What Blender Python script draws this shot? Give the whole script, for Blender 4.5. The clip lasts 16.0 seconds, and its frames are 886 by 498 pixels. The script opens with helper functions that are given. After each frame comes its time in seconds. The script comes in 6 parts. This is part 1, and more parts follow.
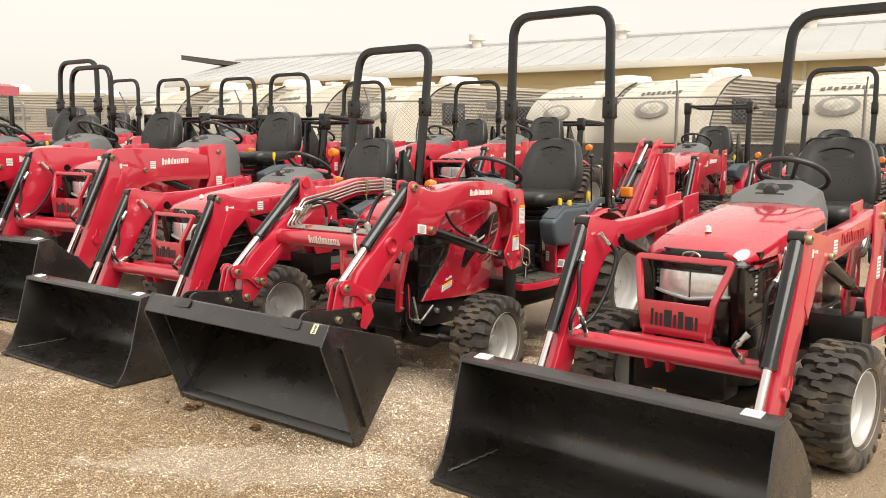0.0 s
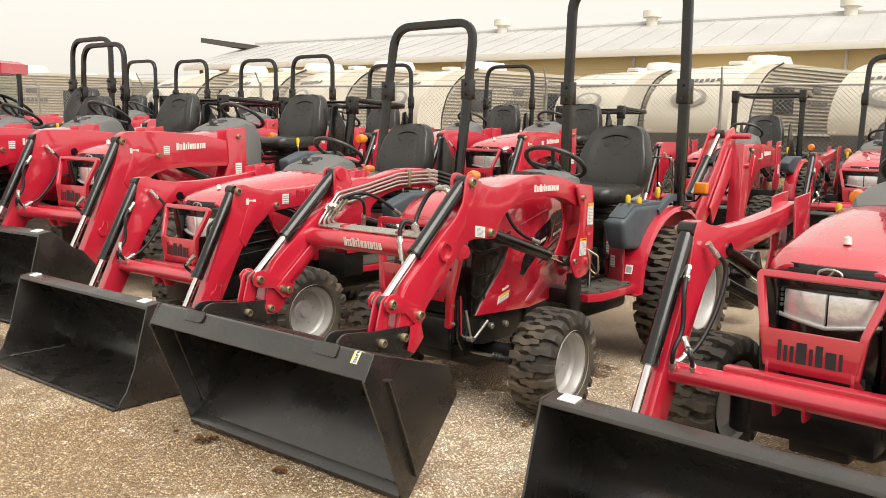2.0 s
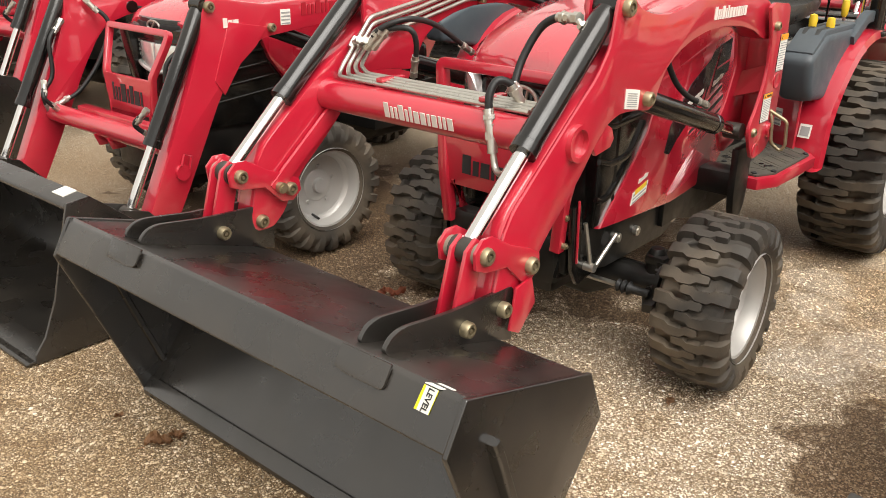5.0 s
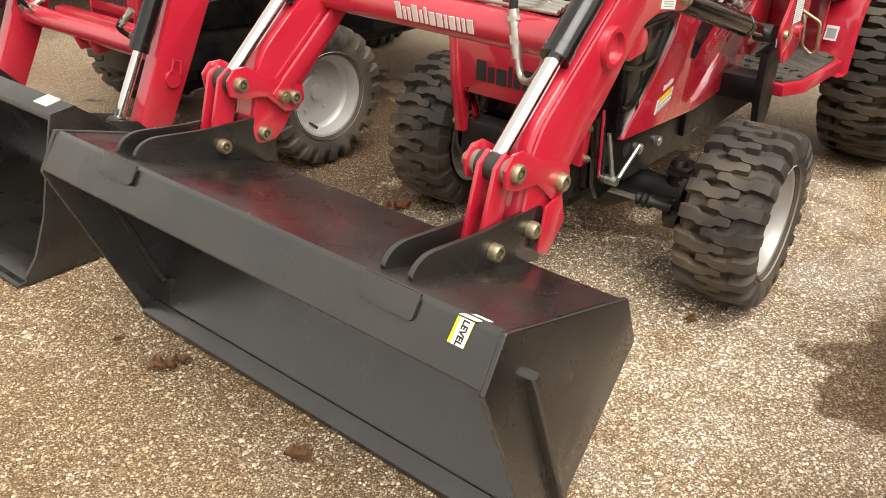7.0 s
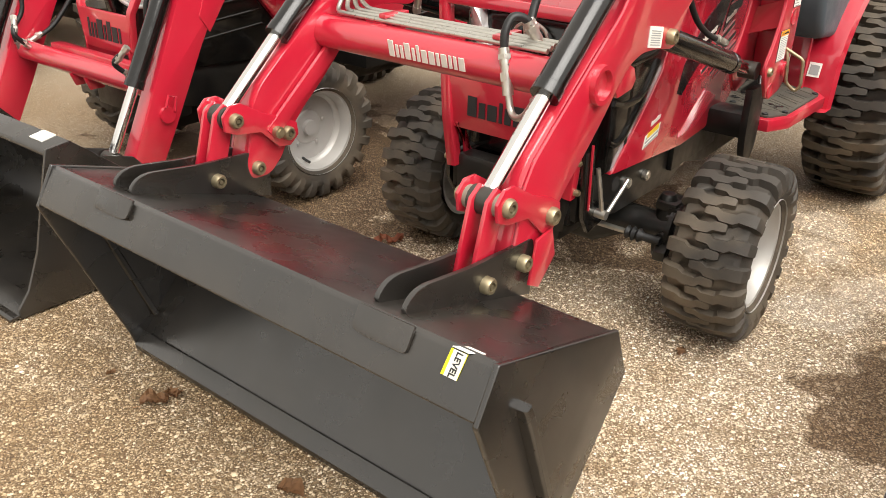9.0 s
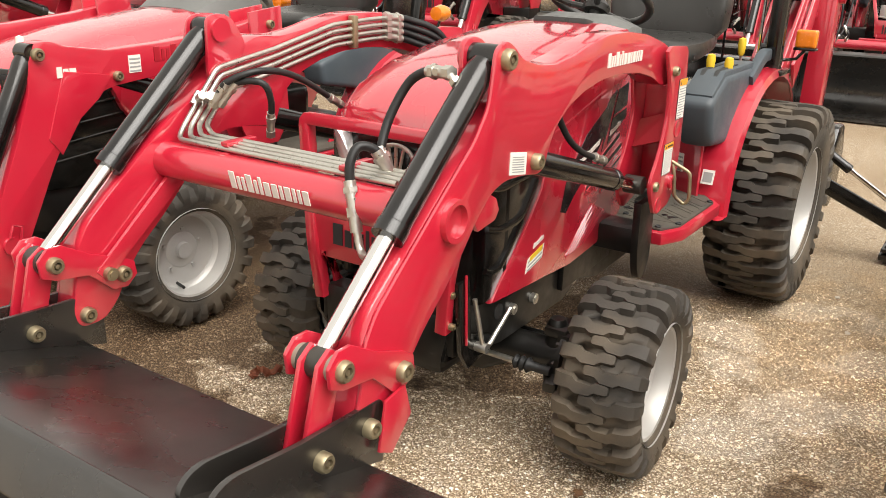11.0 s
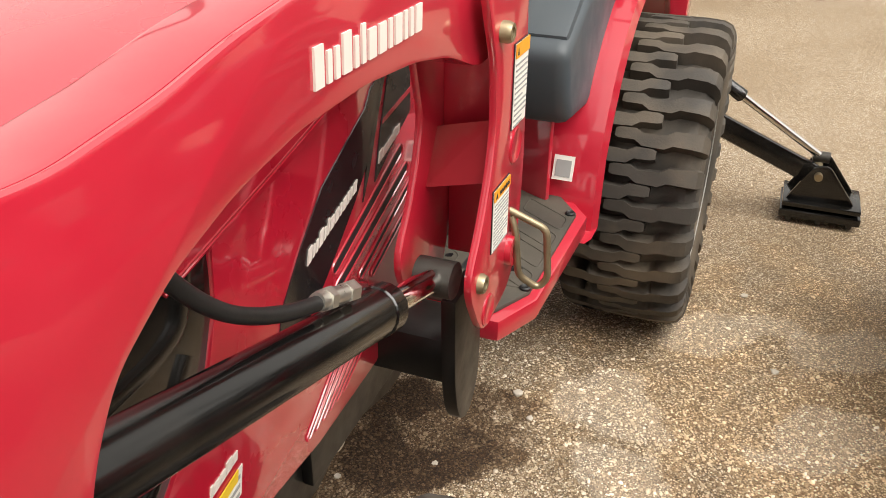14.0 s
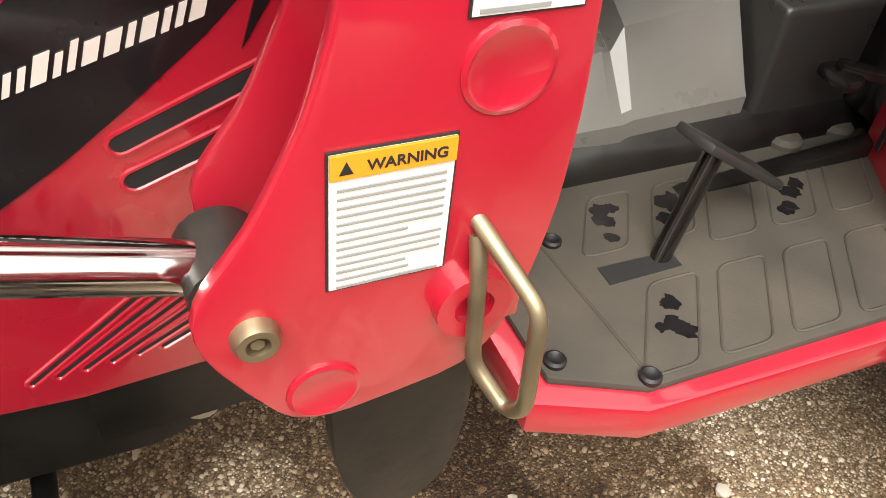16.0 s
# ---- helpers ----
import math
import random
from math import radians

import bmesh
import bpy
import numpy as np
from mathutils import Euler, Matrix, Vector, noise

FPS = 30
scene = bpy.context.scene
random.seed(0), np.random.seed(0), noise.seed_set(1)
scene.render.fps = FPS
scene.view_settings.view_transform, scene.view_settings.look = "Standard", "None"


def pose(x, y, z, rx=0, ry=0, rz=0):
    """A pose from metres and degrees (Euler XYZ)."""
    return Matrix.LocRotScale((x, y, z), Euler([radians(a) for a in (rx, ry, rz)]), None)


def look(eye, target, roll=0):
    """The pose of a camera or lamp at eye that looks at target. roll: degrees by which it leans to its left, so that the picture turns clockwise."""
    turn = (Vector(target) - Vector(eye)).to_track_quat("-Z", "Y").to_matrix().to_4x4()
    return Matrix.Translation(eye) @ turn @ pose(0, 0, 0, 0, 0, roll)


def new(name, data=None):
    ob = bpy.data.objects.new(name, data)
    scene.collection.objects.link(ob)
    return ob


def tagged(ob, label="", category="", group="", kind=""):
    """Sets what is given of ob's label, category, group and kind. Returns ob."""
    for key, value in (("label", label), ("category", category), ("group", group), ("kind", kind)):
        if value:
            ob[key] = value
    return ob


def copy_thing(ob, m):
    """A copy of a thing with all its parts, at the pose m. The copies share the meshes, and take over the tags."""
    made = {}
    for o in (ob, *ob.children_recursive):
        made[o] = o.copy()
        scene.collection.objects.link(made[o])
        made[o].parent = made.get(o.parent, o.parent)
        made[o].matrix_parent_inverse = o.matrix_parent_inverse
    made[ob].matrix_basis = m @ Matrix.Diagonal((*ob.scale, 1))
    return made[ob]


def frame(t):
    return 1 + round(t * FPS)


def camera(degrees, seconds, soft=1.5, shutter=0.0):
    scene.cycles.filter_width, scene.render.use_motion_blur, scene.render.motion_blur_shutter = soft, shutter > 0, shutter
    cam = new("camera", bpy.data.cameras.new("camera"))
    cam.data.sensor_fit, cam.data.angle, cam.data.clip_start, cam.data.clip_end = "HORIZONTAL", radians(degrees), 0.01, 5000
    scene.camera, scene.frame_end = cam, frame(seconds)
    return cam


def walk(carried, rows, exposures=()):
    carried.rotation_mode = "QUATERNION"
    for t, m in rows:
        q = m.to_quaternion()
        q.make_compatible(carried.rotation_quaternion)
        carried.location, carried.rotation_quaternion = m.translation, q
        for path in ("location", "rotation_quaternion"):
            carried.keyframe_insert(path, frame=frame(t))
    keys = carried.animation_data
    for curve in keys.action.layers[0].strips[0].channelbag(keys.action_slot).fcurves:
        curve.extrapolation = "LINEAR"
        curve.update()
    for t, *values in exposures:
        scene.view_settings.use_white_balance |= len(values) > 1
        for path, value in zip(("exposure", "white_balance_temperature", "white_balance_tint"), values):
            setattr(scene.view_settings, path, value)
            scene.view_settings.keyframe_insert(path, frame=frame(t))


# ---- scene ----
cam = camera(55.1, 16.0, soft=0.7)
PATH = [
    (0, (0.544, 4.179, 1.409), (0.393, 6.159, 1.169), 0.31),
    (0.5, (0.536, 4.208, 1.415), (0.383, 6.187, 1.168), 0.31),
    (1, (0.413, 4.366, 1.402), (0.234, 6.339, 1.130), 0.92),
    (1.5, (0.277, 4.598, 1.418), (0.091, 6.571, 1.145), 0.86),
    (2, (0.278, 4.920, 1.401), (0.089, 6.893, 1.132), 1.02),
    (2.5, (0.263, 5.244, 1.417), (0.070, 7.216, 1.149), 1.12),
    (3, (0.095, 5.582, 1.433), (-0.102, 7.555, 1.167), 1.10),
    (3.5, (0.027, 5.814, 1.425), (-0.173, 7.785, 1.154), 1.09),
    (4, (0.046, 6.118, 1.434), (-0.179, 8.084, 1.143), 1.06),
    (4.5, (0.000, 6.340, 1.396), (-0.287, 8.261, 0.919), 1.49),
    (5, (-0.155, 6.605, 1.383), (-0.358, 8.455, 0.650), 1.40),
    (5.2, (-0.205, 6.681, 1.357), (-0.379, 8.501, 0.545), 1.53),
    (7.3, (-0.255, 6.735, 1.346), (-0.408, 8.494, 0.413), 1.70),
    (7.5, (-0.258, 6.729, 1.343), (-0.411, 8.491, 0.416), 1.75),
    (8, (-0.259, 6.719, 1.351), (-0.416, 8.486, 0.435), 1.75),
    (8.5, (-0.260, 6.713, 1.355), (-0.411, 8.491, 0.452), 1.75),
    (9, (-0.254, 6.713, 1.361), (-0.391, 8.512, 0.497), 1.85),
    (9.5, (-0.239, 6.716, 1.393), (-0.300, 8.572, 0.650), 1.49),
    (9.7, (-0.220, 6.730, 1.387), (-0.256, 8.606, 0.695), 1.71),
    (11.8, (-0.042, 7.278, 1.416), (0.011, 9.163, 0.752), 0.70),
    (12, (-0.060, 7.376, 1.421), (0.039, 9.255, 0.742), 0.15),
    (12.5, (-0.010, 7.641, 1.403), (0.192, 9.503, 0.700), -0.62),
    (13, (0.095, 7.892, 1.412), (0.327, 9.745, 0.695), -0.40),
    (13.5, (0.188, 8.185, 1.353), (0.518, 9.980, 0.536), -0.08),
    (14, (0.282, 8.464, 1.341), (0.657, 10.186, 0.394), 0.59),
    (14.5, (0.472, 8.674, 1.291), (0.763, 10.336, 0.218), 3.02),
    (15, (0.626, 8.843, 1.235), (0.644, 10.445, 0.038), 4.53),
    (15.5, (0.705, 9.083, 1.171), (0.392, 10.608, -0.084), 4.28),
    (16, (0.797, 9.222, 1.112), (0.076, 10.520, -0.228), 6.82),
]
walk(cam, [(t, look(eye, target, roll)) for t, eye, target, roll in PATH], [(0.0, 0.9), (4.0, 0.9), (5.2, 0.95), (9.5, 1.15), (12.0, 1.05), (13.5, 0.9), (14.5, 1.22), (15.0, 1.33), (16.0, 1.4)])

# ---- world, sun, exposure ----
world = bpy.data.worlds.new("overcast_sky")
scene.world = world
world.use_nodes = True
wn = world.node_tree
wn.nodes.clear()
sky = wn.nodes.new("ShaderNodeTexSky")
sky.sky_type, sky.sun_disc = "NISHITA", False
sky.sun_elevation, sky.sun_rotation = radians(58), radians(143)
sky.dust_density, sky.air_density = 4.0, 1.0
grey = wn.nodes.new("ShaderNodeHueSaturation")
grey.inputs["Saturation"].default_value = 0.12
tint = wn.nodes.new("ShaderNodeMix")
tint.data_type, tint.blend_type = "RGBA", "MIX"
tint.inputs["Factor"].default_value = 0.65
tint.inputs["B"].default_value = (7.0, 6.5, 5.7, 1)
back = wn.nodes.new("ShaderNodeBackground")
back.inputs["Strength"].default_value = 0.094
wout = wn.nodes.new("ShaderNodeOutputWorld")
wn.links.new(sky.outputs[0], grey.inputs["Color"])
wn.links.new(grey.outputs[0], tint.inputs["A"])
wn.links.new(tint.outputs["Result"], back.inputs["Color"])
wn.links.new(back.outputs[0], wout.inputs["Surface"])
sun = new("sun", bpy.data.lights.new("sun", "SUN"))
sun.data.energy, sun.data.angle, sun.data.color = 2.2, radians(55), (1.0, 0.96, 0.9)
sun.matrix_world = look((6, 1, 14), (0, 9, 0))


# ---- materials ----
def material(name, colour, rough=0.5, metal=0.0, spots=0.0, scale=30.0, bump=0.0, bump_scale=200.0, coat=0.0, dust=0.0, dust_colour=(0.36, 0.3, 0.22), vary=0.0, coat_ior=1.5, ior=1.5):
    m = bpy.data.materials.new(name)
    m.use_nodes = True
    t = m.node_tree
    p = t.nodes["Principled BSDF"]
    p.inputs["Base Color"].default_value = (*colour, 1)
    p.inputs["Roughness"].default_value = rough
    p.inputs["Metallic"].default_value = metal
    p.inputs["Coat Weight"].default_value = coat
    p.inputs["Coat Roughness"].default_value = 0.06
    p.inputs["Coat IOR"].default_value = coat_ior
    p.inputs["IOR"].default_value = ior
    co = t.nodes.new("ShaderNodeTexCoord")
    last = None
    if spots or vary:
        n = t.nodes.new("ShaderNodeTexNoise")
        n.inputs["Scale"].default_value, n.inputs["Detail"].default_value = scale, 8
        t.links.new(co.outputs["Object"], n.inputs["Vector"])
        mx = t.nodes.new("ShaderNodeMix")
        mx.data_type = "RGBA"
        mx.inputs["A"].default_value = (*[c * (1 - spots) for c in colour], 1)
        mx.inputs["B"].default_value = (*[min(1, c * (1 + spots)) for c in colour], 1)
        t.links.new(n.outputs["Fac"], mx.inputs["Factor"])
        last = mx.outputs["Result"]
        rr = t.nodes.new("ShaderNodeMapRange")
        rr.inputs["From Min"].default_value, rr.inputs["From Max"].default_value = 0.3, 0.7
        rr.inputs["To Min"].default_value, rr.inputs["To Max"].default_value = max(0.02, rough - 0.08), min(1, rough + 0.1)
        t.links.new(n.outputs["Fac"], rr.inputs["Value"])
        t.links.new(rr.outputs[0], p.inputs["Roughness"])
    if dust:
        n2 = t.nodes.new("ShaderNodeTexNoise")
        n2.inputs["Scale"].default_value, n2.inputs["Detail"].default_value = 5, 10
        t.links.new(co.outputs["Object"], n2.inputs["Vector"])
        cr = t.nodes.new("ShaderNodeMapRange")
        cr.inputs["From Min"].default_value, cr.inputs["From Max"].default_value = 0.42, 0.75
        cr.inputs["To Max"].default_value = dust
        t.links.new(n2.outputs["Fac"], cr.inputs["Value"])
        m2 = t.nodes.new("ShaderNodeMix")
        m2.data_type = "RGBA"
        m2.inputs["A"].default_value = (*colour, 1)
        m2.inputs["B"].default_value = (*dust_colour, 1)
        if last:
            t.links.new(last, m2.inputs["A"])
        t.links.new(cr.outputs[0], m2.inputs["Factor"])
        last = m2.outputs["Result"]
    if last:
        t.links.new(last, p.inputs["Base Color"])
    if bump:
        n3 = t.nodes.new("ShaderNodeTexNoise")
        n3.inputs["Scale"].default_value, n3.inputs["Detail"].default_value = bump_scale, 4
        t.links.new(co.outputs["Object"], n3.inputs["Vector"])
        b = t.nodes.new("ShaderNodeBump")
        b.inputs["Strength"].default_value, b.inputs["Distance"].default_value = bump, 0.002
        t.links.new(n3.outputs["Fac"], b.inputs["Height"])
        t.links.new(b.outputs[0], p.inputs["Normal"])
    return m


RED = material("red_paint", (0.47, 0.010, 0.030), 0.36, spots=0.07, scale=9, coat=0.9, coat_ior=1.85, bump=0.03, bump_scale=25, dust=0.03)
RED_HOOD = material("red_hood_gloss", (0.47, 0.010, 0.030), 0.26, spots=0.04, scale=6, coat=1.0, coat_ior=2.3, dust=0.03)
BLACK = material("black_paint", (0.0045, 0.0042, 0.004), 0.17, ior=1.58, spots=0.25, scale=14, bump=0.03, bump_scale=40, dust=0.03)
BUCKET = material("black_bucket_paint", (0.012, 0.0105, 0.009), 0.28, ior=1.85, spots=0.25, scale=7, bump=0.04, bump_scale=20, dust=0.07, dust_colour=(0.2, 0.155, 0.11))
CHASSIS = material("black_chassis", (0.005, 0.0048, 0.0044), 0.36, spots=0.4, scale=25, bump=0.2, bump_scale=60, dust=0.05)
RUBBER = material("tyre_rubber", (0.042, 0.036, 0.029), 0.7, spots=0.4, scale=22, bump=0.4, bump_scale=180, dust=0.7, dust_colour=(0.2, 0.155, 0.105))
HOSE = material("hose_rubber", (0.009, 0.009, 0.009), 0.5, spots=0.3, bump=0.1, bump_scale=300)
RIM = material("silver_rim", (0.5, 0.49, 0.47), 0.42, 0.35, spots=0.1, scale=12, dust=0.18)
VINYL = material("black_vinyl", (0.029, 0.028, 0.026), 0.33, spots=0.2, scale=20, bump=0.15, bump_scale=420)
PLASTIC = material("grey_plastic", (0.125, 0.126, 0.12), 0.55, spots=0.08, scale=16, bump=0.1, bump_scale=500)
BLUE_GREY = material("slate_plastic", (0.052, 0.066, 0.078), 0.55, spots=0.1, scale=18, bump=0.12, bump_scale=500, dust=0.05)
CHROME = material("chrome_rod", (0.75, 0.74, 0.72), 0.1, 1.0, spots=0.03, scale=40)
STEEL = material("zinc_steel", (0.55, 0.53, 0.48), 0.34, 0.9, spots=0.15, scale=60, dust=0.15)
GOLD = material("yellow_zinc", (0.36, 0.3, 0.19), 0.42, 0.85, spots=0.2, scale=50)
YELLOW = material("yellow_plastic", (0.75, 0.5, 0.03), 0.4, spots=0.08)
AMBER = material("amber_lens", (0.8, 0.21, 0.01), 0.2, spots=0.12, scale=80, coat=0.6)
GLASS_LAMP = material("clear_lamp_lens", (0.78, 0.78, 0.76), 0.14, 0.45, spots=0.3, scale=45, coat=1.0, bump=1.0, bump_scale=38)
WHITE = material("white_sticker", (0.74, 0.72, 0.66), 0.5, spots=0.04, scale=30)
ORANGE_STICKER = material("orange_sticker", (0.8, 0.33, 0.02), 0.5, spots=0.04)
YELLOW_STICKER = material("lime_sticker", (0.72, 0.72, 0.02), 0.45, spots=0.04)
DECAL_BLACK = material("gloss_black_decal", (0.012, 0.010, 0.011), 0.2, spots=0.15, scale=20, coat=0.25)
INK = material("black_ink", (0.02, 0.02, 0.02), 0.5, spots=0.1)
GREY_INK = material("grey_ink", (0.3, 0.3, 0.29), 0.6, spots=0.1)
LETTER = material("pale_lettering", (0.72, 0.66, 0.6), 0.45, spots=0.05)
DARK_STEEL = material("dark_greasy_steel", (0.06, 0.055, 0.048), 0.4, 0.5, spots=0.4, scale=40)
DUSTY_RED = material("dusty_red_paint", (0.36, 0.02, 0.03), 0.5, spots=0.1, scale=12, dust=0.75, dust_colour=(0.33, 0.2, 0.14))
BARE = material("bare_dusty_steel", (0.27, 0.235, 0.185), 0.6, 0.2, spots=0.3, scale=30)
TUNNEL = material("moulded_grey_plastic", (0.15, 0.144, 0.13), 0.3, spots=0.25, scale=9, bump=0.05, bump_scale=300, coat=0.4)
MAT = material("worn_rubber_mat", (0.052, 0.046, 0.036), 0.7, spots=0.3, scale=16, bump=0.2, bump_scale=240, dust=0.4, dust_colour=(0.15, 0.125, 0.09))


# ---- mesh tools ----
def spline(pts, n=5, closed=False):
    """A smooth line through the points."""
    p = [Vector(q) for q in pts]
    out = []
    m = len(p)
    last = m if closed else m - 1
    for i in range(last):
        a, b, c, d = (p[(i - 1) % m], p[i], p[(i + 1) % m], p[(i + 2) % m]) if closed else (p[max(i - 1, 0)], p[i], p[i + 1], p[min(i + 2, m - 1)])
        for k in range(n):
            t = k / n
            out.append(0.5 * (2 * b + (c - a) * t + (2 * a - 5 * b + 4 * c - d) * t * t + (3 * b - a - 3 * c + d) * t ** 3))
    if not closed:
        out.append(p[-1])
    return out


def rounded(pts, r=0.02, n=4):
    """Rounds the corners of a line of points (open ends stay)."""
    p = [Vector(q) for q in pts]
    out = [p[0]]
    for a, b, c in zip(p, p[1:], p[2:]):
        u, v = (a - b), (c - b)
        k = min(r, u.length * 0.49, v.length * 0.49)
        s, e = b + u.normalized() * k, b + v.normalized() * k
        for i in range(n + 1):
            t = i / n
            out.append((1 - t) ** 2 * s + 2 * t * (1 - t) * b + t * t * e)
    out.append(p[-1])
    return out


def bevelled(bm, width, segments=2, angle=30):
    if width <= 0:
        return
    edges = [e for e in bm.edges if len(e.link_faces) == 2 and e.calc_face_angle(0) > radians(angle)]
    bmesh.ops.bevel(bm, geom=edges, offset=width, segments=segments, affect="EDGES", profile=0.6, clamp_overlap=True)


def prism(outline, a, b, axis="y", bevel=0.004, segments=2):
    """A flat outline given a thickness from a to b along an axis: y takes (x, z), x takes (y, z), z takes (x, y)."""
    bm = bmesh.new()
    put = {"y": lambda u, v, w: (u, w, v), "x": lambda u, v, w: (w, u, v), "z": lambda u, v, w: (u, v, w)}[axis]
    lo = [bm.verts.new(put(q[0], q[1], a)) for q in outline]
    hi = [bm.verts.new(put(q[0], q[1], b)) for q in outline]
    bm.faces.new(lo)
    bm.faces.new(hi[::-1])
    n = len(lo)
    for i in range(n):
        bm.faces.new((lo[i], hi[i], hi[(i + 1) % n], lo[(i + 1) % n]))
    bmesh.ops.recalc_face_normals(bm, faces=bm.faces)
    bevelled(bm, bevel, segments)
    return bm


def box(c, size, bevel=0.004, turn=None, segments=2):
    bm = bmesh.new()
    bmesh.ops.create_cube(bm, size=1)
    bmesh.ops.scale(bm, vec=size, verts=bm.verts)
    bevelled(bm, bevel, segments)
    if turn:
        bmesh.ops.rotate(bm, cent=(0, 0, 0), matrix=Euler([radians(k) for k in turn]).to_matrix(), verts=bm.verts)
    bmesh.ops.translate(bm, vec=c, verts=bm.verts)
    return bm


def joined(*parts):
    """One bmesh of several."""
    me = bpy.data.meshes.new("t")
    out = bmesh.new()
    for b in parts:
        b.to_mesh(me)
        out.from_mesh(me)
        b.free()
    bpy.data.meshes.remove(me)
    return out


def tube(pts, r, sides=10, closed=False, cap=True, flat=None):
    """A pipe along a line; flat gives (width, height) of a boxy section instead."""
    p = [Vector(q) for q in pts]
    bm = bmesh.new()
    rings, n = [], len(p)
    prev = None
    for i in range(n):
        if closed:
            d = (p[(i + 1) % n] - p[i - 1])
        else:
            d = p[min(i + 1, n - 1)] - p[max(i - 1, 0)]
        d.normalize()
        if prev is None:
            up = Vector((0, 0, 1)) if abs(d.z) < 0.9 else Vector((0, 1, 0))
            u = d.cross(up).normalized()
        else:
            u = (prev - d * prev.dot(d)).normalized()
        prev = u
        v = d.cross(u)
        rr = r[i] if isinstance(r, (list, tuple)) else r
        ring = []
        for k in range(sides):
            a = 2 * math.pi * (k + 0.5) / sides
            c, s = math.cos(a), math.sin(a)
            if flat:
                c, s = math.copysign(abs(c) ** 0.35, c) * flat[0] / 2, math.copysign(abs(s) ** 0.35, s) * flat[1] / 2
                ring.append(bm.verts.new(p[i] + u * c + v * s))
            else:
                ring.append(bm.verts.new(p[i] + (u * c + v * s) * rr))
        rings.append(ring)
    pairs = list(zip(rings, rings[1:])) + ([(rings[-1], rings[0])] if closed else [])
    for a, b in pairs:
        for k in range(sides):
            bm.faces.new((a[k], a[(k + 1) % sides], b[(k + 1) % sides], b[k]))
    if cap and not closed:
        bm.faces.new(rings[0])
        bm.faces.new(rings[-1][::-1])
    bmesh.ops.recalc_face_normals(bm, faces=bm.faces)
    return bm


def rod(a, b, r, sides=16):
    return tube([a, b], r, sides)


def lathe(profile, c=(0, 0, 0), axis="y", sides=32, closed=False, cap=True):
    """A turned shape: profile of (radius, offset along the axis)."""
    bm = bmesh.new()
    c = Vector(c)
    rings = []
    for r, o in profile:
        ring = []
        for k in range(sides):
            a = 2 * math.pi * k / sides
            u, v = r * math.cos(a), r * math.sin(a)
            ring.append(bm.verts.new(c + Vector({"y": (u, o, v), "z": (u, v, o), "x": (o, u, v)}[axis])))
        rings.append(ring)
    pairs = list(zip(rings, rings[1:])) + ([(rings[-1], rings[0])] if closed else [])
    for a, b in pairs:
        for k in range(sides):
            bm.faces.new((a[k], a[(k + 1) % sides], b[(k + 1) % sides], b[k]))
    if cap and not closed:
        if profile[0][0] > 1e-4:
            bm.faces.new(rings[0])
        if profile[-1][0] > 1e-4:
            bm.faces.new(rings[-1])
    bmesh.ops.remove_doubles(bm, verts=bm.verts, dist=1e-5)
    bmesh.ops.recalc_face_normals(bm, faces=bm.faces)
    return bm


def loft(sections, cap=True):
    """A skin over rings of equal count."""
    bm = bmesh.new()
    rings = [[bm.verts.new(q) for q in s] for s in sections]
    n = len(rings[0])
    for a, b in zip(rings, rings[1:]):
        for k in range(n):
            bm.faces.new((a[k], a[(k + 1) % n], b[(k + 1) % n], b[k]))
    if cap:
        bm.faces.new(rings[0])
        bm.faces.new(rings[-1][::-1])
    bmesh.ops.recalc_face_normals(bm, faces=bm.faces)
    return bm


def mesh_of(name, bm, mat, smooth=40):
    me = bpy.data.meshes.new(name)
    bm.to_mesh(me)
    bm.free()
    me.materials.append(mat)
    me.polygons.foreach_set("use_smooth", [True] * len(me.polygons))
    me.set_sharp_from_angle(angle=radians(smooth))
    return me


def part(name, bm, mat, parent=None, label="", at=None):
    """Links a bmesh (or a ready mesh) as one mesh object under a thing or a part."""
    me = bm if isinstance(bm, bpy.types.Mesh) else mesh_of(name, bm, mat)
    ob = new(name, me)
    if at is not None:
        ob.matrix_basis = at
    if parent is not None:
        ob.parent = parent
    if label:
        tagged(ob, label)
    return ob


def thing(name, label, category, m=None, group="", kind=""):
    ob = new(name)
    ob.empty_display_size = 0.2
    if m is not None:
        ob.matrix_basis = m
    return tagged(ob, label, category, group, kind)


def bars(name, origin, along, up, length, height, mat, parent, widths="2112112212112", gap=0.2, thick=0.0012):
    """A row of plain blocks in place of lettering, laid on a surface."""
    o, a, u = Vector(origin), Vector(along).normalized(), Vector(up).normalized()
    n = a.cross(u)
    total = sum(int(w) for w in widths) + gap * 4 * (len(widths) - 1)
    bm, s = bmesh.new(), 0.0
    for i, w in enumerate(widths):
        e = s + int(w)
        x0, x1 = s / total * length, e / total * length
        h = height * (1.0 if i in (0, 3, 5) else 0.78)
        ring = [(x0, 0), (x1, 0), (x1, h), (x0, h)]
        q = [o + a * c + u * d for c, d in ring]
        m_ = len(q)
        f = [bm.verts.new(k + n * thick) for k in q] + [bm.verts.new(k - n * thick) for k in q]
        bm.faces.new(f[:m_])
        bm.faces.new(f[m_:][::-1])
        for k in range(m_):
            bm.faces.new((f[k], f[k + m_], f[(k + 1) % m_ + m_], f[(k + 1) % m_]))
        s = e + gap * 4
    bmesh.ops.recalc_face_normals(bm, faces=bm.faces)
    return tagged(part(name, bm, mat, parent), kind="stuff")


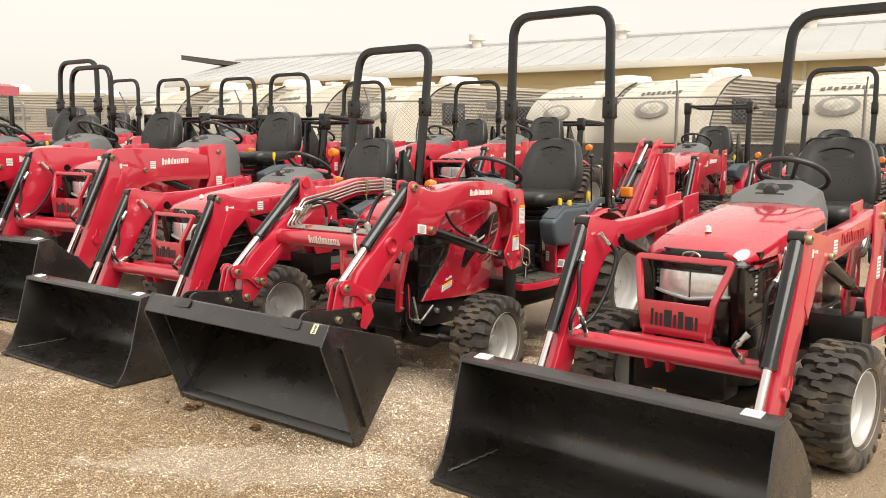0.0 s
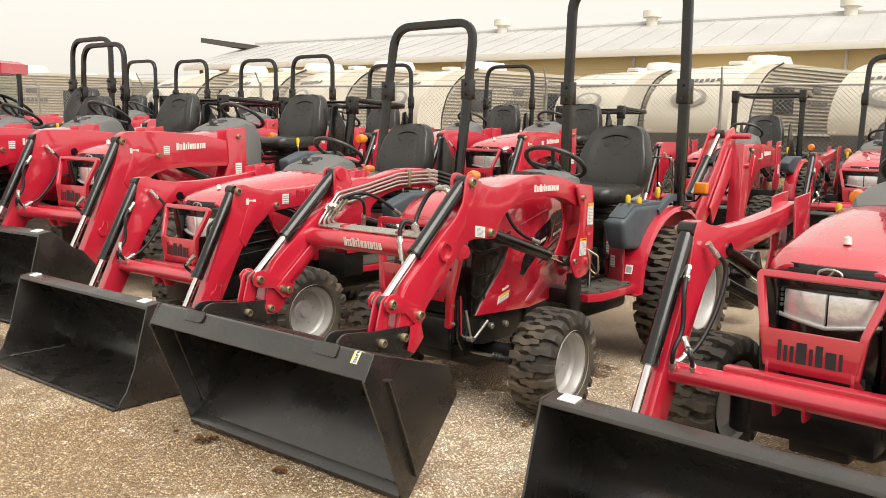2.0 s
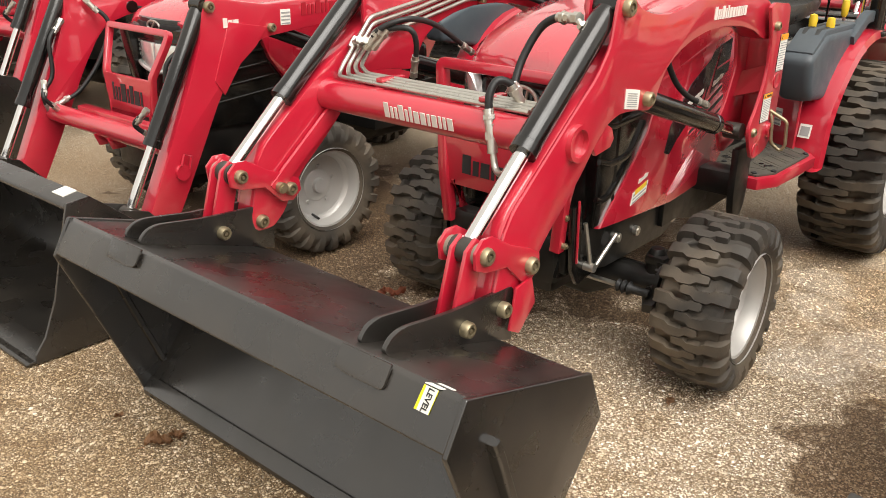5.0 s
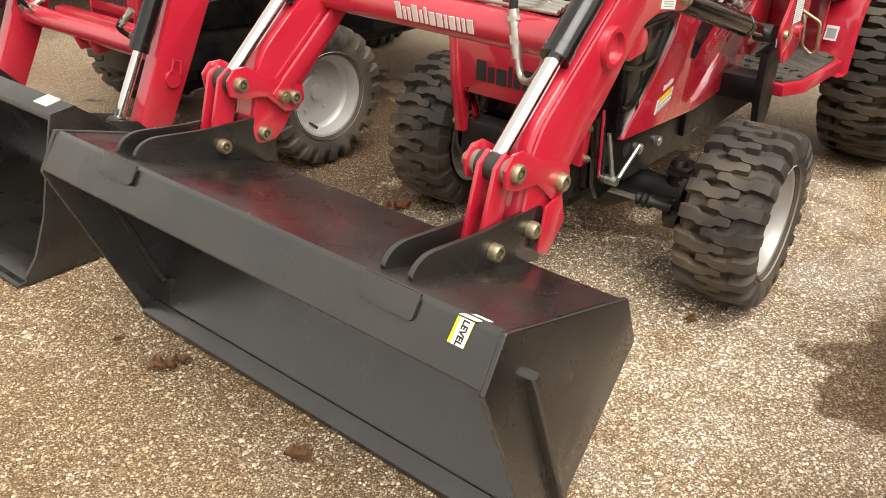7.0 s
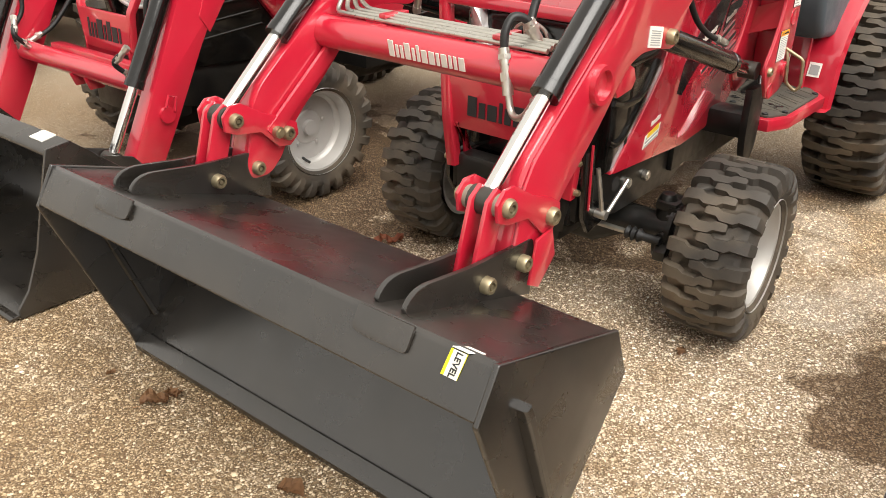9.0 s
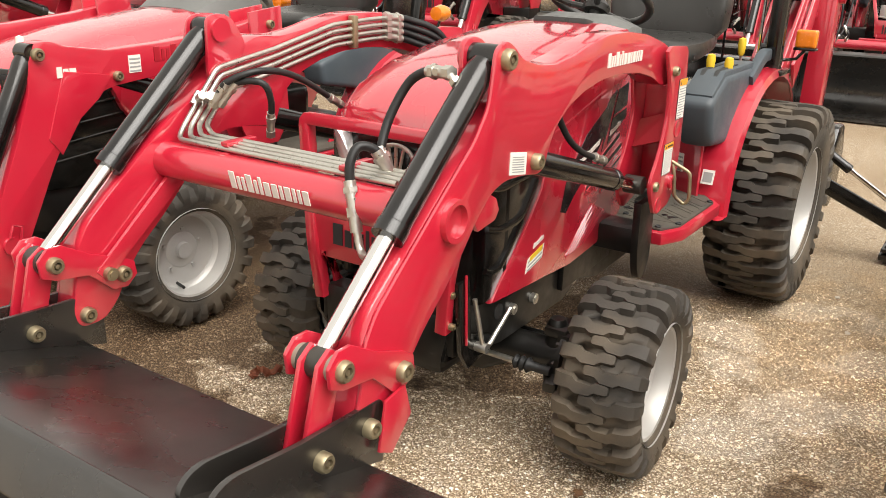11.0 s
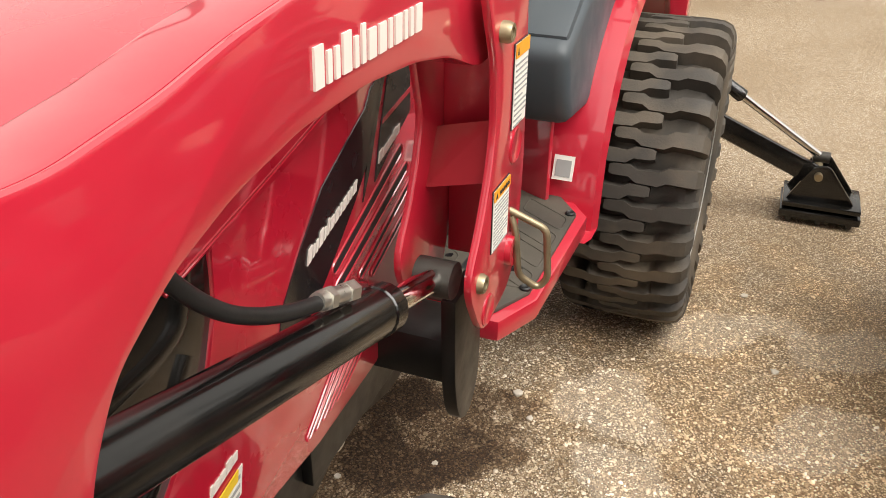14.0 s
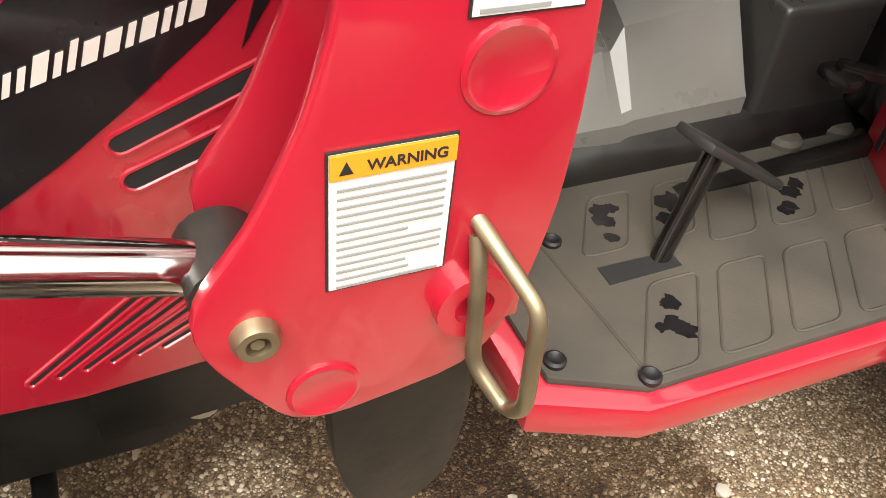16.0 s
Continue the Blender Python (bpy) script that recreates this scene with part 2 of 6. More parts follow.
def plate(origin, along, up, length, height, thick=0.001):
    """A thin sheet (a sticker) on a surface."""
    o, a, u = Vector(origin), Vector(along).normalized(), Vector(up).normalized()
    n = a.cross(u) * thick
    bm = bmesh.new()
    q = [o, o + a * length, o + a * length + u * height, o + u * height]
    f = [bm.verts.new(k + n) for k in q] + [bm.verts.new(k - n) for k in q]
    bm.faces.new(f[:4])
    bm.faces.new(f[4:][::-1])
    for k in range(4):
        bm.faces.new((f[k], f[k + 4], f[(k + 1) % 4 + 4], f[(k + 1) % 4]))
    bmesh.ops.recalc_face_normals(bm, faces=bm.faces)
    return bm


def sticker(parent, origin, along, up, length, height, mat=None, lines=0, head=None, name="sticker"):
    """A printed label with plain lines of print and, if wanted, a coloured head."""
    st = part(name, plate(origin, along, up, length, height), mat or WHITE, parent)
    o, a, u = Vector(origin), Vector(along).normalized(), Vector(up).normalized()
    n = a.cross(u) * 0.0016
    rng = random.Random(5)
    if head:
        part("sticker_border", plate(o - n * 0.3 - (a + u) * 0.0014, a, u, length + 0.0028, height + 0.0028, 0.0007), INK, st)
        tri = [o + n * 1.6 + a * length * (0.07 + c) + u * height * d for c, d in ((0.0, 0.875), (0.11, 0.875), (0.055, 0.96))]
        sg = bmesh.new()
        lo, hi = [sg.verts.new(q) for q in tri], [sg.verts.new(q + n * 0.3) for q in tri]
        sg.faces.new(lo[::-1])
        sg.faces.new(hi)
        for k in range(3):
            sg.faces.new((lo[k], lo[(k + 1) % 3], hi[(k + 1) % 3], hi[k]))
        part("warning_sign", sg, INK, st)
        part("sticker_head", plate(o + n + u * height * 0.84, a, u, length, height * 0.16), head, st)
    top = 0.8 if head else 0.92
    if lines:
        bs = []
        step = top / lines
        for i in range(lines):
            w = length * (0.9 if rng.random() > 0.3 else rng.uniform(0.4, 0.8))
            bs.append(plate(o + n + a * length * 0.06 + u * height * (top - (i + 0.8) * step), a, u, min(w, length * 0.88), height * step * (0.3 if head else 0.42), 0.0004))
        tagged(part("print", joined(*bs), GREY_INK, st), kind="stuff")
    return st


def words(text, m, size, mat, parent=None, name="lettering"):
    """Flat raised lettering in the built-in font, turned into a mesh."""
    cu = bpy.data.curves.new("t", "FONT")
    cu.offset = 0.02 * size
    cu.body, cu.size, cu.extrude, cu.align_x, cu.align_y = text, size, 0.0008, "CENTER", "CENTER"
    tmp = bpy.data.objects.new("t", cu)
    me = bpy.data.meshes.new_from_object(tmp)
    me.name = name
    me.materials.clear()
    me.materials.append(mat)
    bpy.data.objects.remove(tmp)
    bpy.data.curves.remove(cu)
    return part(name, me, mat, parent, at=m)


def frame_of(origin, along, up):
    a, u = Vector(along).normalized(), Vector(up).normalized()
    n = a.cross(u).normalized()
    u = n.cross(a)
    return Matrix(((a.x, u.x, n.x, origin[0]), (a.y, u.y, n.y, origin[1]), (a.z, u.z, n.z, origin[2]), (0, 0, 0, 1)))


# ---- wheels ----
WHEELS = {}


def tyre_meshes(R, W, rim_r, lugs):
    """The tyre with its block lugs, and the dished rim; the outer face looks along +y."""
    h = W / 2
    depth = 0.023 * R / 0.3
    rb = R - depth
    prof = [(rim_r, -h * 0.72), (rim_r + 0.02, -h * 0.86), (rim_r + (rb - rim_r) * 0.5, -h * 1.0), (rb - 0.03, -h * 0.96), (rb - 0.006, -h * 0.82), (rb, -h * 0.5), (rb + 0.002, 0),
            (rb, h * 0.5), (rb - 0.006, h * 0.82), (rb - 0.03, h * 0.96), (rim_r + (rb - rim_r) * 0.5, h * 1.0), (rim_r + 0.02, h * 0.93), (rim_r, h * 0.84)]
    carcass = lathe(prof, sides=56, closed=True)
    bm = bmesh.new()
    pitch = 2 * math.pi / lugs
    # centre line of a lug: (share of half width, share of pitch, radius offset)
    line = [(-0.32, 0.13, -0.003), (-0.26, 0.13, 0), (-0.02, 0.13, 0), (0.1, 0.0, 0), (0.42, 0.0, 0), (0.54, 0.12, 0), (0.82, 0.12, -0.003), (0.95, 0.12, -0.012), (1.02, 0.12, -0.03), (1.04, 0.12, -0.06)]
    thick = [0.11, 0.15, 0.16, 0.17, 0.19, 0.2, 0.22, 0.23, 0.23, 0.2]
    for side in (-1, 1):
        for i in range(lugs):
            a0 = (i + (0.5 if side > 0 else 0)) * pitch
            rows = []
            for (w, s, dr), th in zip(line, thick):
                top, low = [], []
                for e in (-1, 1):
                    at = a0 + (s + e * th) * pitch
                    ab = a0 + (s + e * (th + 0.075)) * pitch
                    y = side * w * h
                    r_top, r_low = R + dr, rb + dr * 0.9 - 0.004
                    inner = 0 if abs(w) < 0.9 else 0.008
                    top.append(bm.verts.new((r_top * math.cos(at), y, r_top * math.sin(at))))
                    low.append(bm.verts.new((r_low * math.cos(ab), y - side * inner, r_low * math.sin(ab))))
                rows.append((top, low))
            for (t0, l0), (t1, l1) in zip(rows, rows[1:]):
                for q in ((t0[0], t0[1], t1[1], t1[0]), (t0[0], t1[0], l1[0], l0[0]), (t0[1], l0[1], l1[1], t1[1])):
                    bm.faces.new(q)
            for t, l in (rows[0], rows[-1]):
                bm.faces.new((t[0], l[0], l[1], t[1]))
    bmesh.ops.recalc_face_normals(bm, faces=bm.faces)
    base = len(carcass.verts)
    tyre = joined(carcass, bm)
    tyre.verts.ensure_lookup_table()
    skin, per = tyre.verts[:base], len(line) * 4
    for k in range(base, len(tyre.verts), per):
        foot = tyre.verts[k + 2 + 4 * 5]
        near = min(skin, key=lambda v: (v.co - foot.co).length_squared)
        tyre.faces.new((foot, tyre.verts[k + 3 + 4 * 5], near))
    tyre = mesh_of("tyre", tyre, RUBBER, 32)
    d = h * 0.84
    rim = lathe([(rim_r + 0.012, d + 0.012), (rim_r + 0.014, d + 0.002), (rim_r - 0.008, d - 0.006), (rim_r - 0.018, d - 0.03), (rim_r - 0.02, d * 0.45), (rim_r * 0.82, d * 0.36), (rim_r * 0.8, d * 0.22),
                 (rim_r * 0.62, d * 0.12), (rim_r * 0.42, d * 0.10), (rim_r * 0.38, d * 0.16), (rim_r * 0.2, d * 0.18), (rim_r * 0.18, d * 0.34), (0.0, d * 0.36)], sides=40, cap=False)
    nuts = [rod((rim_r * 0.5 * math.cos(k), d * 0.1, rim_r * 0.5 * math.sin(k)), (rim_r * 0.5 * math.cos(k), d * 0.2, rim_r * 0.5 * math.sin(k)), rim_r * 0.05, 6) for k in (math.pi * 2 * j / 5 for j in range(5))]
    inner = lathe([(rim_r + 0.01, -d - 0.008), (rim_r - 0.012, -d), (rim_r * 0.8, -d * 0.4), (rim_r * 0.3, -d * 0.1), (0, -d * 0.1)], sides=32, cap=False)
    rim = mesh_of("rim", joined(rim, inner, *nuts), RIM)
    valve = mesh_of("valve", rod((rim_r * 0.72, d * 0.2, -0.05), (rim_r * 0.76, d * 0.7, -0.05), 0.006, 8), HOSE)
    return tyre, rim, valve


def wheel(parent, x, y, R, W, rim_r, lugs, turn=0.0, spin=0.0):
    key = (R, W)
    if key not in WHEELS:
        WHEELS[key] = tyre_meshes(R, W, rim_r, lugs)
    ob = new("wheel")
    ob.empty_display_size = 0.1
    ob.parent = parent
    ob.matrix_basis = pose(x, y, R - 0.006, 0, 0, turn + (0 if y > 0 else 180)) @ pose(0, 0, 0, 0, spin, 0)
    for nm, me in zip(("tyre", "rim", "valve"), WHEELS[key]):
        part(nm, me, None, ob)
    return ob


# ---- pieces that every tractor has ----
def seat_pan(parent, x, y=0.0, z=0.93, s=1.0):
    """Moulded vinyl seat: cushion and one-piece high back with a raised headrest pad."""
    rows = []
    for t, w, hgt, zz in ((-0.012, 0.17, 0.035, 0.02), (0.0, 0.20, 0.085, -0.005), (0.03, 0.225, 0.12, -0.02), (0.07, 0.238, 0.135, -0.03), (0.25, 0.245, 0.12, -0.02), (0.42, 0.235, 0.11, 0.0), (0.5, 0.22, 0.10, 0.01)):
        xx = x + (0.27 - t) * s
        pts = []
        for k in range(20):
            a = 2 * math.pi * k / 20
            c, q = math.cos(a), math.sin(a)
            px, pz = math.copysign(abs(c) ** 0.5, c) * w * s, math.copysign(abs(q) ** 0.6, q) * hgt / 2 * s
            dip = -0.022 * s * (1 - (px / (w * s)) ** 2) if q > 0 else 0
            pts.append((xx, y + px, z + zz * s + hgt / 2 * s + pz + dip))
        rows.append(pts)
    part("seat_cushion", loft(rows), VINYL, parent)
    rows = []
    for t, w, d, lean in ((0.0, 0.20, 0.10, 0.0), (0.08, 0.25, 0.13, -0.01), (0.2, 0.255, 0.12, -0.028), (0.3, 0.242, 0.105, -0.048), (0.38, 0.222, 0.098, -0.068), (0.44, 0.205, 0.092, -0.08), (0.48, 0.186, 0.08, -0.09), (0.508, 0.16, 0.066, -0.097), (0.526, 0.125, 0.05, -0.1), (0.535, 0.075, 0.028, -0.102)):
        pts = []
        for k in range(48):
            a = 2 * math.pi * k / 48
            c, q = math.cos(a), math.sin(a)
            py, px = math.copysign(abs(c) ** 0.55, c) * w * s, math.copysign(abs(q) ** 0.7, q) * d / 2 * s
            u = abs(py / (w * s))
            hollow = (0.055 * u * u + 0.016 * min(1, max(0, (u - 0.55) / 0.13)) * (1 if 0.1 < t < 0.42 else 0)) * s if q > 0 else 0
            pts.append((x + (-0.24 + lean) * s + px + hollow, y + py, z + (0.05 + 0.8 * t) * s))
        rows.append(pts)
    part("backrest", loft(rows), VINYL, parent)
    pad = lathe([(0.0, 0.004), (0.09, 0.006), (0.10, -0.002), (0.106, 0.008), (0.118, 0.009), (0.124, -0.004)], sides=32, axis="x")
    bmesh.ops.scale(pad, vec=(1, 1.15, 0.6), verts=pad.verts)
    bmesh.ops.rotate(pad, cent=(0, 0, 0), matrix=Euler((0, radians(-13), 0)).to_matrix(), verts=pad.verts)
    bmesh.ops.scale(pad, vec=(s, s, s), verts=pad.verts)
    bmesh.ops.translate(pad, vec=(x - 0.255 * s, y, z + 0.35 * s), verts=pad.verts)
    part("headrest_pad", pad, VINYL, parent)
    base = joined(*[box((x, y, z - 0.02 - 0.045 * k), (0.3 - 0.03 * (k % 2), 0.3 - 0.03 * (k % 2), 0.03), 0.008) for k in range(5)])
    part("seat_suspension", base, HOSE, parent)


def steering(parent, x, z, r=0.19, tilt=32, y=0.0):
    ring = [(r * math.cos(2 * math.pi * k / 32), r * math.sin(2 * math.pi * k / 32), 0) for k in range(32)]
    bm = joined(tube(ring, 0.015, 10, closed=True), lathe([(0.0, -0.05), (0.045, -0.05), (0.05, -0.03), (0.04, -0.015), (0.0, -0.01)], axis="z", sides=20),
                *[tube([(0.03 * math.cos(a), 0.03 * math.sin(a), -0.035), (r * 0.55 * math.cos(a), r * 0.55 * math.sin(a), -0.025), (r * math.cos(a), r * math.sin(a), 0)], 0.012, 8) for a in (0.4, 2.74, 4.71)],
                rod((0, 0, -0.22), (0, 0, -0.03), 0.022, 12))
    return part("steering_wheel", bm, VINYL, parent, at=pose(x, y, z, 0, -tilt, 0))


def roll_bar(parent, x, half, top, hinge, foot, folded=False, lean=0.0, k=1.0):
    """Roll-over bar: posts with hinge brackets and a bent top hoop."""
    for side in (-1, 1):
        y = side * half
        part("roll_bar_post", tube([(x, y, foot), (x - lean * (hinge - foot), y, hinge)], 0.03, 12, flat=(0.06 * k, 0.066 * k)), BLACK, parent)
        hx = x - lean * (hinge - foot)
        br = joined(box((hx, y, hinge), (0.085 * k, 0.082 * k, 0.16), 0.006), rod((hx - 0.055, y, hinge + 0.04), (hx + 0.055, y, hinge + 0.04), 0.012, 8), rod((hx - 0.055, y, hinge - 0.045), (hx + 0.055, y, hinge - 0.045), 0.012, 8))
        part("hinge_bracket", br, BLACK, parent)
        part("foot_plate", box((x, y, foot + 0.005), (0.14, 0.12, 0.02), 0.004), BLACK, parent)
    hx = x - lean * (hinge - foot)
    if folded:
        L = top - hinge
        pts = rounded([(hx, -half, hinge + 0.05), (hx - L * 0.95, -half, hinge + 0.02), (hx - L * 0.95, half, hinge + 0.02), (hx, half, hinge + 0.05)], 0.14, 6)
        part("folded_hoop", tube(pts, 0.022, 12, flat=(0.042, 0.046)), BLACK, parent)
        part("cross_bar", rod((hx, -half, hinge + 0.03), (hx, half, hinge + 0.03), 0.014, 10), BLACK, parent)
    else:
        tx = hx - lean * (top - hinge)
        pts = rounded([(hx, -half, hinge), (tx, -half * 0.97, top), (tx, half * 0.97, top), (hx, half, hinge)], 0.17, 8)
        part("roll_bar_hoop", tube(pts, 0.03, 12, flat=(0.056 * k, 0.062 * k)), BLACK, parent)


def fender(parent, side, xr, R, y_in, y_out, mat, gap=0.09):
    """Rear mudguard: an arched top with a turned edge and the upright inner wall."""
    arc = [(xr + (R + gap) * math.cos(a), R + (R + gap) * math.sin(a)) for a in [radians(d) for d in range(152, 18, -10)]]
    low = [(xr + (R + gap) * math.cos(radians(14)), R * 1.08), (xr + (R + gap + 0.05), R * 1.08)]
    line = arc + low
    rows = []
    for px, pz in line:
        ang = math.atan2(pz - R, px - xr)
        n = (math.cos(ang), math.sin(ang))
        a = (px, y_in * side, pz)
        b = (px + n[0] * 0.003, (y_in + (y_out - y_in) * 0.5) * side, pz + n[1] * 0.003)
        c = (px, (y_out - 0.01) * side, pz)
        d = (px - n[0] * 0.03, y_out * side, pz - n[1] * 0.03)
        e = (px - n[0] * 0.03, (y_out - 0.006) * side, pz - n[1] * 0.03)
        f = (px - n[0] * 0.01, (y_out - 0.02) * side, pz - n[1] * 0.01)
        g = (px - n[0] * 0.012, y_in * side, pz - n[1] * 0.012)
        rows.append([a, b, c, d, e, f, g])
    ob = part("fender", loft(rows), mat, parent)
    wall = prism([(px, pz) for px, pz in arc] + [(xr + R + 0.13, R * 1.1), (xr + R * 0.6, R * 0.9), (xr - R * 0.6, R * 0.9)], (y_in - 0.012) * side, y_in * side, bevel=0.003)
    part("fender_wall", wall, mat, ob)
    return ob


def hex_bolt(a, b, r):
    a, b = Vector(a), Vector(b)
    return joined(rod(a, b, r, 12), rod(a.lerp(b, 0.55), b.lerp(a, -0.25), r * 0.62, 6))


def pin_boss(parent, x, z, y0, y1, r=0.034, name="pivot_pin"):
    """A pin through plates: collar and greased end."""
    r *= 0.8
    s = 1 if y1 > y0 else -1
    bm = joined(lathe([(r, y0), (r, y1), (r * 0.82, y1 + s * 0.006), (r * 0.5, y1 + s * 0.006), (r * 0.45, y1 - s * 0.01), (0, y1 - s * 0.01)], c=(x, 0, z), sides=22), rod((x, y1 - s * 0.01, z), (x, y1 + s * 0.004, z), r * 0.3, 6))
    return part(name, bm, GOLD, parent)


def cylinder_ram(parent, a, b, share, r_barrel, r_rod, mat=None):
    """Hydraulic ram from eye a to eye b; the barrel takes that share of the length."""
    a, b = Vector(a), Vector(b)
    m = a.lerp(b, share)
    d = (b - a).normalized()
    bar = tube([a + d * 0.02, a + d * 0.04, m - d * 0.03, m - d * 0.028, m], [r_barrel * 0.9, r_barrel, r_barrel, r_barrel * 1.06, r_barrel * 1.06], 20)
    bar = joined(bar, lathe([(r_barrel * 0.9, -0.032), (r_barrel * 0.9, 0.032)], c=a, sides=18))
    ob = part("ram_barrel", bar, mat or BLACK, parent)
    part("ram_rod", joined(tube([m, b], r_rod, 16)), CHROME, ob)
    part("rod_eye", lathe([(r_rod * 1.55, -0.028), (r_rod * 1.55, 0.028)], c=b, sides=18), DARK_STEEL, ob)
    return ob


def hose(parent, pts, r=0.0095, mat=None, name="hydraulic_hose"):
    ob = part(name, tube(spline(pts, 7), r, 10), mat or HOSE, parent)
    for e, f in ((pts[0], pts[1]), (pts[-1], pts[-2])):
        e, f = Vector(e), Vector(f)
        d = (f - e).normalized()
        part("hose_fitting", joined(rod(e - d * 0.012, e + d * 0.046, r * 1.25, 10), rod(e + d * 0.02, e + d * 0.032, r * 1.6, 6), rod(e - d * 0.03, e - d * 0.01, r * 1.5, 6)), STEEL, ob)
    return ob


def hood_sections(nose, tail, half, low, tops, nose_round=0.05):
    """Rings of a bonnet from nose to tail: tops gives (x share, top height, half width, shoulder drop)."""
    rows = []
    for t, top, w, drop in tops:
        x = nose + (tail - nose) * t
        ring = []
        prof = [(-w, low), (-w, low + 0.02), (-w * 1.0, top - drop * 1.6), (-w * 0.985, top - drop), (-w * 0.93, top - drop * 0.5), (-w * 0.78, top - drop * 0.18), (-w * 0.4, top - drop * 0.03), (0, top)]
        prof = prof + [(-a, b) for a, b in prof[-2::-1]]
        for yy, zz in prof:
            ring.append((x, yy, zz))
        rows.append(ring)
    return rows


def loader_side(parent, side, outline, y0, y1, mat=RED, name="loader_arm"):
    smooth = [(q.x, q.y) for q in rounded([Vector((*p, 0)) for p in [*outline, outline[0]]], 0.022, 4)][:-1]
    return part(name, prism(smooth, y0 * side, y1 * side, bevel=0.006), mat, parent)


# ---- the compact loader tractor with curved arms ----
def emax_tractor(m):
    t = thing("compact_tractor", "red compact loader tractor with curved arms on damp gravel", "tractor", m, "red tractors in a row")
    FX, RX, RF, RR = -1.095, -2.72, 0.274, 0.42
    for y in (-0.555, 0.555):
        wheel(t, FX, y, RF, 0.235, 0.165, 21, turn=3, spin=20)
    for y in (-0.53, 0.53):
        wheel(t, RX, y, RR, 0.32, 0.235, 30, spin=35)
    # chassis, axles
    part("frame_rail", prism([(-0.7, 0.5), (-0.7, 0.38), (-0.95, 0.33), (-1.35, 0.33), (-1.45, 0.37), (-1.62, 0.33), (-2.5, 0.36), (-2.5, 0.56), (-1.6, 0.5)], 0.2, 0.225, bevel=0.004), CHASSIS, t)
    part("frame_rail", prism([(-0.7, 0.5), (-0.7, 0.38), (-0.95, 0.33), (-1.35, 0.33), (-1.45, 0.37), (-1.62, 0.33), (-2.5, 0.36), (-2.5, 0.56), (-1.6, 0.5)], -0.225, -0.2, bevel=0.004), CHASSIS, t)
    axle = joined(tube([(FX, -0.47, 0.27), (FX, -0.2, 0.26), (FX, -0.1, 0.24), (FX, 0.1, 0.24), (FX, 0.2, 0.26), (FX, 0.47, 0.27)], [0.05, 0.052, 0.085, 0.085, 0.052, 0.05], 14),
                  *[lathe([(0.05, -0.12), (0.062, -0.11), (0.062, 0.06), (0.05, 0.09), (0.03, 0.1)], c=(FX, s * 0.44, 0.28), axis="z", sides=16) for s in (-1, 1)],
                  *[rod((FX - 0.13, s * 0.1, 0.25), (FX - 0.13, s * 0.42, 0.25), 0.014, 10) for s in (-1, 1)],
                  *[box((FX, s * 0.40, 0.33), (0.09, 0.09, 0.05), 0.008) for s in (-1, 1)],
                  *[rod((FX + 0.06, s * 0.36, 0.26), (FX + 0.085, s * 0.36, 0.26), 0.02, 6) for s in (-1, 1)])
    part("front_axle", axle, CHASSIS, t)
    for s in (-1, 1):
        kn = part("axle_knuckle", joined(lathe([(0.055, 0.36 * s), (0.085, 0.37 * s), (0.085, 0.385 * s), (0.06, 0.39 * s), (0.06, 0.41 * s), (0.092, 0.415 * s), (0.092, 0.435 * s), (0.06, 0.44 * s), (0.05, 0.5 * s)], c=(FX, 0, 0.274), sides=22), box((FX - 0.01, 0.345 * s, 0.352), (0.1, 0.07, 0.03), 0.008), box((FX + 0.07, 0.37 * s, 0.235), (0.12, 0.04, 0.035), 0.008, turn=(0, 12, 10 * s)), lathe([(0.03, 0.17), (0.034, 0.2), (0.034, 0.36), (0.022, 0.385), (0, 0.388)], c=(FX, 0.335 * s, 0), axis="z", sides=14)), CHASSIS, t)
        for k in range(8):
            a = math.pi * k / 4
            part("knuckle_bolt", rod((FX + 0.074 * math.cos(a), 0.36 * s, 0.274 + 0.074 * math.sin(a)), (FX + 0.074 * math.cos(a), 0.374 * s, 0.274 + 0.074 * math.sin(a)), 0.009, 6), CHASSIS, kn)
        tr = part("tie_rod", rod((FX + 0.1, 0.1 * s, 0.262), (FX + 0.1, 0.27 * s, 0.262), 0.009, 10), STEEL, t)
        part("rod_boot", lathe([(0.012, 0.25 * s), (0.022, 0.258 * s), (0.014, 0.268 * s), (0.024, 0.278 * s), (0.015, 0.288 * s), (0.024, 0.298 * s), (0.014, 0.31 * s), (0.014, 0.37 * s)], c=(FX + 0.1, 0, 0.262), sides=14), HOSE, tr)
    part("gearbox", joined(box((-2.2, 0, 0.42), (0.9, 0.34, 0.3), 0.05, segments=3), rod((-2.72, -0.45, 0.42), (-2.72, 0.45, 0.42), 0.09, 16), box((-1.3, 0, 0.45), (1.0, 0.3, 0.26), 0.04)), CHASSIS, t)
    part("front_support", joined(box((-0.78, 0, 0.42), (0.2, 0.4, 0.16), 0.02), box((-0.92, 0, 0.3), (0.2, 0.22, 0.12), 0.02)), CHASSIS, t)
    # hood: nose, top, sides
    rows = hood_sections(-0.76, -1.72, 0.28, 0.86, [(0.0, 0.985, 0.20, 0.10), (0.025, 1.02, 0.235, 0.11), (0.09, 1.06, 0.262, 0.12), (0.25, 1.11, 0.268, 0.12), (0.5, 1.15, 0.27, 0.12), (0.8, 1.175, 0.27, 0.11), (1.0, 1.18, 0.27, 0.1)])
    rows = [[(x, y, max(z, lo)) for x, y, z in ring] for ring, lo in zip(rows, (0.935, 0.93, 0.915, 0.895, 0.937, 1.01, 1.055))]
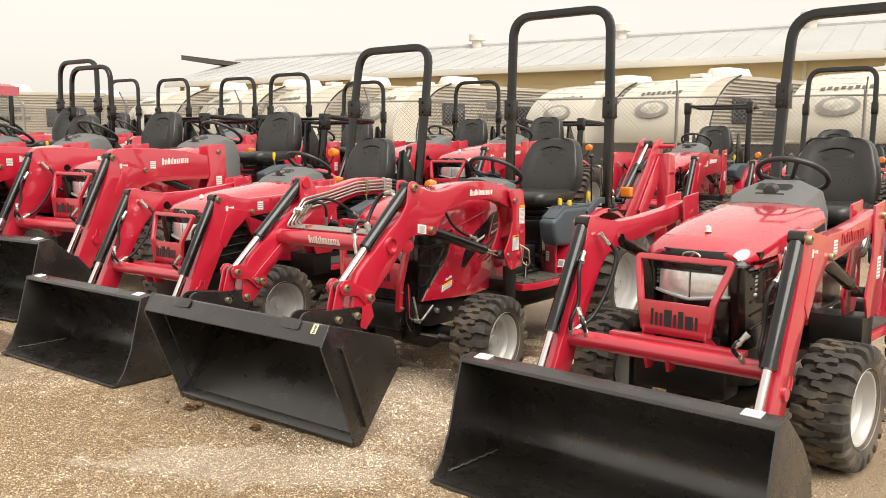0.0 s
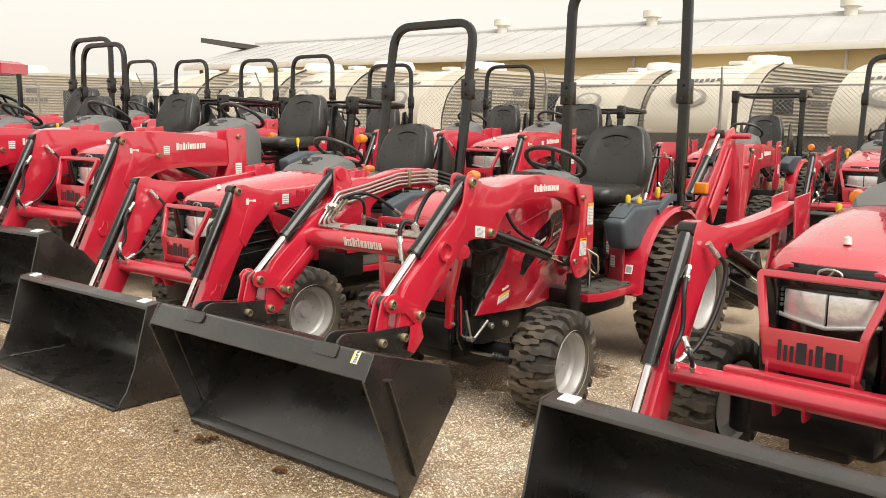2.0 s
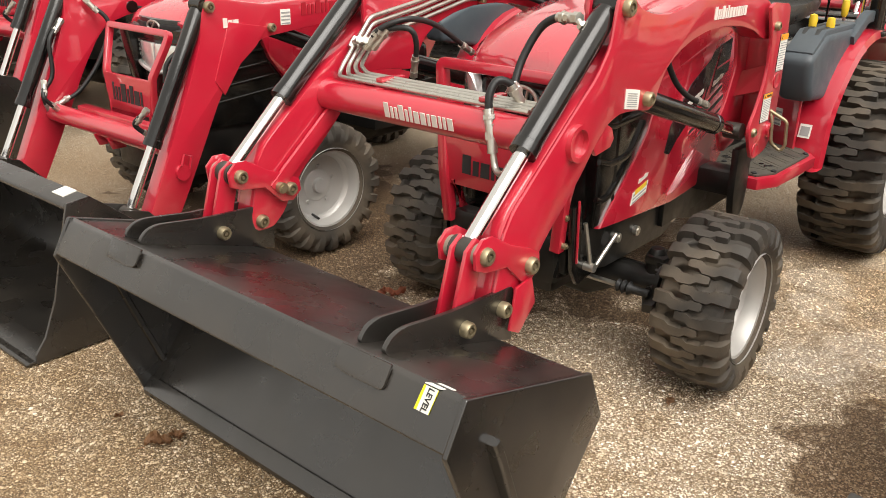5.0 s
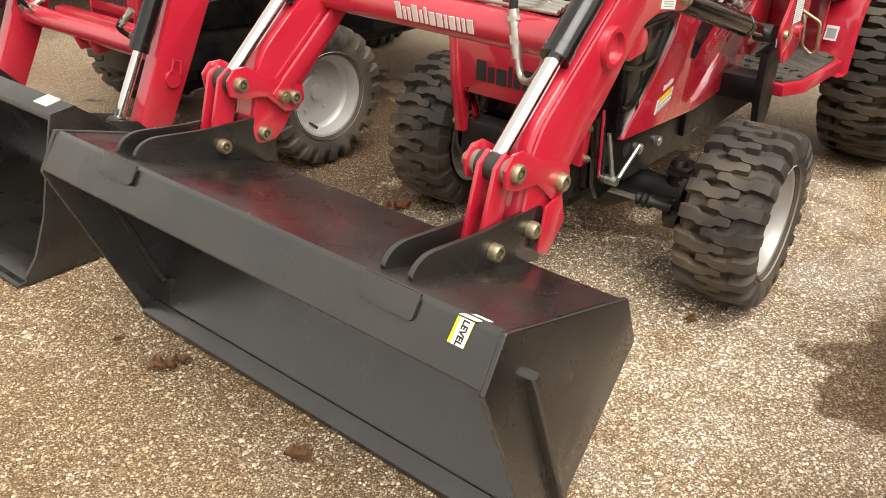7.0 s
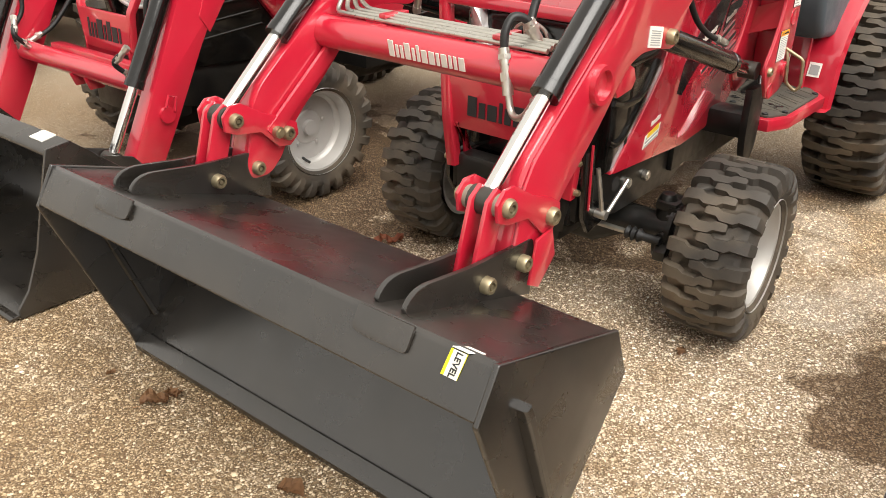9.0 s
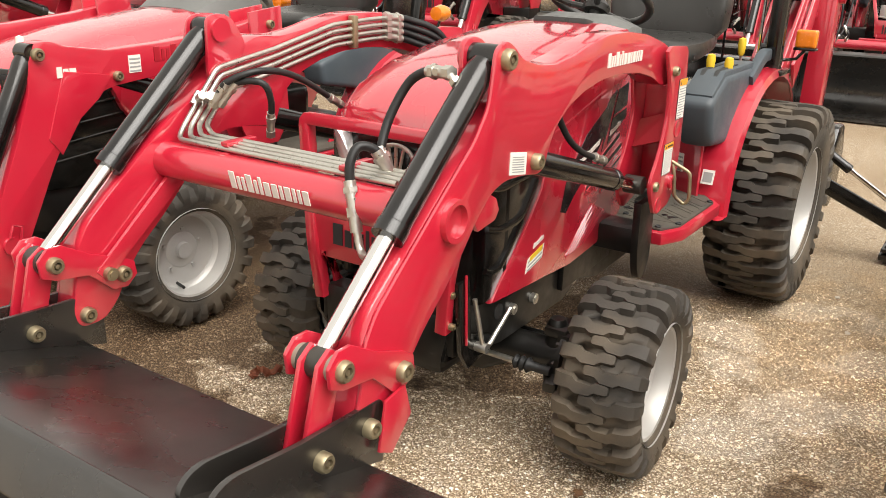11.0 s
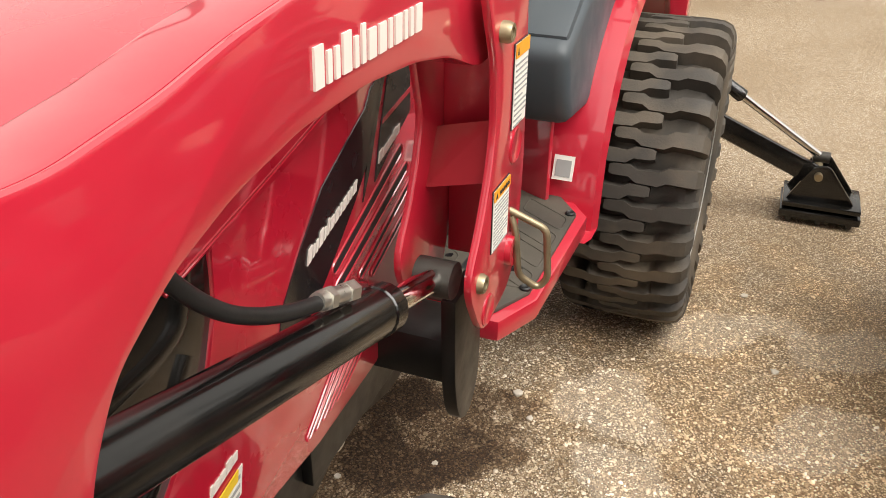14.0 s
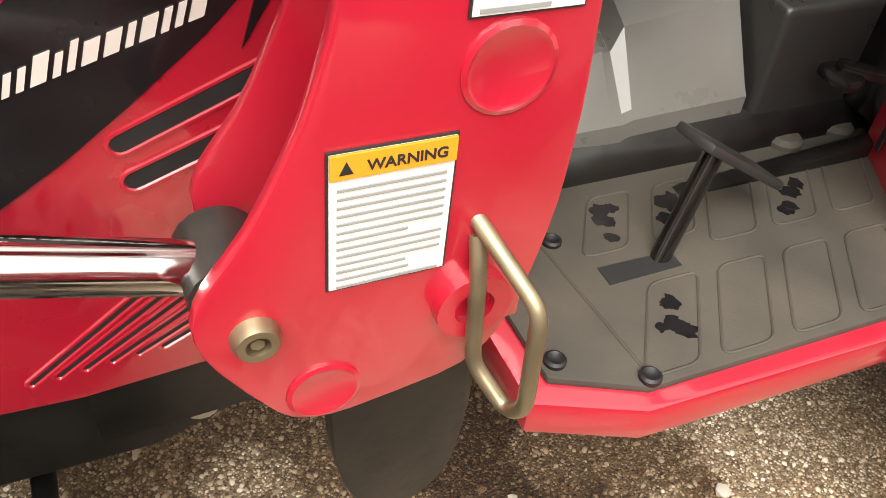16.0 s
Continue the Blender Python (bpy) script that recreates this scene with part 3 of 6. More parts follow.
    lid = part("hood", loft(rows), RED_HOOD, t)
    # shut line between lid and side, a dark gap over a rolled edge
    for side in (-1, 1):
        part("shut_line", tube([(-1.02, 0.2685 * side, 0.8985), (-1.25, 0.2695 * side, 0.9535), (-1.45, 0.27 * side, 1.0045)], 0.0018, 6), DARK_RED, lid)
        part("rolled_edge", tube([(-1.02, 0.268 * side, 0.8945), (-1.25, 0.269 * side, 0.9495), (-1.45, 0.2695 * side, 1.0005)], 0.003, 8), RED_HOOD, lid)
    for s in (-1, 1):
        sp = prism([(-1.02, 0.70), (-1.075, 0.765), (-1.1, 0.83), (-1.108, 0.917), (-1.25, 0.955), (-1.5, 1.012), (-1.74, 1.062), (-1.74, 0.62), (-1.6, 0.5), (-1.3, 0.475), (-0.82, 0.5), (-0.862, 0.55), (-0.95, 0.63)], 0.22 * s, 0.265 * s, bevel=0.012)
        side = part("side_panel", sp, RED_HOOD, t)
        gr = prism([(-0.79, 0.91), (-1.11, 0.912), (-1.12, 0.84), (-1.08, 0.74), (-0.95, 0.6), (-0.84, 0.51), (-0.79, 0.51)], 0.2 * s, 0.257 * s, bevel=0.01)
        g = part("side_grille", gr, BLACK, t)
        for q in ([(-0.79, 0.83), (-0.86, 0.815), (-1.0, 0.825), (-1.045, 0.84), (-1.065, 0.905)], [(-0.79, 0.72), (-0.86, 0.70), (-0.955, 0.705), (-0.985, 0.72), (-1.05, 0.80)], [(-0.79, 0.605), (-0.82, 0.59), (-0.865, 0.595), (-0.885, 0.61), (-0.98, 0.70)]):
            part("grille_rib", tube(rounded([(x, 0.258 * s, z) for x, z in q], 0.02, 3), 0.009, 10, flat=(0.012, 0.018)), BLACK, g)
        # black side decal and vent slots
        for q in ([(-1.225, 0.755), (-1.284, 0.82), (-1.345, 0.878), (-1.42, 0.916), (-1.48, 0.945), (-1.50, 0.97), (-1.54, 0.985), (-1.512, 0.925), (-1.478, 0.859), (-1.439, 0.82), (-1.379, 0.77), (-1.333, 0.735), (-1.28, 0.70), (-1.235, 0.66), (-1.20, 0.67)],
                  [(-1.463, 0.806), (-1.487, 0.845), (-1.523, 0.925), (-1.555, 0.99), (-1.546, 0.99), (-1.51, 0.925), (-1.49, 0.895)],
                  [(-1.505, 0.822), (-1.525, 0.886), (-1.565, 0.99), (-1.64, 1.005), (-1.64, 0.893), (-1.578, 0.864)]):
            part("side_decal", prism(q, 0.2655 * s, 0.2675 * s, bevel=0), DECAL_BLACK, side)
        part("decal_stripe", prism([(-1.535, 0.905), (-1.537, 0.912), (-1.64, 0.932), (-1.64, 0.925)], 0.2672 * s, 0.2686 * s, bevel=0), RED, side)
        for x0, z0, x1, z1, w in [(-1.372, 0.742, -1.60, 0.838, 0.019), (-1.377, 0.708, -1.62, 0.80, 0.019), (-1.45, 0.69, -1.64, 0.768, 0.014), (-1.49, 0.672, -1.66, 0.738, 0.012)] + [(-1.265 - 0.022 * j, 0.515 + 0.002 * j, -1.425 - 0.02 * j, 0.64 - 0.008 * j, 0.009) for j in range(6)]:
            d = Vector((x1 - x0, 0, z1 - z0)).normalized()
            e = Vector((-d.z, 0, d.x)) * w / 2
            cap = [Vector((x0, 0, z0)) - d * (w / 2) * math.sin(k) + e * math.cos(k) for k in [math.pi * j / 6 for j in range(7)]] + [Vector((x1, 0, z1)) + d * (w / 2) * math.sin(k) - e * math.cos(k) for k in [math.pi * j / 6 for j in range(7)]]
            part("vent_slot", prism([(q.x, q.z) for q in cap], 0.262 * s, 0.2657 * s, bevel=0), INK, side)
            part("slot_lip", tube([(q.x, 0.2655 * s, q.z) for q in cap], 0.0022, 6, closed=True), RED, side)
        if s > 0:
            bars("maker_name", (-1.292, 0.2685, 0.787), (-0.16, 0, 0.052), (-0.12, 0, 0.4), 0.155, 0.022, LETTER, side)
            bars("model_name", (-1.515, 0.2688, 0.848), (-0.16, 0, 0.052), (-0.12, 0, 0.4), 0.08, 0.018, LETTER, side, widths="34433")
            sticker(side, (-1.0, 0.2662, 0.535), (-0.12, 0, 0.03), (-0.03, 0, 0.12), 0.1, 0.042, lines=3)
            part("sticker_band", plate((-1.02, 0.2672, 0.566), (-0.12, 0, 0.03), (-0.03, 0, 0.12), 0.075, 0.016), YELLOW, side)
            bars("warranty_print", (-1.04, 0.2662, 0.60), (-0.12, 0, 0.03), (-0.03, 0, 0.12), 0.06, 0.016, LETTER, side, widths="25454")
    # nose: black grille between slanted lamps
    part("nose_grille", loft(hood_sections(-0.765, -0.9, 0.24, 0.50, [(0.0, 0.90, 0.17, 0.05), (0.25, 0.95, 0.235, 0.06), (1.0, 1.0, 0.26, 0.06)])), BLACK, t)
    em = tube([(-0.745, 0.055 * math.cos(a), 0.875 + 0.036 * math.sin(a)) for a in [2 * math.pi * k / 24 for k in range(24)]], 0.006, 8, closed=True)
    part("nose_badge", joined(em, *[tube([(-0.745, 0.012 * k, 0.845), (-0.745, 0.025 * k, 0.905)], 0.005, 6) for k in (-1, 0, 1)]), STEEL, t)
    for s in (-1, 1):
        lamp = loft([[(-0.755 + d - 0.5 * max(0, w * math.cos(a) + 0.01), s * (0.185 + w * math.cos(a) + 0.35 * h * math.sin(a)), 0.84 + h * math.sin(a)) for a in [2 * math.pi * k / 20 for k in range(20)]] for d, w, h in ((-0.06, 0.036, 0.105), (-0.005, 0.036, 0.105), (0.008, 0.03, 0.092), (0.012, 0.016, 0.06))])
        part("headlight", lamp, GLASS_LAMP, t)
    for s in (-1, 1):
        part("pump_bracket", prism([(-0.68, 0.60), (-0.73, 0.60), (-0.75, 0.44), (-0.86, 0.40), (-0.85, 0.36), (-0.74, 0.34), (-0.70, 0.40)], 0.235 * s, 0.25 * s, bevel=0.003), BLACK, t)
        part("bracket_strap", prism([(-0.70, 0.62), (-0.708, 0.62), (-0.72, 0.42), (-0.712, 0.42)], 0.252 * s, 0.258 * s, bevel=0.002), RED, t)
        part("valve_lever", joined(tube([(-0.75, 0.255 * s, 0.54), (-0.775, 0.27 * s, 0.40), (-0.80, 0.275 * s, 0.395), (-0.90, 0.28 * s, 0.47)], 0.007, 8), lathe([(0.014, 0.25 * s), (0.014, 0.285 * s), (0, 0.285 * s)], c=(-0.775, 0, 0.395), sides=12)), STEEL, t)
    part("lower_cover", prism([(-0.72, 0.50), (-0.68, 0.36), (-0.92, 0.34), (-0.95, 0.5)], -0.21, 0.21, bevel=0.02), BLACK, t)
    # brush guard with name plate
    gd = [tube(rounded([(-0.68, s * 0.205, 0.46), (-0.668, s * 0.222, 0.62), (-0.705, s * 0.275, 0.955), (-0.705, 0, 0.955)], 0.02, 3), 0.02, 12, flat=(0.036, 0.036)) for s in (-1, 1)]
    guard = part("brush_guard", joined(*gd), RED, t)
    part("guard_plate", prism([(-0.26, 0.74), (0.26, 0.74), (0.215, 0.585), (-0.215, 0.585)], -0.68, -0.665, axis="x", bevel=0.004), RED, guard)
    bars("maker_name", (-0.663, -0.15, 0.63), (0, 1, 0), (0, 0, 1), 0.3, 0.06, INK, guard, widths="323123322")
    for s in (-1, 1):
        part("guard_strap", prism([(-0.66, 0.6), (-0.69, 0.6), (-0.71, 0.44), (-0.76, 0.42), (-0.76, 0.47)], s * 0.18, s * 0.19, bevel=0.002), RED, guard)
        for k in range(2):
            part("guard_bolt", hex_bolt((-0.68 + 0.006 * k, s * 0.222, 0.48 + 0.09 * k), (-0.68 + 0.006 * k, s * 0.238, 0.48 + 0.09 * k), 0.01), GOLD, guard)
    # dash, wheel, seat
    dash = loft([[(x, y * w, z0 + zz * h) for y, zz in ((-1, 0), (-1, 0.6), (-0.85, 0.9), (-0.4, 1), (0.4, 1), (0.85, 0.9), (1, 0.6), (1, 0))] for x, w, z0, h in ((-1.55, 0.19, 1.08, 0.07), (-1.64, 0.235, 0.9, 0.27), (-1.8, 0.23, 0.85, 0.35), (-1.95, 0.2, 0.85, 0.335), (-2.01, 0.15, 0.85, 0.27))])
    part("dash_cowl", dash, PLASTIC, t)
    part("instrument_panel", box((-1.70, 0, 1.168), (0.12, 0.2, 0.03), 0.012, turn=(0, -12, 0)), VINYL, t)
    steering(t, -1.95, 1.24, 0.185, 30)
    seat_pan(t, -2.47, 0.0, 1.0)
    part("floor_pan", prism([(-1.66, 0.125), (-1.66, 0.425), (-1.76, 0.468), (-2.14, 0.475), (-2.3, 0.36), (-2.32, 0.125)], 0.472, 0.515, axis="z", bevel=0.006), RED, t)
    part("floor_pan", prism([(-1.66, -0.2), (-1.66, -0.425), (-1.76, -0.468), (-2.14, -0.475), (-2.3, -0.36), (-2.32, -0.2)], 0.472, 0.515, axis="z", bevel=0.006), RED, t)
    for s in (-1, 1):
        mat_ob = part("floor_mat", prism([(-1.685, 0.124 * s), (-1.685, 0.41 * s), (-1.77, 0.45 * s), (-2.13, 0.452 * s), (-2.27, 0.35 * s), (-2.3, 0.124 * s)], 0.514, 0.524, axis="z", bevel=0.004), MAT, t)
        if s > 0:
            # rows of pads: outer edge, inner edge, lean, width, first place and count
            pads = [(x0 - 0.088 * k, ya, yb, lean, w) for x0, n, ya, yb, lean, w in ((-1.77, 4, 0.44, 0.335, 0.072, 0.062), (-1.797, 2, 0.28, 0.195, 0.054, 0.056), (-1.947, 3, 0.3, 0.215, 0.055, 0.064)) for k in range(n)]
            for x0, ya, yb, lean, w in pads:
                q = [(x0, ya), (x0 - lean, yb), (x0 - lean - w, yb), (x0 - w, ya)]
                mid = ((q[0][0] + q[1][0]) / 2, (ya + yb) / 2)
                ring = rounded([(*c, 0.5238) for c in [mid, *q[1:], q[0], mid]], 0.014, 4)[:-1]
                part("mat_pad", tube(ring, 0.002, 6, closed=True), MAT, mat_ob)
            part("mat_crease", tube([(-1.755, 0.2, 0.5238), (-1.763, 0.258, 0.5238), (-1.776, 0.437, 0.5238)], 0.002, 6), MAT, mat_ob)
            part("pedal_slot", prism([(-1.803, 0.298), (-1.803, 0.324), (-1.893, 0.322), (-1.893, 0.299)], 0.5236, 0.5248, axis="z", bevel=0), INK, mat_ob)
            rng = random.Random(11)
            for x0, ya, yb, lean, w in (pads[0], pads[4], pads[5], pads[7]):
                for k in range(6):
                    v = rng.uniform(0.2, 0.8)
                    cx, cy, r = x0 - lean * v - w * rng.uniform(0.25, 0.75), ya + (yb - ya) * v, rng.uniform(0.006, 0.013)
                    part("worn_patch", prism([(cx + r * rng.uniform(0.6, 1.1) * math.cos(c), cy + r * rng.uniform(0.6, 1.1) * math.sin(c)) for c in [2 * math.pi * j / 16 for j in range(16)]], 0.5236, 0.5243 + 0.0001 * k, axis="z", bevel=0), DECAL_BLACK, mat_ob)
            for x, y in ((-1.776, 0.248), (-1.7, 0.395), (-1.775, 0.44), (-1.935, 0.147), (-2.12, 0.44), (-2.25, 0.21)):
                part("mat_screw", lathe([(0.011, 0.523), (0.011, 0.528), (0.008, 0.53), (0.004, 0.527), (0, 0.527)], c=(x, y, 0), axis="z", sides=14), HOSE, mat_ob)
            for x, y in ((-2.159, 0.165), (-2.25, 0.16)):
                part("mat_stud", lathe([(0.024, 0.52), (0.024, 0.53), (0.018, 0.536), (0, 0.537)], c=(x, y, 0), axis="z", sides=16), MAT, mat_ob)
            pd = part("pedal", tube([(-1.868, 0.308, 0.5), (-1.925, 0.28, 0.635)], 0.011, 10), BLACK, t)
            part("pedal_plate", box((-1.965, 0.27, 0.612), (0.185, 0.05, 0.011), 0.004, turn=(0, -33, 10)), VINYL, pd)
    # centre tunnel: an upright black skirt under sloping moulded facets
    def tun(x, w, z1, w2, z2):
        half = [(w, 0.49), (w - 0.004, z1), (w - 0.012, z1 + 0.01), (w2 + (w - w2) * 0.42, z1 + (z2 - z1) * 0.78), (w2, z2), (w2 - 0.015, z2 + 0.006)]
        return [(x, y, z) for y, z in half] + [(x, -y, z) for y, z in half[::-1]]
    part("tunnel_cover", mesh_of("tunnel_cover", loft([tun(-1.70, 0.15, 0.56, 0.07, 0.62), tun(-1.795, 0.15, 0.577, 0.06, 0.642), tun(-1.806, 0.163, 0.58, 0.086, 0.668), tun(-1.818, 0.163, 0.581, 0.084, 0.668), tun(-1.828, 0.152, 0.582, 0.066, 0.658), tun(-1.895, 0.155, 0.585, 0.06, 0.672), tun(-1.91, 0.155, 0.585, 0.052, 0.665), tun(-1.925, 0.152, 0.587, 0.045, 0.70), tun(-2.09, 0.148, 0.59, 0.03, 0.715), tun(-2.10, 0.13, 0.56, 0.03, 0.7)]), TUNNEL, 14), None, t)
    part("tunnel_skirt", box((-1.98, 0, 0.545), (0.62, 0.244, 0.075), 0.006), BLACK, t)
    part("tunnel_block", box((-2.2, 0.02, 0.62), (0.2, 0.26, 0.17), 0.012, segments=3), VINYL, t)
    for x, y in ((-2.12, 0.04), (-2.2, 0.06)):
        part("tunnel_screw", lathe([(0.012, 0.0), (0.012, 0.006), (0.006, 0.009), (0, 0.009)], c=(x, y, 0.706), axis="z", sides=14), STEEL, t)
    part("seat_base", box((-2.5, 0, 0.72), (0.5, 0.44, 0.36), 0.05, segments=3), BLACK, t)
    # fenders, console, levers
    for s in (-1, 1):
        fender(t, s, RX, RR, 0.36, 0.485, RED, gap=0.122)
        part("fender_front", prism([(-2.17, 0.37 * s), (-2.19, 0.33 * s), (-2.235, 0.25 * s), (-2.26, 0.2 * s), (-2.272, 0.2 * s), (-2.247, 0.254 * s), (-2.202, 0.335 * s), (-2.182, 0.375 * s)], 0.46, 0.80, axis="z", bevel=0.003), RED, t)
    con = prism([(-2.07, 0.79), (-2.04, 0.9), (-2.2, 0.985), (-2.62, 0.985), (-2.66, 0.9), (-2.5, 0.77), (-2.33, 0.71), (-2.11, 0.73)], 0.295, 0.425, bevel=0.03, segments=3)
    c = part("lever_console", con, BLUE_GREY, t)
    part("console_top", prism([(-2.07, 0.925), (-2.2, 0.998), (-2.6, 1.0), (-2.6, 0.97), (-2.08, 0.9)], 0.305, 0.415, bevel=0.012), BLUE_GREY, c)
    for y in (0.335, 0.385):
        part("lever_slot", tube([(-2.10, y, 0.932), (-2.2, y, 0.996), (-2.42, y, 1.0)], 0.008, 8, flat=(0.018, 0.008)), INK, c)
    for x, y, z, lx in ((-2.28, 0.33, 0.955, 0.0), (-2.3, 0.39, 0.945, -0.01), (-2.72, 0.32, 0.985, 0.0)):
        lv = part("lever", rod((x - 0.01, y, z - 0.06), (x + lx, y, z + 0.03), 0.006, 8), STEEL, t)
        part("lever_grip", lathe([(0.008, 0.02), (0.014, 0.03), (0.017, 0.07), (0.014, 0.09), (0.0, 0.095)], c=(x + lx, y, z), axis="z", sides=14), YELLOW, lv)
    part("console_arch", tube(rounded([(-2.5, 0.42, 0.93), (-2.68, 0.42, 1.02), (-2.95, 0.40, 1.0), (-3.02, 0.38, 0.93)], 0.06, 5), 0.02, 12, flat=(0.04, 0.05)), BLUE_GREY, t)
    tilt = Vector((-0.325, 0, 0.946))
    lab = part("code_sticker", plate((-2.187, 0.376, 0.572), (0, 1, 0), tilt, 0.047, 0.056), WHITE, t)
    part("code_panel", plate((-2.1882, 0.382, 0.58), (0, 1, 0), tilt, 0.035, 0.038), GREY_INK, lab)
    sticker(t, (-2.2265, 0.2565, 0.60), (0.49, 0.87, 0), (0, 0, 1), 0.045, 0.072, lines=4)
    sticker(t, (-2.254, 0.207, 0.675), (0.49, 0.87, 0), (0, 0, 1), 0.034, 0.075, lines=4)
    part("brake_slot", plate((-2.2405, 0.232, 0.545), (0.49, 0.87, 0), (0, 0, 1), 0.012, 0.115), INK, t)
    part("brake_lever", joined(box((-2.2, 0.215, 0.645), (0.09, 0.022, 0.012), 0.004, turn=(0, -8, -28)), box((-2.165, 0.20, 0.638), (0.03, 0.05, 0.016), 0.005)), BLACK, t)
    # roll bar and lamp
    roll_bar(t, -2.8, 0.435, 2.42, 1.7, 0.94)
    part("warning_light", box((-2.93, 0.53, 1.075), (0.05, 0.085, 0.075), 0.012, segments=3), AMBER, t)
    part("light_bracket", joined(tube([(-2.86, 0.45, 0.985), (-2.92, 0.5, 0.99), (-2.93, 0.53, 1.03)], 0.007, 8), box((-2.93, 0.53, 1.033), (0.055, 0.09, 0.012), 0.003)), BLACK, t)
    part("grab_handle", tube(rounded([(-2.84, 0.10, 1.0), (-2.84, 0.10, 1.27), (-2.84, 0.36, 1.27), (-2.84, 0.36, 1.0)], 0.03, 4), 0.007, 8), CHROME, t)
    sticker(t, (-2.795, 0.415, 1.30), (0, 1, 0), (0, 0, 1), 0.035, 0.12, lines=4)
    # loader posts
    for s in (-1, 1):
        out = [(-1.415, 1.135), (-1.44, 1.15), (-1.575, 1.14), (-1.59, 1.12), (-1.605, 1.0), (-1.613, 0.86), (-1.611, 0.79), (-1.602, 0.735), (-1.585, 0.68), (-1.56, 0.655), (-1.51, 0.645), (-1.465, 0.638), (-1.437, 0.646), (-1.41, 0.685), (-1.388, 0.724), (-1.383, 0.752), (-1.393, 0.775), (-1.42, 0.81), (-1.452, 0.876), (-1.47, 0.94), (-1.465, 1.03)]
        po = part("loader_post", prism(rounded([*out, out[0]], 0.02, 2)[:-1], 0.455 * s, 0.467 * s, bevel=0.003), RED, t)
        part("inner_plate", prism(rounded([(x - (0.022 if z < 0.95 and x > -1.5 else 0), z) for x, z in [*out, out[0]]], 0.02, 2)[:-1], 0.34 * s, 0.352 * s, bevel=0.003), RED, po)
        part("post_web", joined(box((-1.575, 0.4035 * s, 0.98), (0.012, 0.103, 0.25), 0.002), box((-1.6, 0.4035 * s, 0.76), (0.01, 0.103, 0.16), 0.002)), RED, po)
        part("web_shelf", loft([[(-1.50, 0.352 * s, 0.83), (-1.465, 0.455 * s, 0.868), (-1.495, 0.455 * s, 0.95), (-1.545, 0.352 * s, 0.91)], [(-1.51, 0.352 * s, 0.826), (-1.475, 0.455 * s, 0.864), (-1.505, 0.455 * s, 0.946), (-1.555, 0.352 * s, 0.906)]]), DUSTY_RED, po, "dusty red shelf plate")
        for x, z, r in ((-1.56, 0.892, 0.028), (-1.46, 0.669, 0.025)):
            part("weld_boss", lathe([(r, 0.466 * s), (r, 0.4685 * s), (r - 0.003, 0.4698 * s), (r - 0.006, 0.4682 * s), (0, 0.4682 * s)], c=(x, 0, z), sides=22), RED, po)
        part("socket_boss", lathe([(0.026, 0.467 * s), (0.026, 0.477 * s), (0.014, 0.477 * s), (0.014, 0.47 * s), (0, 0.47 * s)], c=(-1.557, 0, 0.724), sides=22), RED, po)
        pin_boss(po, -1.477, 1.075, 0.455 * s, 0.476 * s, 0.018)
        pin_boss(po, -1.419, 0.736, 0.455 * s, 0.471 * s, 0.019)
        part("mount_foot", prism(rounded([(-1.478, 0.655), (-1.6, 0.655), (-1.607, 0.5), (-1.598, 0.43), (-1.565, 0.388), (-1.525, 0.392), (-1.5, 0.43), (-1.486, 0.49), (-1.478, 0.655)], 0.02, 3)[:-1], 0.385 * s, 0.41 * s, bevel=0.004), CHASSIS, t)
        part("mount_beam", joined(box((-1.56, 0.315 * s, 0.52), (0.12, 0.17, 0.09), 0.02), prism([(-1.3, 0.52), (-1.3, 0.38), (-1.66, 0.40), (-1.66, 0.56)], 0.225 * s, 0.245 * s, bevel=0.004)), CHASSIS, t)
        part("rail_hole", lathe([(0.024, 0.2245 * s), (0.024, 0.227 * s), (0, 0.227 * s)], c=(-0.93, 0, 0.435), sides=18), INK, t)
        for x, z in ((-1.40, 0.39), (-1.13, 0.41), (-1.0, 0.42)):
            part("rail_bolt", hex_bolt((x, 0.225 * s, z), (x, 0.24 * s, z), 0.017), STEEL, t)
        if s > 0:
            sticker(po, (-1.463, 0.4685, 0.761), (-1, 0, 0), (0, 0, 1), 0.071, 0.0955, lines=13, head=ORANGE_STICKER, name="warning_sticker")
            words("WARNING", frame_of((-1.506, 0.4708, 0.848), (-1, 0, 0), (0, 0, 1)), 0.0094, INK, po)
            sticker(po, (-1.534, 0.4685, 0.924), (-1, 0, 0), (0, 0, 1), 0.062, 0.12, lines=12, head=ORANGE_STICKER, name="warning_sticker")
            part("parking_pin", tube(rounded([(-1.554, 0.46, 0.792), (-1.576, 0.52, 0.757), (-1.576, 0.527, 0.672), (-1.573, 0.512, 0.654), (-1.557, 0.484, 0.68), (-1.556, 0.476, 0.757), (-1.556, 0.468, 0.78)], 0.012, 4), 0.0058, 10), GOLD, po)
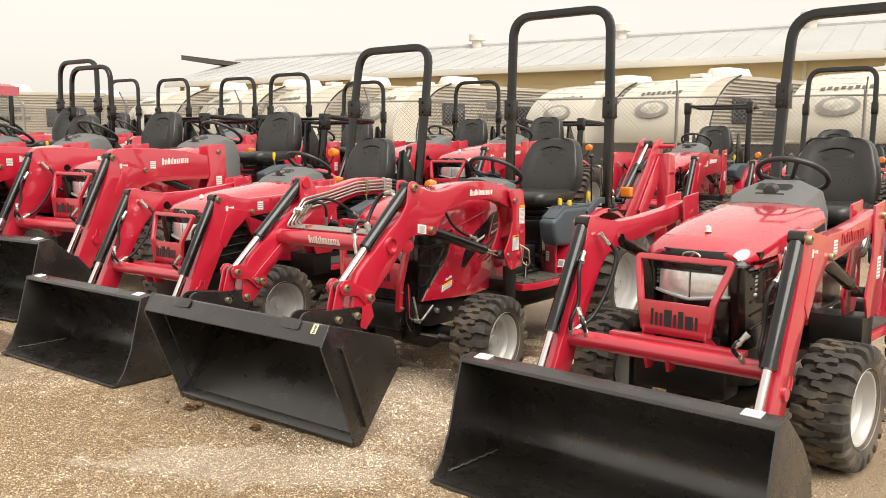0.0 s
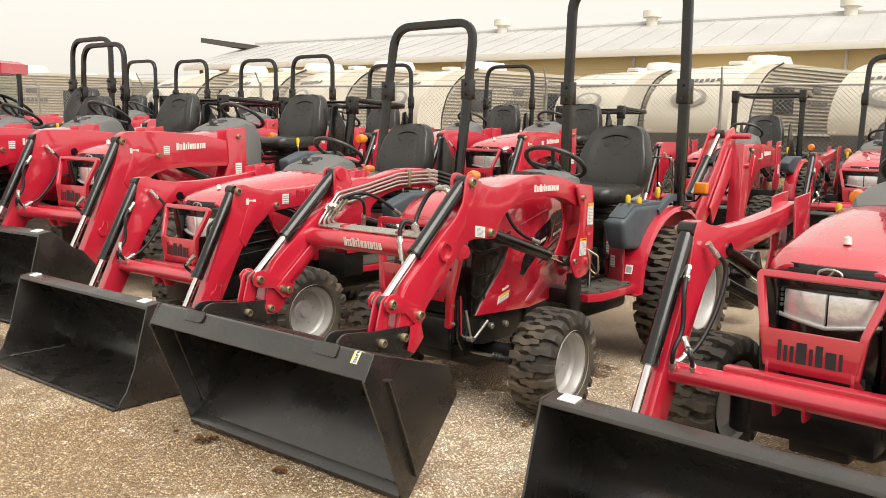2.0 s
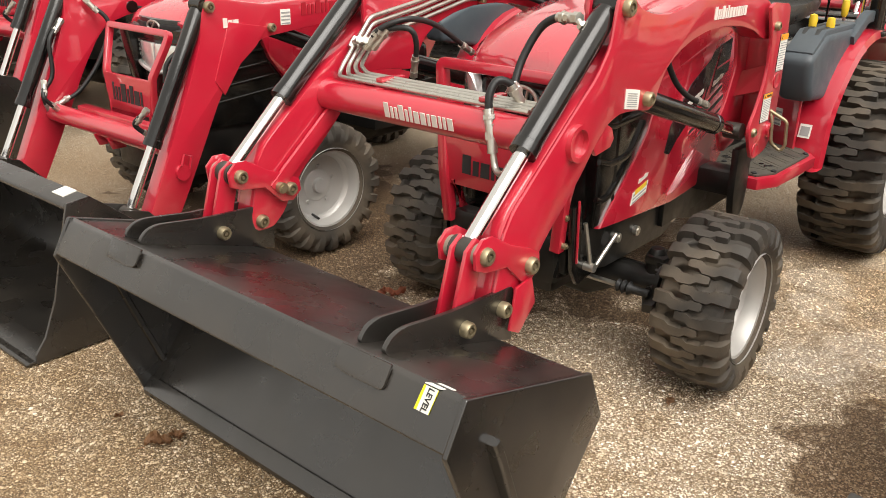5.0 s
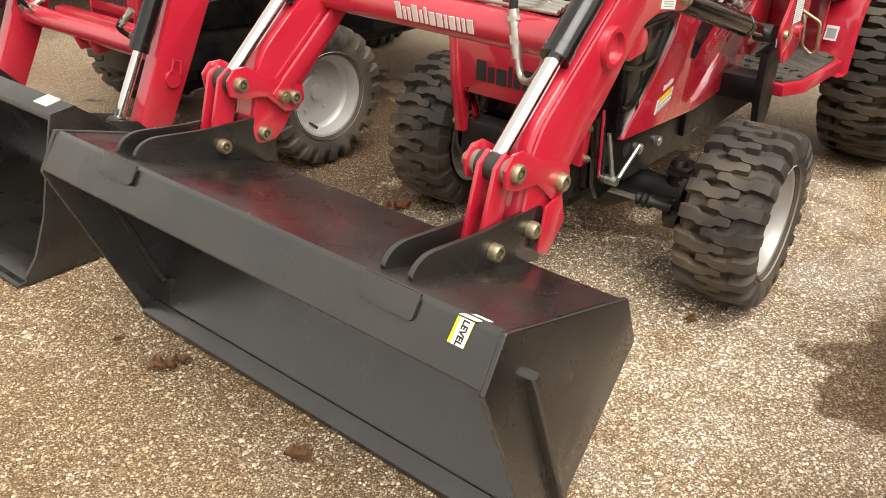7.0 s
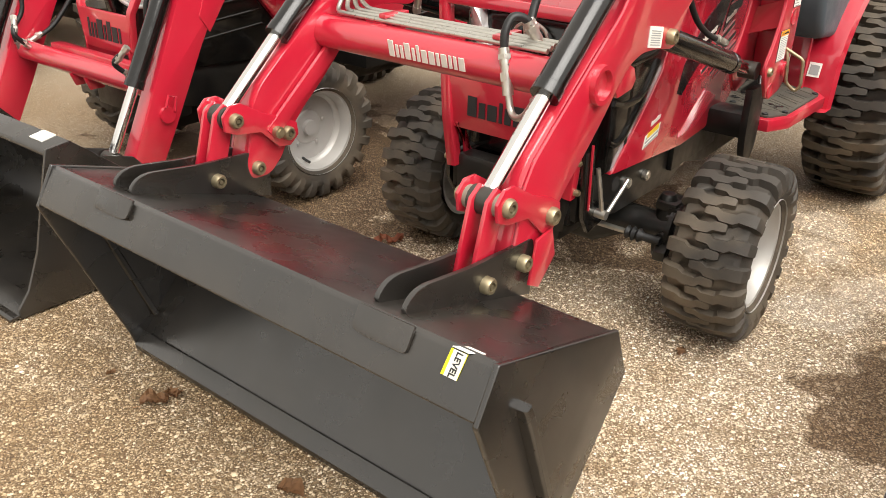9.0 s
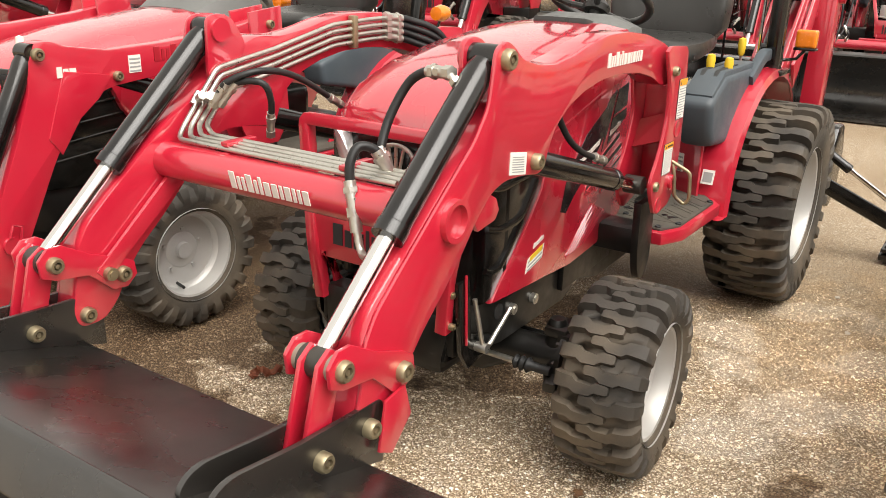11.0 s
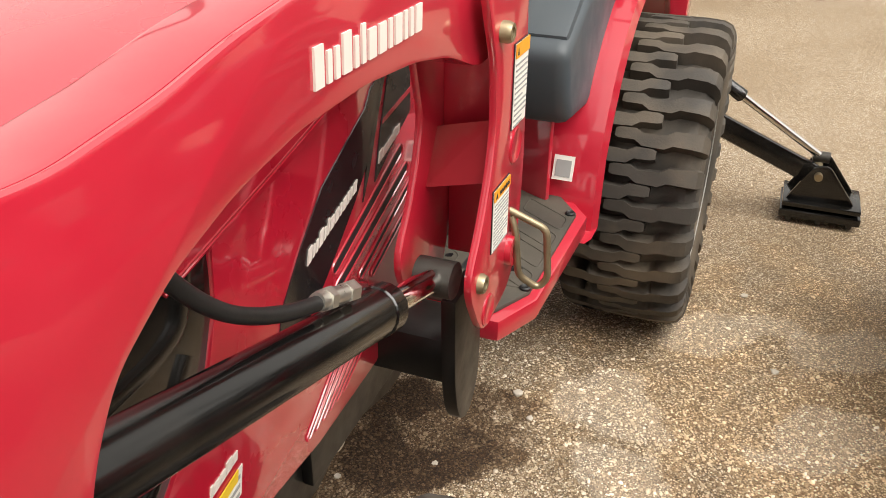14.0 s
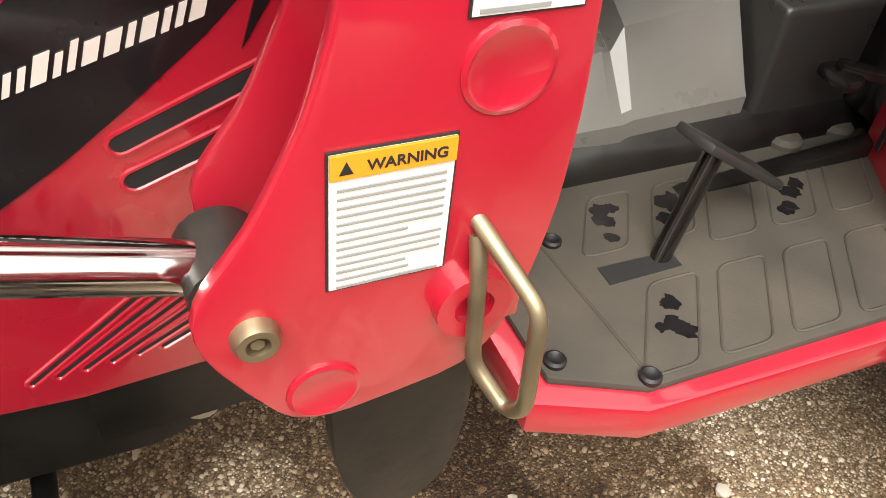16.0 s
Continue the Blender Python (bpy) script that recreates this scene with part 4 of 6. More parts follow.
    # loader arms
    arm = [(-0.484, 1.18), (-0.49, 1.21), (-0.525, 1.228), (-0.562, 1.212), (-0.6, 1.182), (-0.67, 1.164), (-0.76, 1.158), (-0.86, 1.172), (-0.94, 1.19), (-1.04, 1.205), (-1.16, 1.205), (-1.3, 1.19), (-1.45, 1.155), (-1.53, 1.12),
           (-1.54, 1.06), (-1.52, 1.03), (-1.46, 1.03), (-1.36, 1.068), (-1.26, 1.088), (-1.14, 1.098), (-1.02, 1.095), (-0.92, 1.078), (-0.84, 1.052), (-0.775, 1.012), (-0.745, 0.965), (-0.73, 0.925), (-0.7, 0.914), (-0.62, 0.926), (-0.545, 0.929),
           (-0.488, 0.912), (-0.44, 0.87), (-0.385, 0.808), (-0.32, 0.745), (-0.25, 0.685), (-0.2, 0.63), (-0.165, 0.565), (-0.12, 0.525), (-0.055, 0.525), (-0.04, 0.57), (-0.06, 0.64), (-0.07, 0.72), (-0.105, 0.775), (-0.175, 0.835), (-0.26, 0.905), (-0.345, 0.975), (-0.42, 1.035), (-0.47, 1.1)]
    arm_box = [(-0.43, 1.02), (-0.52, 1.09), (-0.6, 1.14)] + arm[5:-2]
    for s in (-1, 1):
        a = loader_side(t, s, arm_box, 0.365, 0.432)
        a.location.y = -0.045 if s < 0 else 0.0
        loader_side(a, s, arm, 0.4305, 0.442, name="arm_plate")
        part("arm_eye", joined(lathe([(0.03, 0.343 * s), (0.03, 0.355 * s)], c=(-0.525, 0, 1.188), sides=20), prism(rounded([(-0.485, 1.17), (-0.487, 1.222), (-0.525, 1.23), (-0.57, 1.218), (-0.62, 1.14), (-0.54, 1.06), (-0.48, 1.06), (-0.485, 1.17)], 0.03, 4)[:-1], 0.352 * s, 0.3645 * s, bevel=0.004)), RED, a)
        pin_boss(a, -0.525, 1.188, 0.442 * s, 0.454 * s, 0.028)
        pin_boss(a, -0.675, 0.95, 0.442 * s, 0.456 * s, 0.024)
        part("arm_socket", lathe([(0.045, 0.435 * s), (0.045, 0.456 * s), (0.034, 0.456 * s), (0.034, 0.385 * s), (0, 0.385 * s)], c=(-0.343, 0, 0.892), sides=26), RED, a)
        part("arm_tab", prism([(-0.43, 0.88), (-0.48, 0.92), (-0.53, 0.895), (-0.545, 0.865), (-0.53, 0.845), (-0.46, 0.835)], 0.42 * s, 0.432 * s, bevel=0.003), RED, a)
        cylinder_ram(a, (-0.525, 0.397 * s, 1.188), (0.003, 0.395 * s, 0.709), 0.63, 0.032, 0.019)
        cylinder_ram(a, (-0.675, 0.404 * s, 0.95), (-1.415, 0.404 * s, 0.734), 0.765, 0.031, 0.018)
        part("parking_strut", prism([(-0.40, 0.85), (-0.35, 0.87), (-0.10, 0.66), (-0.125, 0.63)], 0.342 * s, 0.354 * s, bevel=0.003), RED, a)
        part("strut_pin", hex_bolt((-0.13, 0.342 * s, 0.65), (-0.13, 0.326 * s, 0.65), 0.016), GOLD, a)
        # guide links and bucket links
        link = [(-0.185, 0.665), (-0.15, 0.685), (-0.07, 0.715), (0.0, 0.755), (0.035, 0.755), (0.06, 0.73), (0.055, 0.69), (0.02, 0.675), (-0.06, 0.665), (-0.12, 0.61), (-0.16, 0.605), (-0.19, 0.63)]
        for y in (0.345, 0.4425):
            part("guide_link", prism([(x - 0.021, z - 0.006) for x, z in link], y * s, (y + 0.009) * s, bevel=0.003), RED, a)
        blink = [(-0.005, 0.73), (0.027, 0.753), (0.06, 0.73), (0.105, 0.57), (0.1, 0.54), (0.07, 0.53), (0.045, 0.55)]
        for y in (0.378, 0.418):
            part("bucket_link", prism([(x - 0.021, z - 0.007) for x, z in blink], y * s, (y + 0.011) * s, bevel=0.004), RED, a)
        pin_boss(a, 0.003, 0.709, 0.4515 * s, 0.459 * s, 0.026)
        part("pin_sleeve", lathe([(0.025, 0.354 * s), (0.025, 0.4425 * s)], c=(0.003, 0, 0.709), sides=18), BARE, a)
        pin_boss(a, 0.003, 0.709, 0.345 * s, 0.333 * s, 0.024)
        pin_boss(a, -0.168, 0.638, 0.4515 * s, 0.462 * s, 0.026)
        pin_boss(a, -0.168, 0.638, 0.345 * s, 0.333 * s, 0.024)
        part("stop_plate", prism([(-0.17, 0.61), (-0.11, 0.6), (-0.09, 0.5), (-0.13, 0.48), (-0.19, 0.54)], 0.452 * s, 0.459 * s, bevel=0.002), RED, a)
        if s > 0:
            bars("maker_name", (-1.04, 0.4432, 1.122), (-1, 0, 0.0), (-0.05, 0, 1), 0.228, 0.036, LETTER, a)
            sticker(a, (-0.56, 0.4432, 0.94), (-1, 0, -0.16), (-0.02, 0, 1), 0.074, 0.05, lines=0)
            tagged(part("barcode", joined(*[plate((-0.57, 0.4446, 0.944 + 0.0055 * k), (-1, 0, -0.16), (-0.02, 0, 1), 0.052, 0.0022, 0.0005) for k in range(7)]), GREY_INK, a), kind="stuff")
        else:
            bars("model_name", (-1.38, -0.364, 1.09), (-1, 0, -0.1), (0, 0, 1), 0.09, 0.035, INK, a, widths="3443")
    part("cross_tube", rod((-0.345, -0.415, 0.885), (-0.345, 0.37, 0.885), 0.045, 24), RED, t)
    bars("maker_name", (-0.302, -0.135, 0.868), (0, 1, 0), (0.25, 0, 0.97), 0.24, 0.043, LETTER, t)
    # hydraulic pipes along the tube and the far arm
    for k in range(4):
        y = -0.40 + 0.018 * k
        x0, z0 = -0.35 - 0.0155 * k, 0.94 + 0.004 * k
        pts = [(x0, 0.3, z0), (x0, -0.37 + 0.024 * k, z0), (x0 - 0.03, -0.385 + 0.01 * k, z0 + 0.025 - 0.004 * k),
               (-0.505 - 0.008 * k, -0.392, 1.095 - 0.02 * k), (-0.72, -0.395, 1.128 - 0.02 * k), (-0.96, -0.395, 1.178 - 0.02 * k), (-1.14, -0.395, 1.185 - 0.02 * k), (-1.24, -0.395, 1.185 - 0.02 * k)]
        pp = part("hydraulic_pipe", tube(rounded(pts, 0.018, 3), 0.0066, 10), STEEL, t)
        hose(pp, [(-1.24, -0.395, 1.185 - 0.02 * k), (-1.32, -0.385, 1.175 - 0.022 * k), (-1.42, -0.33, 1.13 - 0.022 * k), (-1.5, -0.3, 1.0), (-1.55, -0.28, 0.8)], 0.011)
    for y in (-0.2, 0.16):
        part("pipe_clamp", joined(box((-0.39, y, 0.952), (0.095, 0.022, 0.012), 0.003), box((-0.39, y, 0.922), (0.1, 0.03, 0.02), 0.004)), RED, t)
    part("pipe_clamp", box((-1.05, -0.394, 1.152), (0.02, 0.026, 0.095), 0.004), GOLD, t)
    hose(t, [(-0.40, 0.235, 0.955), (-0.405, 0.215, 0.985), (-0.44, 0.21, 1.05), (-0.475, 0.235, 1.125), (-0.475, 0.285, 1.155), (-0.462, 0.33, 1.158)], 0.0105)
    part("elbow_fitting", joined(tube(rounded([(-0.462, 0.32, 1.158), (-0.455, 0.35, 1.158), (-0.452, 0.375, 1.138)], 0.012, 4), 0.009, 10), rod((-0.464, 0.315, 1.158), (-0.461, 0.327, 1.158), 0.0135, 6), rod((-0.4535, 0.364, 1.147), (-0.452, 0.372, 1.14), 0.0135, 6)), STEEL, t)
    low = hose(t, [(-0.39, 0.245, 0.955), (-0.375, 0.225, 0.995), (-0.345, 0.205, 1.005), (-0.322, 0.2, 0.975), (-0.315, 0.205, 0.93), (-0.31, 0.215, 0.895)], 0.0105)
    part("crimp_sleeve", rod((-0.31, 0.215, 0.905), (-0.302, 0.232, 0.835), 0.0135, 12), STEEL, low)
    part("elbow_fitting", joined(tube(rounded([(-0.302, 0.232, 0.84), (-0.296, 0.248, 0.79), (-0.262, 0.30, 0.80), (-0.235, 0.365, 0.885)], 0.03, 4), 0.0085, 10), rod((-0.246, 0.34, 0.852), (-0.238, 0.358, 0.876), 0.0135, 6)), STEEL, low)
    hose(t, [(-0.447, -0.33, 1.036), (-0.455, -0.30, 1.075), (-0.52, -0.25, 1.1), (-0.66, -0.265, 1.07), (-0.84, -0.285, 0.98)], 0.0085)
    hose(t, [(-0.465, -0.32, 1.036), (-0.475, -0.295, 1.07), (-0.5, -0.23, 1.075), (-0.525, -0.225, 1.03), (-0.55, -0.255, 0.955)], 0.0085)
    hose(t, [(-0.83, 0.385, 1.13), (-0.87, 0.39, 1.04), (-0.94, 0.395, 0.955), (-1.03, 0.4, 0.90), (-1.13, 0.405, 0.866)], 0.0085)
    for k in range(4):
        c = Vector((-0.425 - 0.016 * k, -0.395 + 0.008 * k, 1.012 - 0.002 * k))
        mf = part("pipe_manifold", joined(rod(c, c + Vector((-0.024, -0.003, 0.026)), 0.0115, 6), rod(c + Vector((-0.012, 0, 0.013)), c + Vector((0.012, 0.05, 0.03)), 0.0085, 10), rod(c + Vector((0.004, 0.033, 0.024)), c + Vector((0.011, 0.048, 0.03)), 0.0115, 6)), STEEL, t)
    # bucket
    BW = 0.675
    bk = new("bucket")
    bk.parent = t
    bk.empty_display_size = 0.1
    shell = [(0.345, 0.605), (-0.075, 0.478), (-0.135, 0.35), (0.155, 0.005), (0.18, 0.005), (0.19, 0.02), (-0.118, 0.352), (-0.066, 0.468), (0.345, 0.593)]
    part("bucket_shell", prism(shell, -BW, BW, bevel=0.003), BUCKET, bk)
    part("top_bar", prism([(0.335, 0.608), (0.352, 0.604), (0.402, 0.52), (0.385, 0.512), (0.333, 0.592)], -BW, BW, bevel=0.0045, segments=3), BUCKET, bk)
    for s in (-1, 1):
        part("side_plate", prism([(0.352, 0.612), (-0.08, 0.482), (-0.142, 0.35), (0.15, 0.0), (0.19, 0.0), (0.21, 0.06), (0.405, 0.515)], (BW - 0.002) * s, (BW + 0.01) * s, bevel=0.004, segments=3), BUCKET, bk)
        part("side_rib", tube([(0.285, (BW + 0.01) * s, 0.50), (0.27, (BW + 0.014) * s, 0.46), (0.14, (BW + 0.014) * s, 0.13), (0.125, (BW + 0.008) * s, 0.09)], 0.02, 12, flat=(0.02, 0.048)), BUCKET, bk)
        wide = 0.045 if s < 0 else 0.0
        for y in (0.366 + wide, 0.432 + wide):
            part("bucket_ear", prism(rounded([(-0.12, 0.462), (-0.12, 0.602), (-0.03, 0.604), (0.11, 0.612), (0.25, 0.63), (0.285, 0.622), (0.31, 0.592), (0.0, 0.50)], 0.02, 3), y * s, (y + 0.012) * s, bevel=0.002), BUCKET, bk)
        w0, w1 = (0.38, 0.51) if s > 0 else (0.32, 0.45)
        part("wear_pad", prism(rounded([(-s * w0, 0.008), (-s * w0, 0.055), (-s * (w0 + 0.03), 0.06), (-s * w1, 0.06), (-s * w1, 0.008)], 0.012, 3), 0.0, 0.007, axis="z", bevel=0.002), BUCKET, bk, at=frame_of((0.353, 0, 0.606), (0, -1, 0), (0.51, 0, -0.86)) @ pose(0, -0.016, 0.0))
        for x, z in ((0.057, 0.556), (-0.075, 0.557)):
            pin_boss(bk, x, z, (0.443 + wide) * s, (0.458 + wide) * s, 0.024)
            pin_boss(bk, x, z, (0.367 + wide) * s, (0.352 + wide) * s, 0.024)
    part("cutting_edge", prism([(0.175, 0.0), (0.198, 0.002), (0.202, 0.02), (0.17, 0.055), (0.164, 0.048), (0.186, 0.02)], -BW, BW, bevel=0.0015), BUCKET, bk)
    # level sticker, folded over the strip's upper edge
    sb = frame_of((0.3625, 0.605, 0.589), (0, 1, 0), (-0.5, 0, 0.86))
    ls = part("level_sticker", prism([(-0.02, -0.027), (0.014, -0.027), (0.018, 0.02), (-0.016, 0.02)], 0.0, 0.0015, axis="z", bevel=0), YELLOW_STICKER, bk, at=sb)
    part("sticker_field", prism([(-0.013, -0.027), (0.014, -0.027), (0.0172, 0.02), (-0.0098, 0.02)], 0.0, 0.0025, axis="z", bevel=0), WHITE, ls)
    part("sticker_flap", prism([(-0.016, 0.0), (0.018, 0.0), (0.034, 0.028), (0.0, 0.028)], 0.0, 0.0015, axis="z", bevel=0), WHITE, bk, at=frame_of((0.352, 0.605, 0.6085), (0, 1, 0), (-0.95, 0, -0.28)))
    words("LEVEL", sb @ pose(0.0025, -0.004, 0.0028, 0, 0, -94), 0.0175, INK, bk)
    # rear digging arm and its stabiliser legs
    for s in (-1, 1):
        st = new("stabiliser")
        st.parent = t
        st.empty_display_size = 0.1
        part("stabiliser_leg", tube([(-3.25, 0.25 * s, 0.6), (-3.42, 0.6 * s, 0.36), (-3.55, 1.0 * s, 0.15)], 0.04, 12, flat=(0.06, 0.075)), BLACK, st)
        foot = part("stabiliser_foot", joined(box((-3.55, 1.05 * s, 0.062), (0.2, 0.26, 0.018), 0.004), box((-3.55, 1.05 * s, 0.028), (0.21, 0.27, 0.03), 0.006)), BLACK, st)
        for x in (-3.612, -3.488):
            part("hinge_cheek", prism(rounded([(0.93 * s, 0.07), (1.0 * s, 0.2), (1.05 * s, 0.21), (1.12 * s, 0.12), (1.16 * s, 0.07), (0.93 * s, 0.07)], 0.02, 3)[:-1], x - 0.006, x + 0.006, axis="x", bevel=0.002), BLACK, foot)
        part("hinge_pin", rod((-3.64, 1.02 * s, 0.17), (-3.46, 1.02 * s, 0.17), 0.014, 12), GOLD, foot)
        for k in range(3):
            part("grouser_bar", box((-3.55, (0.95 + 0.1 * k) * s, 0.008), (0.2, 0.02, 0.02), 0.003), BLACK, foot)
        cylinder_ram(st, (-3.25, 0.36 * s, 0.72), (-3.54, 1.02 * s, 0.22), 0.55, 0.022, 0.013)
    part("digger_frame", joined(box((-3.2, 0, 0.7), (0.14, 0.5, 0.5), 0.02), box((-3.3, 0, 0.6), (0.12, 0.3, 0.3), 0.02)), BLACK, t)
    boom = [(-3.28, 0.66), (-3.2, 0.74), (-3.42, 1.0), (-3.66, 1.26), (-3.82, 1.46), (-3.92, 1.49), (-3.98, 1.44), (-3.95, 1.3), (-3.72, 1.02), (-3.5, 0.82)]
    for y in (0.20, 0.34):
        part("digger_boom_plate", prism(boom, y, y + 0.016, bevel=0.004), RED, t)
    part("digger_boom_web", box((-3.6, 0.278, 1.06), (0.5, 0.125, 0.03), 0.006, turn=(0, 43, 0)), RED, t)
    part("digger_stick", prism([(-3.86, 1.36), (-3.98, 1.34), (-4.02, 1.1), (-3.95, 0.52), (-3.87, 0.47), (-3.83, 0.54), (-3.86, 0.95)], 0.36, 0.46, bevel=0.008), RED, t)
    part("stick_knuckle", prism([(-3.5, 0.9), (-3.56, 0.78), (-3.86, 1.12), (-3.98, 1.34), (-3.86, 1.34)], 0.36, 0.376, bevel=0.004), RED, t)
    cylinder_ram(t, (-3.34, 0.277, 0.98), (-3.84, 0.277, 1.44), 0.6, 0.032, 0.018)
    cylinder_ram(t, (-3.6, 0.31, 1.22), (-3.9, 0.31, 1.36), 0.6, 0.026, 0.015)
    for x, z in ((-3.9, 1.42), (-3.92, 1.2), (-3.9, 0.53)):
        part("digger_pin", rod((x, 0.18, z), (x, 0.49, z), 0.02, 12), RED, t)
    part("digger_bucket", prism([(-3.88, 0.56), (-3.74, 0.4), (-3.78, 0.2), (-3.95, 0.1), (-4.1, 0.18), (-4.12, 0.4), (-4.02, 0.56)], 0.26, 0.58, bevel=0.02), BLACK, t)
    for y in (-0.12, 0.12):
        dl = part("digger_lever", rod((-3.15, y, 0.9), (-3.1, y * 1.1, 1.32), 0.006, 8), BLACK, t)
        part("lever_knob", lathe([(0.0, -0.02), (0.014, -0.014), (0.02, 0), (0.014, 0.014), (0.0, 0.02)], c=(-3.1, y * 1.1, 1.34), axis="z", sides=12), BLACK, dl)
    return t


# ---- the compact loader tractor with straight boom and wide lamp face ----
DRIVER_PLACE = ("dash_cowl", "gauge_pod", "steering_wheel", "seat_cushion", "backrest", "headrest_pad", "seat_suspension", "floor_pan", "floor_mat", "fender", "fender_console", "lever", "lever_grip", "warning_light", "light_bracket", "tunnel_cover", "roll_bar_post", "hinge_bracket", "foot_plate", "folded_hoop", "cross_bar", "rear_guard")


def max_tractor(m, folded=False, label="", name="compact_tractor", loader=True, big=False, bar=(0.425, 2.28, 0.15), back=0.0, hinge=1.38):
    t = thing(name, label or "red compact tractor with front loader and black bucket flat on gravel", "tractor", m, "red tractors in a row")
    FX, RX, RF, RR = -1.40, -2.95, 0.285, 0.42
    for y in (-0.56, 0.56):
        wheel(t, FX, y, RF, 0.235, 0.168, 21, turn=-4, spin=50)
    for y in (-0.61, 0.61):
        wheel(t, RX, y, RR, 0.32, 0.235, 30, spin=10)
    for s in (-1, 1):
        part("frame_rail", prism([(-1.0, 0.52), (-1.0, 0.38), (-1.25, 0.33), (-1.6, 0.33), (-2.7, 0.36), (-2.7, 0.56), (-1.9, 0.52)], 0.2 * s, 0.225 * s, bevel=0.004), CHASSIS, t)
    axle = joined(tube([(FX, -0.45, 0.27), (FX, -0.2, 0.26), (FX, -0.1, 0.24), (FX, 0.1, 0.24), (FX, 0.2, 0.26), (FX, 0.45, 0.27)], [0.05, 0.052, 0.085, 0.085, 0.052, 0.05], 14),
                  *[lathe([(0.05, -0.12), (0.062, -0.11), (0.062, 0.06), (0.05, 0.09), (0.03, 0.1)], c=(FX, s * 0.42, 0.28), axis="z", sides=16) for s in (-1, 1)])
    part("front_axle", axle, CHASSIS, t)
    part("gearbox", joined(box((-2.4, 0, 0.42), (0.9, 0.34, 0.3), 0.05, segments=3), rod((RX, -0.45, 0.42), (RX, 0.45, 0.42), 0.09, 16), box((-1.55, 0, 0.45), (1.0, 0.3, 0.26), 0.04)), CHASSIS, t)
    part("front_support", joined(box((-1.02, 0, 0.42), (0.16, 0.44, 0.2), 0.02), box((-1.15, 0, 0.3), (0.2, 0.22, 0.12), 0.02)), CHASSIS, t)
    # hood: a rounded red lid over a black belly
    rows = hood_sections(-1.06, -2.0 - back, 0.3, 0.90, [(0.0, 0.955, 0.215, 0.05), (0.03, 0.985, 0.245, 0.07), (0.12, 1.015, 0.26, 0.08), (0.4, 1.075, 0.27, 0.09), (0.8, 1.125, 0.275, 0.09), (1.0, 1.135, 0.275, 0.09)])
    hood = part("hood", loft(rows), RED_HOOD, t)
    part("hood_ornament", lathe([(0.0, 0.03), (0.014, 0.024), (0.016, 0.0)], c=(-1.2, 0, 1.025), axis="z", sides=12), LETTER, hood)
    part("hood_seal", loft(hood_sections(-1.045, -1.5, 0.29, 0.86, [(0.0, 0.92, 0.225, 0.03), (0.05, 0.938, 0.252, 0.04), (1.0, 0.945, 0.27, 0.04)])), BLACK, t)
    for s in (-1, 1):
        sp = part("side_panel", prism([(-1.35, 0.93), (-2.0 - back, 1.04), (-2.02 - back, 0.6), (-1.85, 0.52), (-1.62, 0.55), (-1.42, 0.78)], 0.23 * s, 0.272 * s, bevel=0.012), RED_HOOD, t)
        part("side_decal", prism([(-1.36, 0.935), (-1.98, 1.035), (-1.98, 0.965), (-1.6, 0.9)], 0.2725 * s, 0.2745 * s, bevel=0), INK, sp)
        bars("maker_name", (-1.5, 0.2752 * s, 0.945), (-1, 0, 0.14), (0, 0, 1), 0.3, 0.04, LETTER, sp)
        part("belly_panel", prism([(-1.02, 0.9), (-1.5, 0.92), (-1.6, 0.56), (-1.5, 0.5), (-1.08, 0.52)], 0.18 * s, 0.25 * s, bevel=0.012), BLACK, t)
        part("belly_ribs", joined(*[tube([(-1.1, 0.251 * s, 0.80 - 0.06 * k), (-1.46, 0.251 * s, 0.83 - 0.06 * k)], 0.006, 8) for k in range(4)]), BLACK, t)
    # front face, bowed in plan: black upper grille, twin lamps with silver louvres, black chin
    def bow(y0, y1, out=0.0, n=6):
        return [(-1.02 - 1.35 * y * y - 6.0 * max(0, abs(y) - 0.17) ** 2 + out, y) for y in (y0 + (y1 - y0) * k / n for k in range(n + 1))]
    def shell(y0, y1, z0, z1, out, deep=0.05, bevel=0.004, skew=None):
        f = bow(y0, y1, out)
        bm = prism(f + [(x - deep, y) for x, y in f[::-1]], z0, z1, axis="z", bevel=bevel)
        if skew:
            for v in bm.verts:
                if v.co.z < (z0 + z1) / 2:
                    v.co.z += skew(v.co.y)
        return bm
    part("upper_grille", shell(-0.258, 0.258, 0.868, 0.955, -0.012), BLACK, t)
    for s in (-1, 1):
        part("grille_mesh", shell(0.05 * s, 0.235 * s, 0.885, 0.938, -0.006, 0.03, 0.008), HOSE, t)
    face = part("lamp_face", shell(-0.264, 0.264, 0.725, 0.87, -0.02), BLACK, t)
    for s in (-1, 1):
        part("headlight", shell(0.004 * s, 0.165 * s, 0.76, 0.856, -0.006, 0.03, 0.006, skew=lambda y: -0.02 + abs(y) * 0.13), GLASS_LAMP, face)
        part("lamp_bezel", tube([(x, y, 0.747 + abs(y) * 0.13 - 0.012) for x, y in bow(0.0, 0.255 * s, -0.002)], 0.008, 8), GREY_METAL, face)
        for k in range(4):
            part("lamp_louvre", shell(0.172 * s, 0.252 * s, 0.785 + 0.019 * k, 0.797 + 0.019 * k, -0.004, 0.03, 0.003), GREY_METAL, face)
    part("face_chin", loft([[(x, y * k, z) for x, y in bow(-0.25, 0.25, o) + [(-1.2, 0.25), (-1.2, -0.25)]] for z, k, o in ((0.735, 1.0, -0.012), (0.66, 0.98, -0.005), (0.56, 0.9, -0.02), (0.5, 0.82, -0.05))]), BLACK, t)
